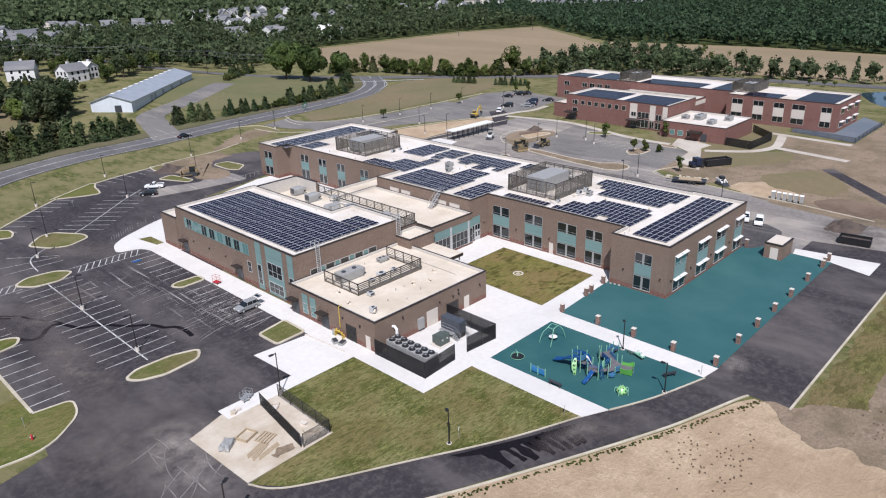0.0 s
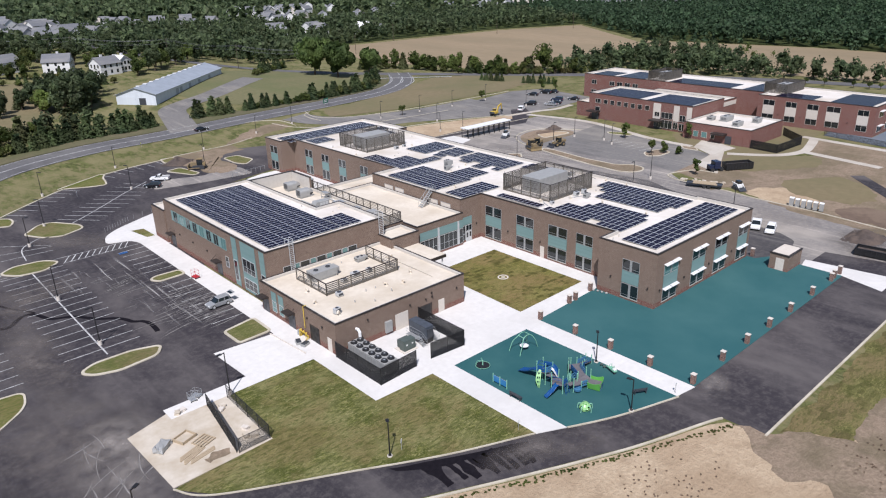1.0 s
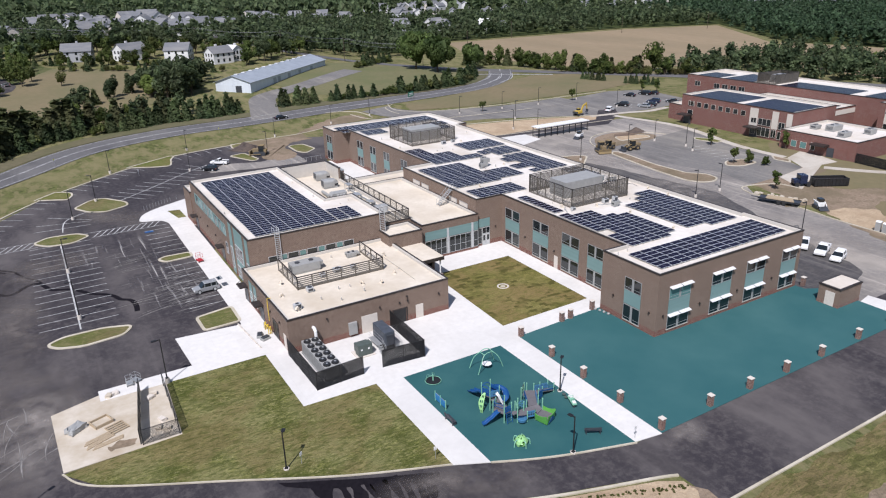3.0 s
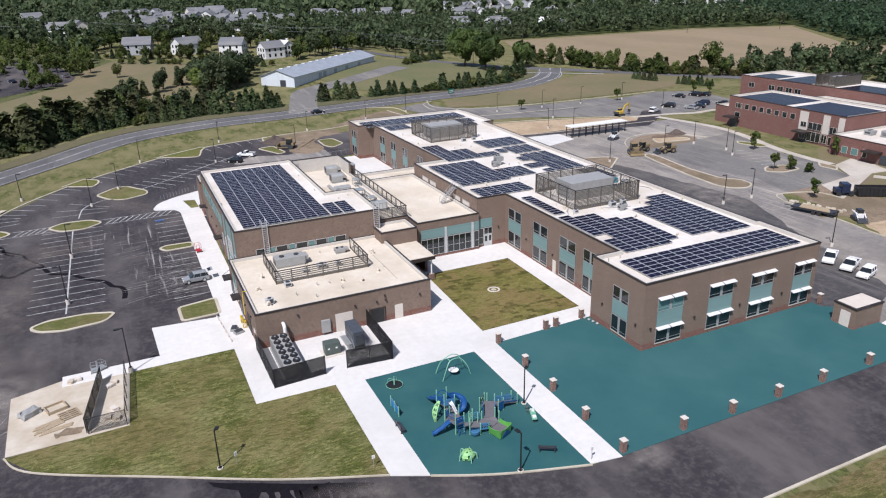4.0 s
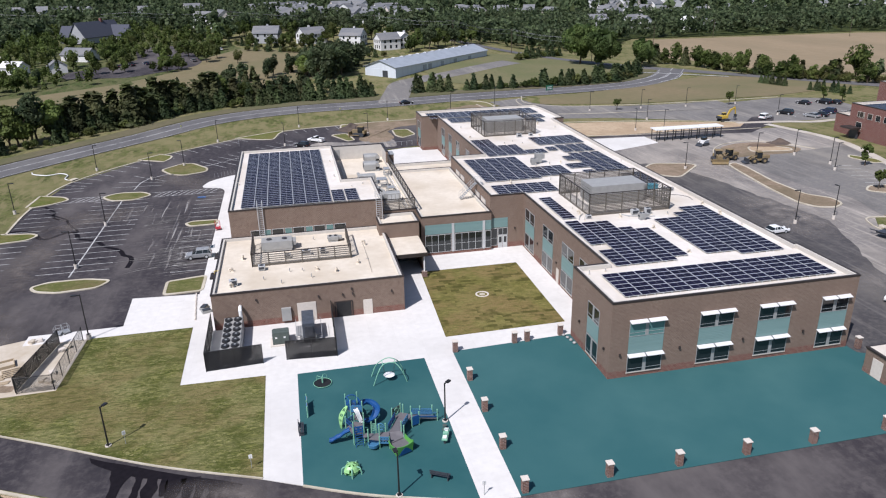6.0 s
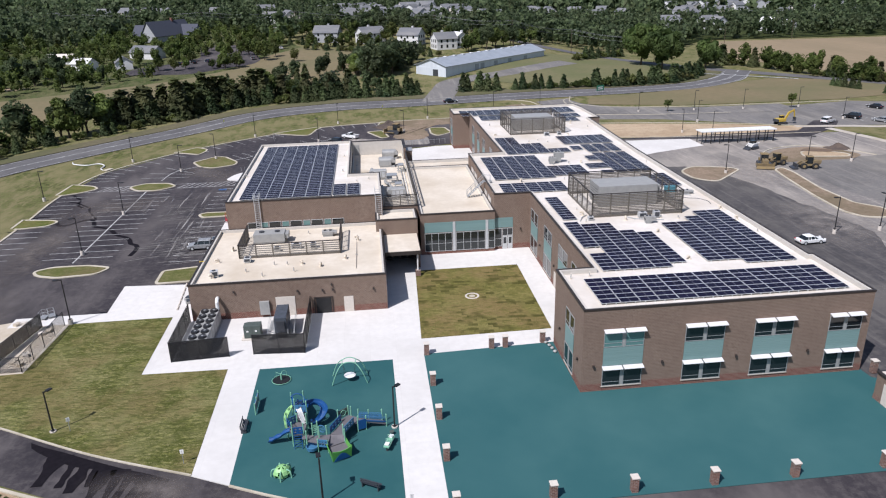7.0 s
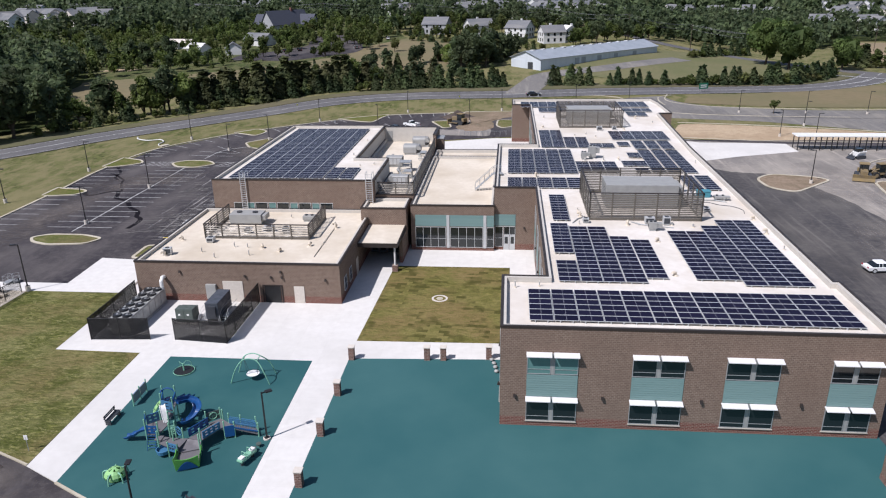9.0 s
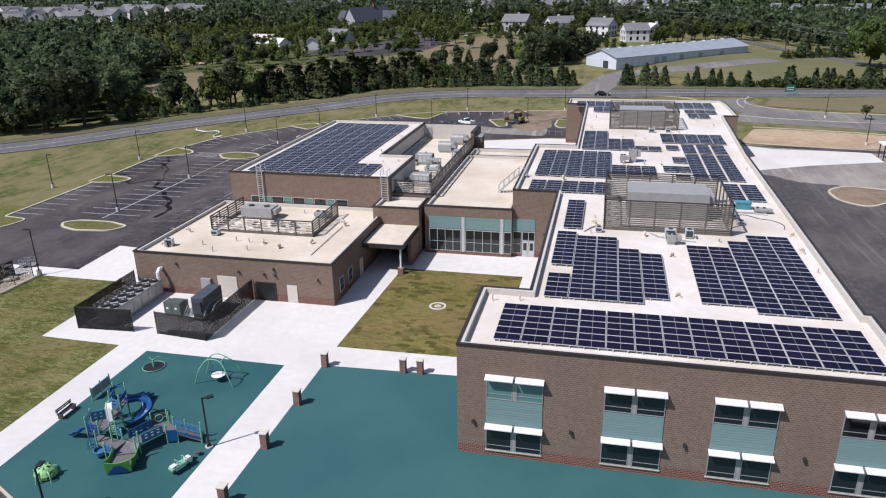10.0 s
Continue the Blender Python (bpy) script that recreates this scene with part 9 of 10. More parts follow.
for s, (y0, y1) in enumerate(((-0.6, BW / 2), (BW + 0.6, BW / 2))):
    bm = bmesh.new()
    zz = BH - 0.18
    q = [(-0.6, y0, zz), (BL + 0.6, y0, zz), (BL + 0.6, y1, BR + 0.05), (-0.6, y1, BR + 0.05)]
    a = [bm.verts.new(p) for p in q]
    b = [bm.verts.new((x, y, z + 0.14)) for x, y, z in q]
    bm.faces.new(a), bm.faces.new(b)
    for k in range(4):
        bm.faces.new((a[k], a[(k + 1) % 4], b[(k + 1) % 4], b[k]))
    bmesh.ops.recalc_face_normals(bm, faces=bm.faces[:])
    part("roof", bm, "barnroof", barn, "grey metal roof")
for k in range(12):
    part("skylight", cube(3 + k * 6.0, 4.6 + k * 6.0, BW / 2 - 0.75, BW / 2 + 0.75, BR + 0.05, BR + 0.24, 0.05), "white", barn, "pale ridge vent")
for k, x in enumerate((20, 24, 34, 45, 58)):
    part("door", cube(x, x + 2.6, -0.09, 0.0, -0.9, 3.4), "barnroof", barn)
part("door", cube(-0.08, 0.0, 4.0, 6.6, -0.9, 3.0), "darkmetal", barn)
part("door", cube(-0.08, 0.0, 8.0, 14.0, -0.9, 3.6), "barnwall", barn)


def house(x, y, rz, w, d, h, wall, roof, label, detail=True, group="houses"):
    o = thing("house", label, "house", (x, y, hgt(x, y) - 0.2), rz, group)
    bm = bmesh.new()
    r = h + w * 0.33
    v = [bm.verts.new(p) for p in ((-w / 2, -d / 2, 0), (w / 2, -d / 2, 0), (w / 2, d / 2, 0), (-w / 2, d / 2, 0), (-w / 2, -d / 2, h), (w / 2, -d / 2, h), (w / 2, d / 2, h), (-w / 2, d / 2, h), (0, -d / 2, r), (0, d / 2, r))]
    for q in ((0, 1, 5, 8, 4), (1, 2, 6, 5), (2, 3, 7, 9, 6), (3, 0, 4, 7)):
        bm.faces.new([v[i] for i in q])
    part("wall", bm, wall, o)
    for s in (-1, 1):
        bm = bmesh.new()
        e = 0.4
        q = [(s * (w / 2 + e), -d / 2 - e, h - 0.3), (s * (w / 2 + e), d / 2 + e, h - 0.3), (0, d / 2 + e, r + 0.06), (0, -d / 2 - e, r + 0.06)]
        a, b = [bm.verts.new(p) for p in q], [bm.verts.new((p[0], p[1], p[2] + 0.18)) for p in q]
        bm.faces.new(a), bm.faces.new(b)
        for k in range(4):
            bm.faces.new((a[k], a[(k + 1) % 4], b[(k + 1) % 4], b[k]))
        bmesh.ops.recalc_face_normals(bm, faces=bm.faces[:])
        part("roof", bm, roof, o)
    floors = (0.9, 3.5) if h > 4.5 else (1.0,)
    if detail:
        for z in floors:
            for k in range(3):
                u = -w / 2 + w * (k + 0.75) / 3.5
                for s in (-1, 1):
                    wd = part("window", cube(u - 0.5, u + 0.5, s * d / 2 - 0.05, s * d / 2 + 0.05, z, z + 1.5), "glass", o)
            for k in range(3):
                u = -d / 2 + d * (k + 0.75) / 3.5
                for s in (-1, 1):
                    part("window", cube(s * w / 2 - 0.05, s * w / 2 + 0.05, u - 0.5, u + 0.5, z, z + 1.5), "glass", o)
        part("chimney", cube(w * 0.18, w * 0.18 + 0.9, -0.5, 0.5, h, r + 0.9), wall, o)
    return o


for x, y, rz, w, d, wall, roof in ((5, 324, 62, 11.5, 14, "siding", "shingle"), (20, 305, 108, 10, 13, "siding", "shingle"), (28, 309, 20, 8, 9, "siding", "siding"), (-16, 336, 118, 11, 16, "siding", "shingle"), (-39, 345, 76, 12, 16, "greysiding", "shingle"),
                                   (-160, 500, 80, 11, 15, "siding", "shingle")):
    house(x, y, rz, w * 0.84, d * 0.84, 5.2, wall, roof, "two-storey pale sided house with a grey shingle roof", group="houses beyond the barn")
house(272, 444, 20, 11, 15, 6.5, "siding", "siding", "white farmhouse with a pale roof at the wood edge")
house(290, 452, 100, 7, 9, 4.5, "siding", "shingle", "small white outbuilding at the wood edge")
villa = thing("clubhouse", "large clubhouse with steep dark slate gables", "clubhouse", (-130, 372, hgt(-130, 372)), -28)
for k, (a, b, w, d, h) in enumerate(((0, 0, 10, 30, 3.2), (-8, -9, 7, 11, 3.4), (-8, 0, 6, 9, 3.4), (-7, 10, 7, 11, 3.2), (8, 10, 7, 11, 3.0))):
    bm = bmesh.new()
    turn = 0 if k == 0 else 90
    r = h + w * 0.72
    v = [bm.verts.new(p) for p in ((-w / 2, -d / 2, 0), (w / 2, -d / 2, 0), (w / 2, d / 2, 0), (-w / 2, d / 2, 0), (-w / 2, -d / 2, h), (w / 2, -d / 2, h), (w / 2, d / 2, h), (-w / 2, d / 2, h), (0, -d / 2, r), (0, d / 2, r))]
    for q in ((0, 1, 5, 8, 4), (1, 2, 6, 5), (2, 3, 7, 9, 6), (3, 0, 4, 7)):
        bm.faces.new([v[i] for i in q])
    wing = part("wall", bm, "greysiding", villa)
    wing.matrix_local = pose(a, b, 0, 0, 0, turn)
    for s in (-1, 1):
        bm = bmesh.new()
        q = [(s * (w / 2 + 0.5), -d / 2 - 0.5, h - 0.5), (s * (w / 2 + 0.5), d / 2 + 0.5, h - 0.5), (0, d / 2 + 0.5, r + 0.1), (0, -d / 2 - 0.5, r + 0.1)]
        c, e = [bm.verts.new(p) for p in q], [bm.verts.new((p[0], p[1], p[2] + 0.25)) for p in q]
        bm.faces.new(c), bm.faces.new(e)
        for j in range(4):
            bm.faces.new((c[j], c[(j + 1) % 4], e[(j + 1) % 4], e[j]))
        bmesh.ops.recalc_face_normals(bm, faces=bm.faces[:])
        part("roof", bm, "slate", wing, "steep dark slate roof")
    for z in (1.0,):
        for j in range(4):
            part("window", cube(-w / 2 - 0.06, -w / 2 + 0.06, -d / 2 + d * (j + 0.6) / 4.2, -d / 2 + d * (j + 0.6) / 4.2 + 1.4, z, z + 2), "glass", wing)
part("chimney", cube(-0.6, 0.6, 4, 5.4, 7, 12.0), "redbrick", villa)
for x, y, rz, w, d, roof in ((-124, 306, 60, 8, 15, "shingle"), (-126, 275, 20, 7, 7, "shingle"), (-143, 276, 60, 6, 10, "siding"), (-160, 296, 80, 4, 12, "stone")):
    house(x, y, rz, w, d, 3.2, "siding", roof, "low white clubhouse pavilion", False, "clubhouse pavilions")
rng = random.Random(21)
for cx, cy, sx, sy, n in ((18, 470, 48, 44, 30), (30, 570, 80, 50, 30), (-345, 415, 85, 38, 34), (-520, 600, 140, 60, 16), (-150, 600, 120, 50, 10), (320, 640, 120, 60, 14), (620, 620, 140, 70, 16), (860, 360, 80, 160, 16), (-330, 345, 30, 10, 2), (400, 790, 60, 50, 26), (205, 740, 50, 60, 12), (690, 470, 45, 90, 22), (240, 490, 24, 20, 4), (-70, 430, 14, 10, 2)):
    for k in range(n):
        x, y = cx + rng.uniform(-sx, sx), cy + rng.uniform(-sy, sy)
        house(x, y, rng.choice((20, 110, 65, 155)), rng.uniform(9, 11), rng.uniform(11, 16), rng.uniform(6.0, 7.5), rng.choice(("siding", "greysiding", "siding", "stone")), "shingle", "suburban house with a grey gable roof among trees", False, "houses of the far suburb")


# ---- trees ----
gen_rng = np.random.default_rng(5)


def leaf_quads(c, nrm, size, rng):
    """Four corners of a small leaf clump at each centre, across its normal, ragged in outline."""
    n = len(c)
    ref = rng.normal(size=(n, 3))
    u = np.cross(nrm, ref)
    u /= np.linalg.norm(u, axis=1, keepdims=True) + 1e-9
    v = np.cross(nrm, u)
    s = size * rng.uniform(0.55, 1.25, (n, 1))
    t = size * rng.uniform(0.55, 1.25, (n, 1))
    fold = nrm * size * rng.uniform(-0.35, 0.35, (n, 1))
    return np.stack([c - u * s - v * t * 0.4, c + u * s * 0.3 - v * t + fold, c + u * s + v * t * 0.5, c - u * s * 0.4 + v * t - fold], axis=1)


def crown_points(rng, n, r, z0, z1, kind):
    if kind == "cone":
        f = rng.uniform(0, 1, n) ** 1.25
        a = rng.uniform(0, 2 * np.pi, n)
        ragged = 1 + 0.22 * np.sin(a * 5 + f * 23) + rng.normal(0, 0.1, n)
        rad = r * (1 - f) ** 0.82 * ragged * rng.uniform(0.55, 1.0, n) ** 0.5
        c = np.stack([rad * np.cos(a), rad * np.sin(a), z0 + (z1 - z0) * f], 1)
        nrm = np.stack([np.cos(a), np.sin(a), np.full(n, 0.75)], 1) + rng.normal(0, 0.35, (n, 3))
    else:
        k = 15
        hz = (z1 - z0) / 2
        d = rng.normal(size=(k, 3))
        d /= np.linalg.norm(d, axis=1, keepdims=True)
        blob = d * np.array([r, r, hz]) * rng.uniform(0.3, 0.82, (k, 1)) + np.array([0, 0, (z0 + z1) / 2])
        br = rng.uniform(0.2, 0.46, k) * min(r, hz) * 1.05
        pick = rng.integers(0, k, n)
        e = rng.normal(size=(n, 3))
        e[:, 2] += 0.25
        e /= np.linalg.norm(e, axis=1, keepdims=True)
        c = blob[pick] + e * br[pick][:, None] * rng.uniform(0.6, 1.0, (n, 1)) ** 0.5
        nrm = e + rng.normal(0, 0.4, (n, 3))
    nrm /= np.linalg.norm(nrm, axis=1, keepdims=True) + 1e-9
    return c, nrm


def foliage(rng, n, core, r, z0, z1, kind, size):
    """Ragged outer leaf clumps over a few large inner ones that close the crown."""
    c, nrm = crown_points(rng, n, r, z0, z1, kind)
    q = leaf_quads(c, nrm, size, rng)
    mid = np.array([0, 0, (z0 + z1) / 2 if kind == "round" else z0 + (z1 - z0) * 0.4])
    inner = c[rng.integers(0, n, core)] - mid
    if kind == "cone":
        inner[:, :2] *= 0.5
    else:
        inner *= 0.62
    nr = inner / (np.linalg.norm(inner, axis=1, keepdims=True) + 1e-6) + rng.normal(0, 0.25, (core, 3))
    nr /= np.linalg.norm(nr, axis=1, keepdims=True)
    wide = min(r, (z1 - z0) / 2) * (0.4 if kind == "round" else 0.5)
    return np.concatenate([q, leaf_quads(inner + mid, nr, wide, rng)])


def quads_mesh(name, quads, mat):
    """One mesh of loose four-cornered leaf clumps."""
    q = np.ascontiguousarray(quads.reshape(-1, 3), dtype=np.float32)
    n = len(q) // 4
    me = bpy.data.meshes.new(name)
    me.vertices.add(n * 4)
    me.vertices.foreach_set("co", q.ravel())
    me.loops.add(n * 4)
    me.loops.foreach_set("vertex_index", np.arange(n * 4, dtype=np.int32))
    me.polygons.add(n)
    me.polygons.foreach_set("loop_start", np.arange(0, n * 4, 4, dtype=np.int32))
    me.update(calc_edges=True)
    me.materials.append(M[mat])
    return me


def tree(kind, h, r, n, mat, seed, name="tree", label="", category="tree", size=0.42, bare=0.25):
    rng = np.random.default_rng(seed)
    t = thing(name, label, category, (0, 0, 0), 0)
    trunk = bmesh.new()
    if kind == "cone":
        rod(trunk, (0, 0, -0.3), (0, 0, h * 0.8), 0.02 * h, 7, 0.03)
    else:
        fork = h * (bare + 0.12)
        rod(trunk, (0, 0, -0.3), (0.05 * r, 0.03 * r, fork), 0.028 * h, 8, 0.018 * h)
        for k in range(6):
            a = k * 1.05 + rng.uniform(-0.3, 0.3)
            rod(trunk, (0.05 * r, 0.03 * r, fork * rng.uniform(0.75, 1.0)), (0.62 * r * math.cos(a), 0.62 * r * math.sin(a), h * rng.uniform(0.55, 0.8)), 0.012 * h, 6, 0.004 * h)
    part("trunk", trunk, "bark", t)
    ob = new("crown", quads_mesh("crown", foliage(rng, n, max(24, n // 22), r, h * (0.04 if kind == "cone" else bare), h, kind, size), mat))
    ob.parent = t
    return t


TREES = {
    "oak": [tree("round", 20, 9.2, 5200, "oakleaf", 1, label="broad old oak with a deep green crown", size=0.46, bare=0.08)],
    "round": [tree("round", 10, 3.9, 950, "leaf", 2 + k, label="leafy green broadleaf tree in full leaf", size=0.34, bare=0.06) for k in range(3)],
    "big": [tree("round", 15, 5.2, 1500, "forest", 12 + k, label="tall dark tree at the wood edge", size=0.42, bare=0.06) for k in range(3)],
    "cedar": [tree("cone", 10.0, 3.5, 1500, "cedar", 18 + k, label="dark ragged cedar by the road", size=0.40) for k in range(3)],
    "cone": [tree("cone", 7, 2.4, 620, "needle", 22 + k, label="dark green conifer by the road", size=0.32) for k in range(3)],
    "shrub": [tree("round", 4.0, 2.5, 420, "shrub", 32 + k, name="bush", label="loose green roadside bush", category="bush", size=0.3, bare=0.02) for k in range(2)],
    "young": [tree("round", 5.0, 1.5, 300, "leaf", 42, label="young staked tree on a lawn", size=0.26, bare=0.3)],
    "column": [tree("round", 6.0, 1.3, 320, "leaf", 43, label="slim columnar young tree", size=0.26, bare=0.18)],
    "bright": [tree("round", 8, 3.6, 620, "shrub", 44, label="light green tree by the clubhouse", size=0.42, bare=0.12)],
}
def inside(poly, x, y):
    hit = False
    for (ax, ay), (bx, by) in zip(poly, poly[1:] + poly[:1]):
        if (ay > y) != (by > y) and x < (bx - ax) * (y - ay) / (by - ay) + ax:
            hit = not hit
    return hit


placed = {}
trng = random.Random(77)


def plant(kind, x, y, s=1.0, group=""):
    pool = TREES[kind]
    k = placed.get(kind, 0)
    placed[kind] = k + 1
    m = pose(x, y, hgt(x, y) - 0.1, 0, 0, trng.uniform(0, 360))
    ob = pool[k % len(pool)]
    if k < len(pool):
        ob.matrix_basis = m
        made = ob
    else:
        made = copy_thing(ob, m)
    made.scale = (s * trng.uniform(0.88, 1.12), s * trng.uniform(0.88, 1.12), s * trng.uniform(0.9, 1.12))
    if group:
        tagged(made, group=group)


def row(kinds, pts, step, jitter, smin, smax, group):
    pts = [Vector(p) for p in pts]
    for a, b in zip(pts, pts[1:]):
        n = max(1, int((b - a).length / step))
        for k in range(n):
            p = a + (b - a) * (k + trng.uniform(0.1, 0.9)) / n
            plant(trng.choice(kinds), p.x + trng.uniform(-jitter, jitter), p.y + trng.uniform(-jitter, jitter), trng.uniform(smin, smax), group)


plant("oak", 106, 262, 1.0), plant("oak", 110, 247, 0.95), plant("oak", 132, 251, 0.68)
# west of the barn drive: a planted conifer row, ragged cedars and bushes behind
row(["cone"], [(-44, 188.5), (-29, 193), (-14, 194), (0, 195)], 2.2, 0.7, 0.72, 1.05, "conifers along the road")
row(["cone", "shrub", "cone"], [(-70, 178), (-61, 187), (-44, 190)], 2.4, 1.2, 0.7, 1.05, "conifers along the road")
row(["cedar", "cedar", "round"], [(-72, 184), (-60, 194), (-44, 199), (-26, 202)], 3.2, 1.8, 0.6, 0.95, "trees behind the conifers")
row(["cedar", "big", "cedar"], [(-58, 214), (-50, 226), (-44, 234), (-37, 242), (-30, 252), (-24, 262)], 4.6, 2.6, 0.4, 0.68, "trees between the road and the copse")
row(["shrub", "cone", "shrub", "shrub"], [(-121, 117), (-110, 134), (-98, 148), (-86, 161), (-71, 178)], 2.9, 1.3, 0.45, 0.8, "roadside bushes")
row(["cedar", "cedar", "cone", "cedar"], [(-94, 158), (-86, 166), (-77, 176), (-66, 187), (-52, 193)], 3.4, 2.0, 0.8, 1.25, "roadside trees")
for x, y, s, kind in ((-112.5, 137, 0.7, "cedar"), (-109, 143, 0.85, "cone"), (-104.5, 150, 1.2, "round"), (-102, 153, 0.85, "big"), (-97.8, 157, 1.15, "round"), (-93, 163, 1.05, "cedar"), (-84, 174, 1.1, "cedar"), (-122, 127, 0.95, "big"), (-119, 130, 0.8, "round")):
    plant(kind, x, y, s, "roadside trees")
for x, y, s in ((-150, 240, 0.75), (-143, 247, 0.8), (-159, 245, 0.8), (-168, 240, 0.8), (-137, 233, 0.5), (-176, 246, 0.9), (-133, 250, 0.55), (-150, 254, 0.7), (-126, 246, 0.4)):
    plant("big", x, y, s, "trees beyond the meadow")
row(["cedar", "cedar", "round"], [(-90, 168), (-81, 180), (-70, 191)], 4.4, 2.0, 0.8, 1.2, "roadside trees")
row(["round", "cedar", "big", "round"], [(-118, 133), (-111, 143), (-104, 151), (-97, 159), (-90, 167)], 3.4, 2.2, 0.55, 0.95, "roadside trees")
row(["big"], [(-141, 101), (-127, 108), (-121, 121)], 3.6, 1.6, 0.9, 1.15, "tall trees by the road")
# copse left of the barn, and trees round the houses
row(["big", "round", "cedar"], [(-26, 244), (-18, 231), (-11, 234), (-7, 246), (-5, 262)], 3.0, 2.0, 0.7, 0.95, "copse by the barn")
row(["cone", "shrub", "cone"], [(-50, 318), (-30, 307), (-10, 296), (4, 284), (16, 280)], 3.0, 1.5, 0.6, 0.85, "hedge before the houses")
row(["round", "big", "round"], [(26, 290), (40, 302), (54, 316), (72, 332)], 4.2, 2.5, 0.7, 1.0, "trees behind the barn")
for x, y, s in ((-52, 279, 0.75), (-66, 286, 1.1), (-70, 292, 1.0), (-62, 296, 0.8)):
    plant("bright", x, y, s, "trees by the clubhouse lot")
row(["shrub", "shrub", "cone", "round"], [(-64, 342), (-50, 334), (-40, 326), (-24, 322), (-10, 312), (2, 304), (12, 296)], 2.6, 2.0, 0.55, 0.9, "trees before the houses")
row(["big", "round"], [(-66, 362), (-50, 372), (-30, 372), (-10, 366), (4, 350), (20, 336), (40, 326)], 4.0, 3.0, 0.75, 1.0, "trees behind the houses")
for x, y in ((-26, 340), (-8, 332), (18, 322), (-60, 352), (-64, 330), (38, 318), (-24, 354), (-4, 340)):
    plant("round", x, y, trng.uniform(0.7, 1.0), "trees round the houses")
row(["cone"], [(13.5, 197.6), (28, 196.4)], 2.2, 0.4, 0.75, 1.0, "conifers by the barn drive")
row(["cone", "cone", "shrub"], [(33.5, 196.5), (55, 197.5), (62, 198.2)], 2.3, 0.8, 0.6, 0.95, "hedge along the road")
row(["shrub", "cone", "shrub", "cone"], [(60, 198), (78, 200.5), (95.7, 205.6), (108, 215), (119, 229)], 1.7, 0.9, 0.75, 1.05, "hedge along the road")
row(["shrub", "cone"], [(76, 268), (96, 288), (110, 300)], 3, 1.0, 0.7, 0.95, "bushes behind the barn")
row(["round", "cedar", "shrub", "shrub", "round"], [(138, 268), (153, 254), (160, 226), (168, 204), (176, 192), (193, 184)], 1.7, 1.6, 0.6, 0.95, "hedgerow along the field")
row(["shrub", "round", "shrub"], [(160, 215), (172, 192), (190, 172), (206, 164)], 1.7, 1.6, 0.6, 0.95, "hedgerow along the field")
row(["young"], [(226, 72), (232, 40)], 6, 0.5, 0.6, 0.8, "young trees along the far road")
row(["cone"], [(150.8, 190), (154.7, 177)], 1.9, 0.4, 0.4, 0.6, "small conifers in the meadow"), row(["cone"], [(156, 168.6), (163.7, 155)], 1.9, 0.4, 0.4, 0.6, "small conifers in the meadow")
plant("round", 193, 186.6, 1.3), plant("young", 72.3, 150.6, 0.9), plant("young", 111.2, 148.3, 1.0), plant("column", 146, 147, 1.1), plant("column", 150, 143, 1.1)
for x, y, s in ((94.3, 69.7, 0.9), (72.3, 33.9, 0.9), (106.4, 55.5, 0.9)):
    plant("column", x, y, s)
plant("young", 83, 53.4, 0.9), plant("round", 86.3, 51.4, 0.42), plant("shrub", 88, 48, 0.6)
for k in range(16):
    plant(trng.choice(("bright", "round", "bright")), trng.uniform(-112, -74), trng.uniform(262, 330), trng.uniform(0.55, 0.85), "trees on the clubhouse lot")
for k in range(46):
    x, y = trng.uniform(-124, -64), trng.uniform(262, 352)
    if inside([(-120, 268), (-96, 262), (-72, 278), (-70, 288), (-78, 322), (-86, 346), (-96, 340)], x, y) and k % 3:
        continue
    plant(trng.choice(("bright", "round", "round", "bright", "shrub")), x, y, trng.uniform(0.55, 0.9), "trees round the clubhouse")


# ---- woods: beyond counting ----
CLEAR = [(18, 468, 58, 58), (30, 570, 88, 58), (-345, 408, 105, 62), (-520, 600, 140, 70), (-150, 600, 125, 55), (320, 640, 125, 65), (620, 620, 145, 75), (860, 360, 85, 165), (-330, 335, 34, 20), (395, 780, 75, 62), (205, 740, 60, 70), (690, 470, 55, 100), (240, 488, 30, 26), (-70, 426, 20, 16)]


def woods(label, poly, spacing, hmin, hmax, n, size, mat, keep=1.0, seed=1, holes=()):
    rng = np.random.default_rng(seed)
    xs, ys = [p[0] for p in poly], [p[1] for p in poly]
    out = []
    y = min(ys)
    while y < max(ys):
        x = min(xs)
        while x < max(xs):
            px, py = x + rng.uniform(-0.5, 0.5) * spacing, y + rng.uniform(-0.5, 0.5) * spacing
            x += spacing
            a = math.degrees(math.atan2(py + 45, px + 45))
            d = math.hypot(px + 45, py + 45)
            if not 4 < a < 146 or d > 1900 or rng.uniform() > keep or not inside(poly, px, py) or any(inside(hole, px, py) for hole in holes):
                continue
            h = rng.uniform(hmin, hmax)
            town = any(((px - cx) / rx) ** 2 + ((py - cy) / ry) ** 2 < 1 for cx, cy, rx, ry in CLEAR)
            if town:
                if rng.uniform() > 0.25:
                    continue
                h *= 0.55
            kind = "cone" if rng.uniform() < 0.14 else "round"
            q = foliage(rng, n, max(6, n // 7), h * (0.2 if kind == "cone" else 0.36), h * 0.04, h, kind, size * h / 12)
            out.append(q + np.array([px, py, hgt(px, py)]))
        y += spacing
    ob = new("woods", quads_mesh("woods", np.concatenate(out), mat))
    return tagged(ob, label, "woods", kind="stuff")


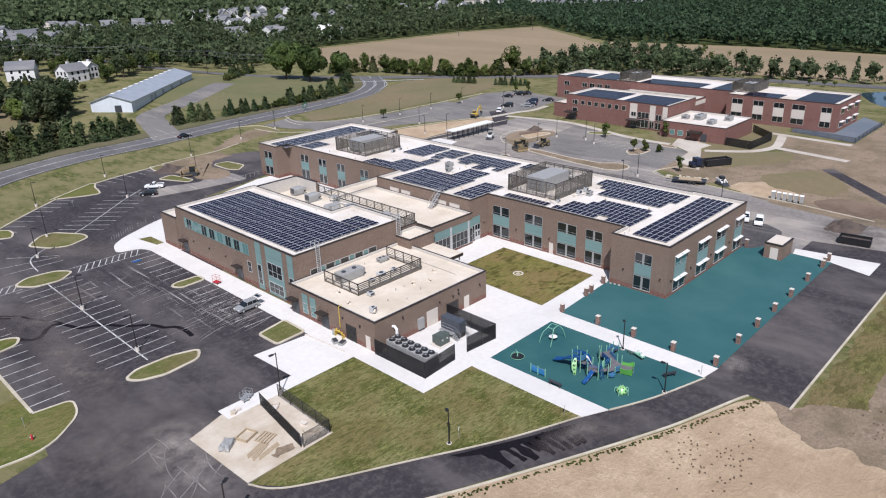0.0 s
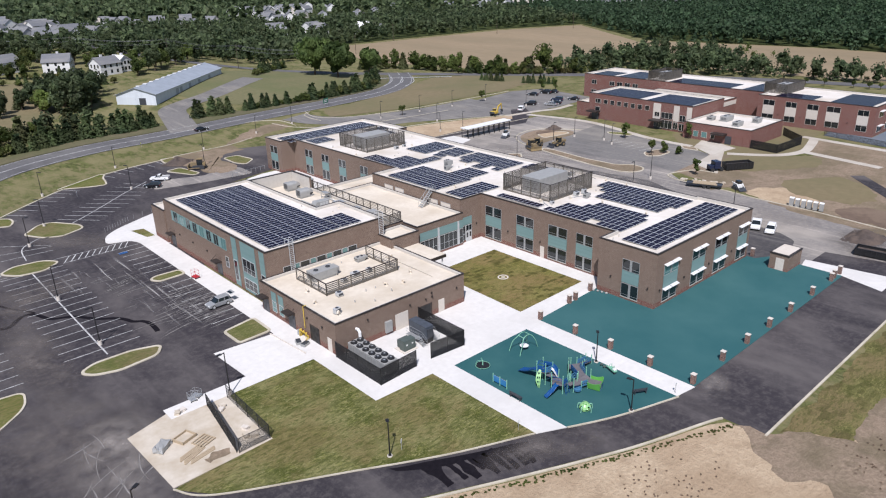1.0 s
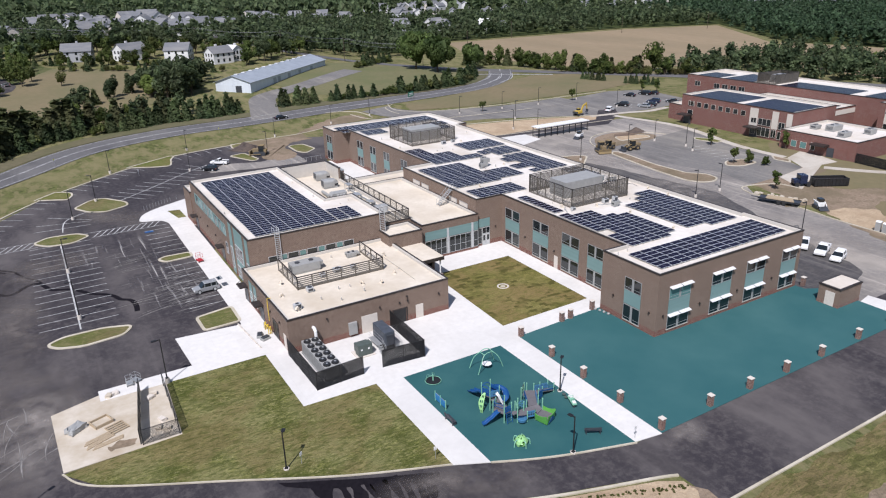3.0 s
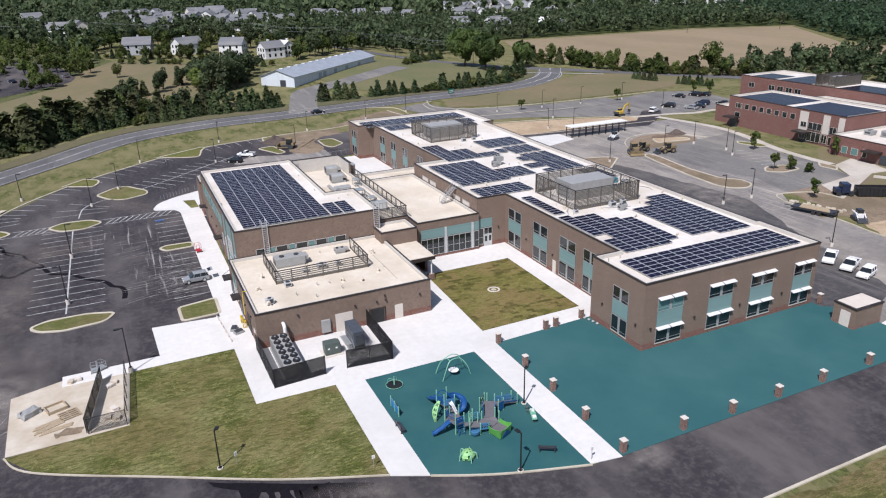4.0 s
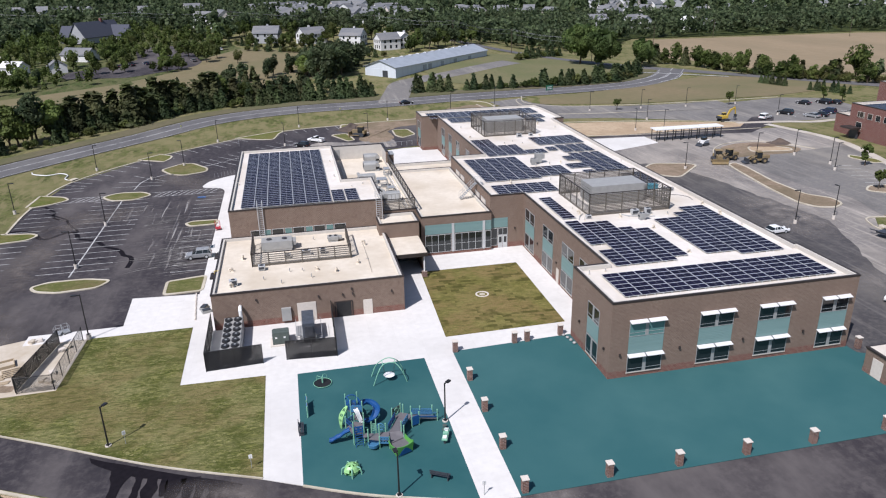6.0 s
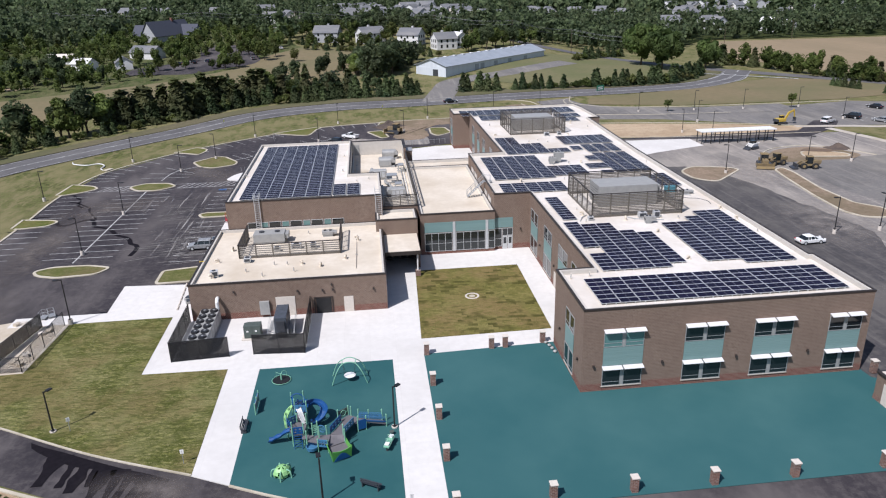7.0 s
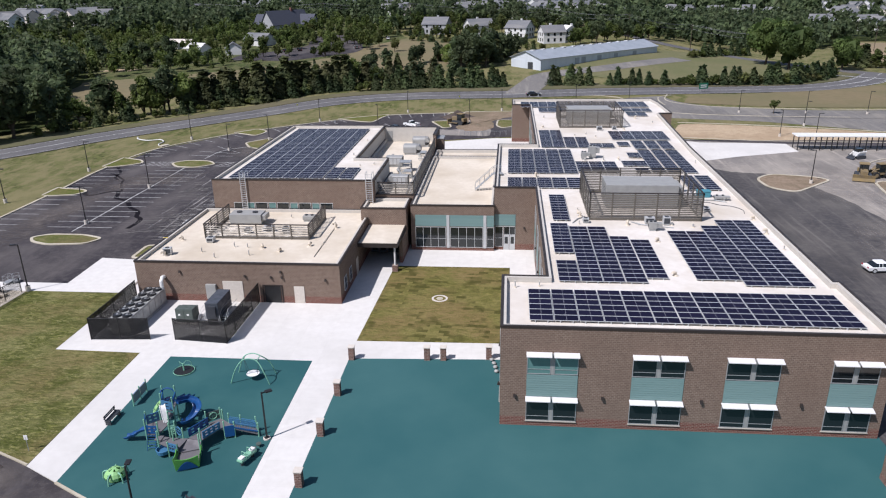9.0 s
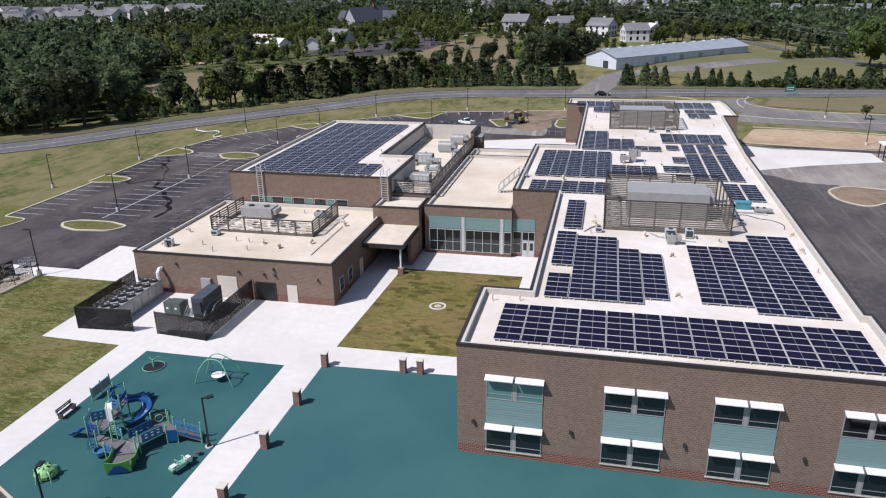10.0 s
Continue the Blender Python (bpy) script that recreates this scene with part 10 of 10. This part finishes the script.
HOUSES = [[(-60, 400), (-60, 318), (-10, 296), (46, 302), (46, 340), (0, 350), (-30, 400)], [(150, 430), (310, 430), (310, 460), (150, 460)]]
CLUB = [[(-120, 256), (-94, 253), (-70, 276), (-69, 288), (-78, 340), (-90, 346), (-96, 300), (-118, 274)], [(-150, 356), (-116, 350), (-110, 392), (-148, 392)], [(-134, 268), (-112, 268), (-112, 316), (-134, 312)], [(-168, 268), (-136, 268), (-136, 282), (-168, 282)]]
woods("dark dense woods west of the road", [(-420, 20), (-190, 62), (-142, 104), (-129, 122), (-124, 142), (-150, 168), (-156, 200), (-170, 228), (-200, 240), (-260, 300), (-420, 330)], 6.2, 9, 17, 170, 0.58, "forest", 0.95, 3)
woods("mixed woods behind the houses", [(-420, 340), (-260, 330), (-165, 330), (-150, 400), (-100, 400), (-62, 345), (-40, 402), (-20, 370), (40, 345), (70, 330), (120, 320), (160, 340), (196, 392), (365, 384), (440, 352), (520, 520), (300, 700), (-400, 700), (-600, 500)], 8.5, 8, 15, 62, 0.95, "forest", 0.92, 4, HOUSES[1:] + CLUB)
woods("pine woods beyond the fields, tinted blue-green for haze", [(350, 230), (440, 345), (560, 560), (900, 560), (900, -40), (362, -40), (358, 60), (364, 124)], 8.0, 10, 14, 60, 0.95, "bluegreen", 0.95, 5)
woods("far woods towards the horizon", [(-1400, 330), (-420, 330), (-600, 500), (-400, 700), (300, 700), (520, 520), (560, 560), (900, 560), (900, -40), (1500, -40), (1500, 1900), (-1400, 1900)], 20, 13, 19, 22, 2.4, "forest", 0.97, 6)
woods("belt of trees between the red school and the fields", [(186, 178), (200, 182), (262, 184), (292, 186), (306, 150), (276, 132), (266, 110), (254, 70), (262, 20), (248, 20), (240, 70), (228, 108), (206, 150)], 7.0, 6, 12.5, 150, 0.6, "forest", 0.85, 7)
woods("low scrub under the belt of trees", [(186, 178), (200, 182), (262, 184), (292, 186), (306, 150), (276, 132), (266, 110), (254, 70), (262, 20), (248, 20), (240, 70), (228, 108), (206, 150)], 4.6, 2.5, 5.5, 60, 0.8, "forest", 0.8, 17)
woods("scrub trees at the edge of the straw field", [(276, 132), (306, 150), (330, 150), (312, 120), (296, 100), (270, 96)], 8, 4, 7, 90, 0.6, "leaf", 0.5, 12)
woods("garden trees round the clubhouse", [(-330, 320), (-260, 296), (-200, 238), (-166, 214), (-140, 218), (-122, 228), (-104, 244), (-98, 262), (-64, 300), (-60, 345), (-100, 400), (-150, 400), (-240, 345)], 6.2, 4.5, 9.5, 120, 0.62, "leaf", 0.85, 8, CLUB)
woods("belt of trees behind the roadside conifers", [(-74, 186), (-58, 195), (-30, 199), (-10, 201), (-18, 209), (-45, 209), (-68, 202)], 4.6, 5, 9, 110, 0.7, "forest", 0.85, 9)
woods("copse between the meadow and the barn", [(-26, 244), (-18, 229), (-9, 232), (-4, 243), (8, 262), (2, 280), (-10, 284), (-18, 262)], 5.0, 7, 11, 130, 0.7, "forest", 0.9, 10)
# ground sheets below the trees, their shade put into the dark colour
sheet("shaded_wood_floor", [(-1200, 420), (-420, 330), (-100, 430), (40, 420), (150, 335), (196, 390), (365, 382), (440, 352), (352, 228), (366, 124), (360, 60), (360, -40), (2200, -60), (2200, 2400), (-2200, 2400)], 0.4, "shadefloor", "ground under the woods, darkened for tree shade", "ground", 0.0, 40)
sheet("shaded_wood_floor", [(-420, 20), (-190, 60), (-140, 102), (-128, 122), (-122, 142), (-150, 168), (-156, 200), (-170, 228), (-200, 240), (-260, 300), (-420, 330)], 0.2, "shadefloor", "ground under the roadside woods, darkened for tree shade", "ground")
# weeds along the kerb, and clods on the bare soil
rng = np.random.default_rng(11)
weeds, clods = [], []
for k in range(340):
    x = rng.uniform(-78, -19)
    edge = np.interp(x, [-80, -60, -44, -31, -19], [7, -4.4, -12, -17.6, -22.4])
    y = edge - abs(rng.normal(0, 0.35)) - 0.15
    c, nrm = crown_points(rng, 9, 0.16, 0.0, 0.14, "round")
    weeds.append(leaf_quads(c, nrm, 0.1, rng) + np.array([x, y, 0.03]))
for k in range(110):
    x, y = rng.normal((-35, -33.5, -14)[k % 3], 2.6), rng.normal((-21.6, -25, -36)[k % 3], 1.3)
    c, nrm = crown_points(rng, 8, 0.09, 0.0, 0.09, "round")
    clods.append(leaf_quads(c, nrm, 0.1, rng) + np.array([x, y, 0.05]))
tagged(new("weeds", quads_mesh("weeds", np.concatenate(weeds), "shrub")), "low green weeds along the kerb", "weeds", kind="stuff")
tagged(new("clods", quads_mesh("clods", np.concatenate(clods), "darksoil")), "scattered dark clods on the bare soil", "clods", kind="stuff")
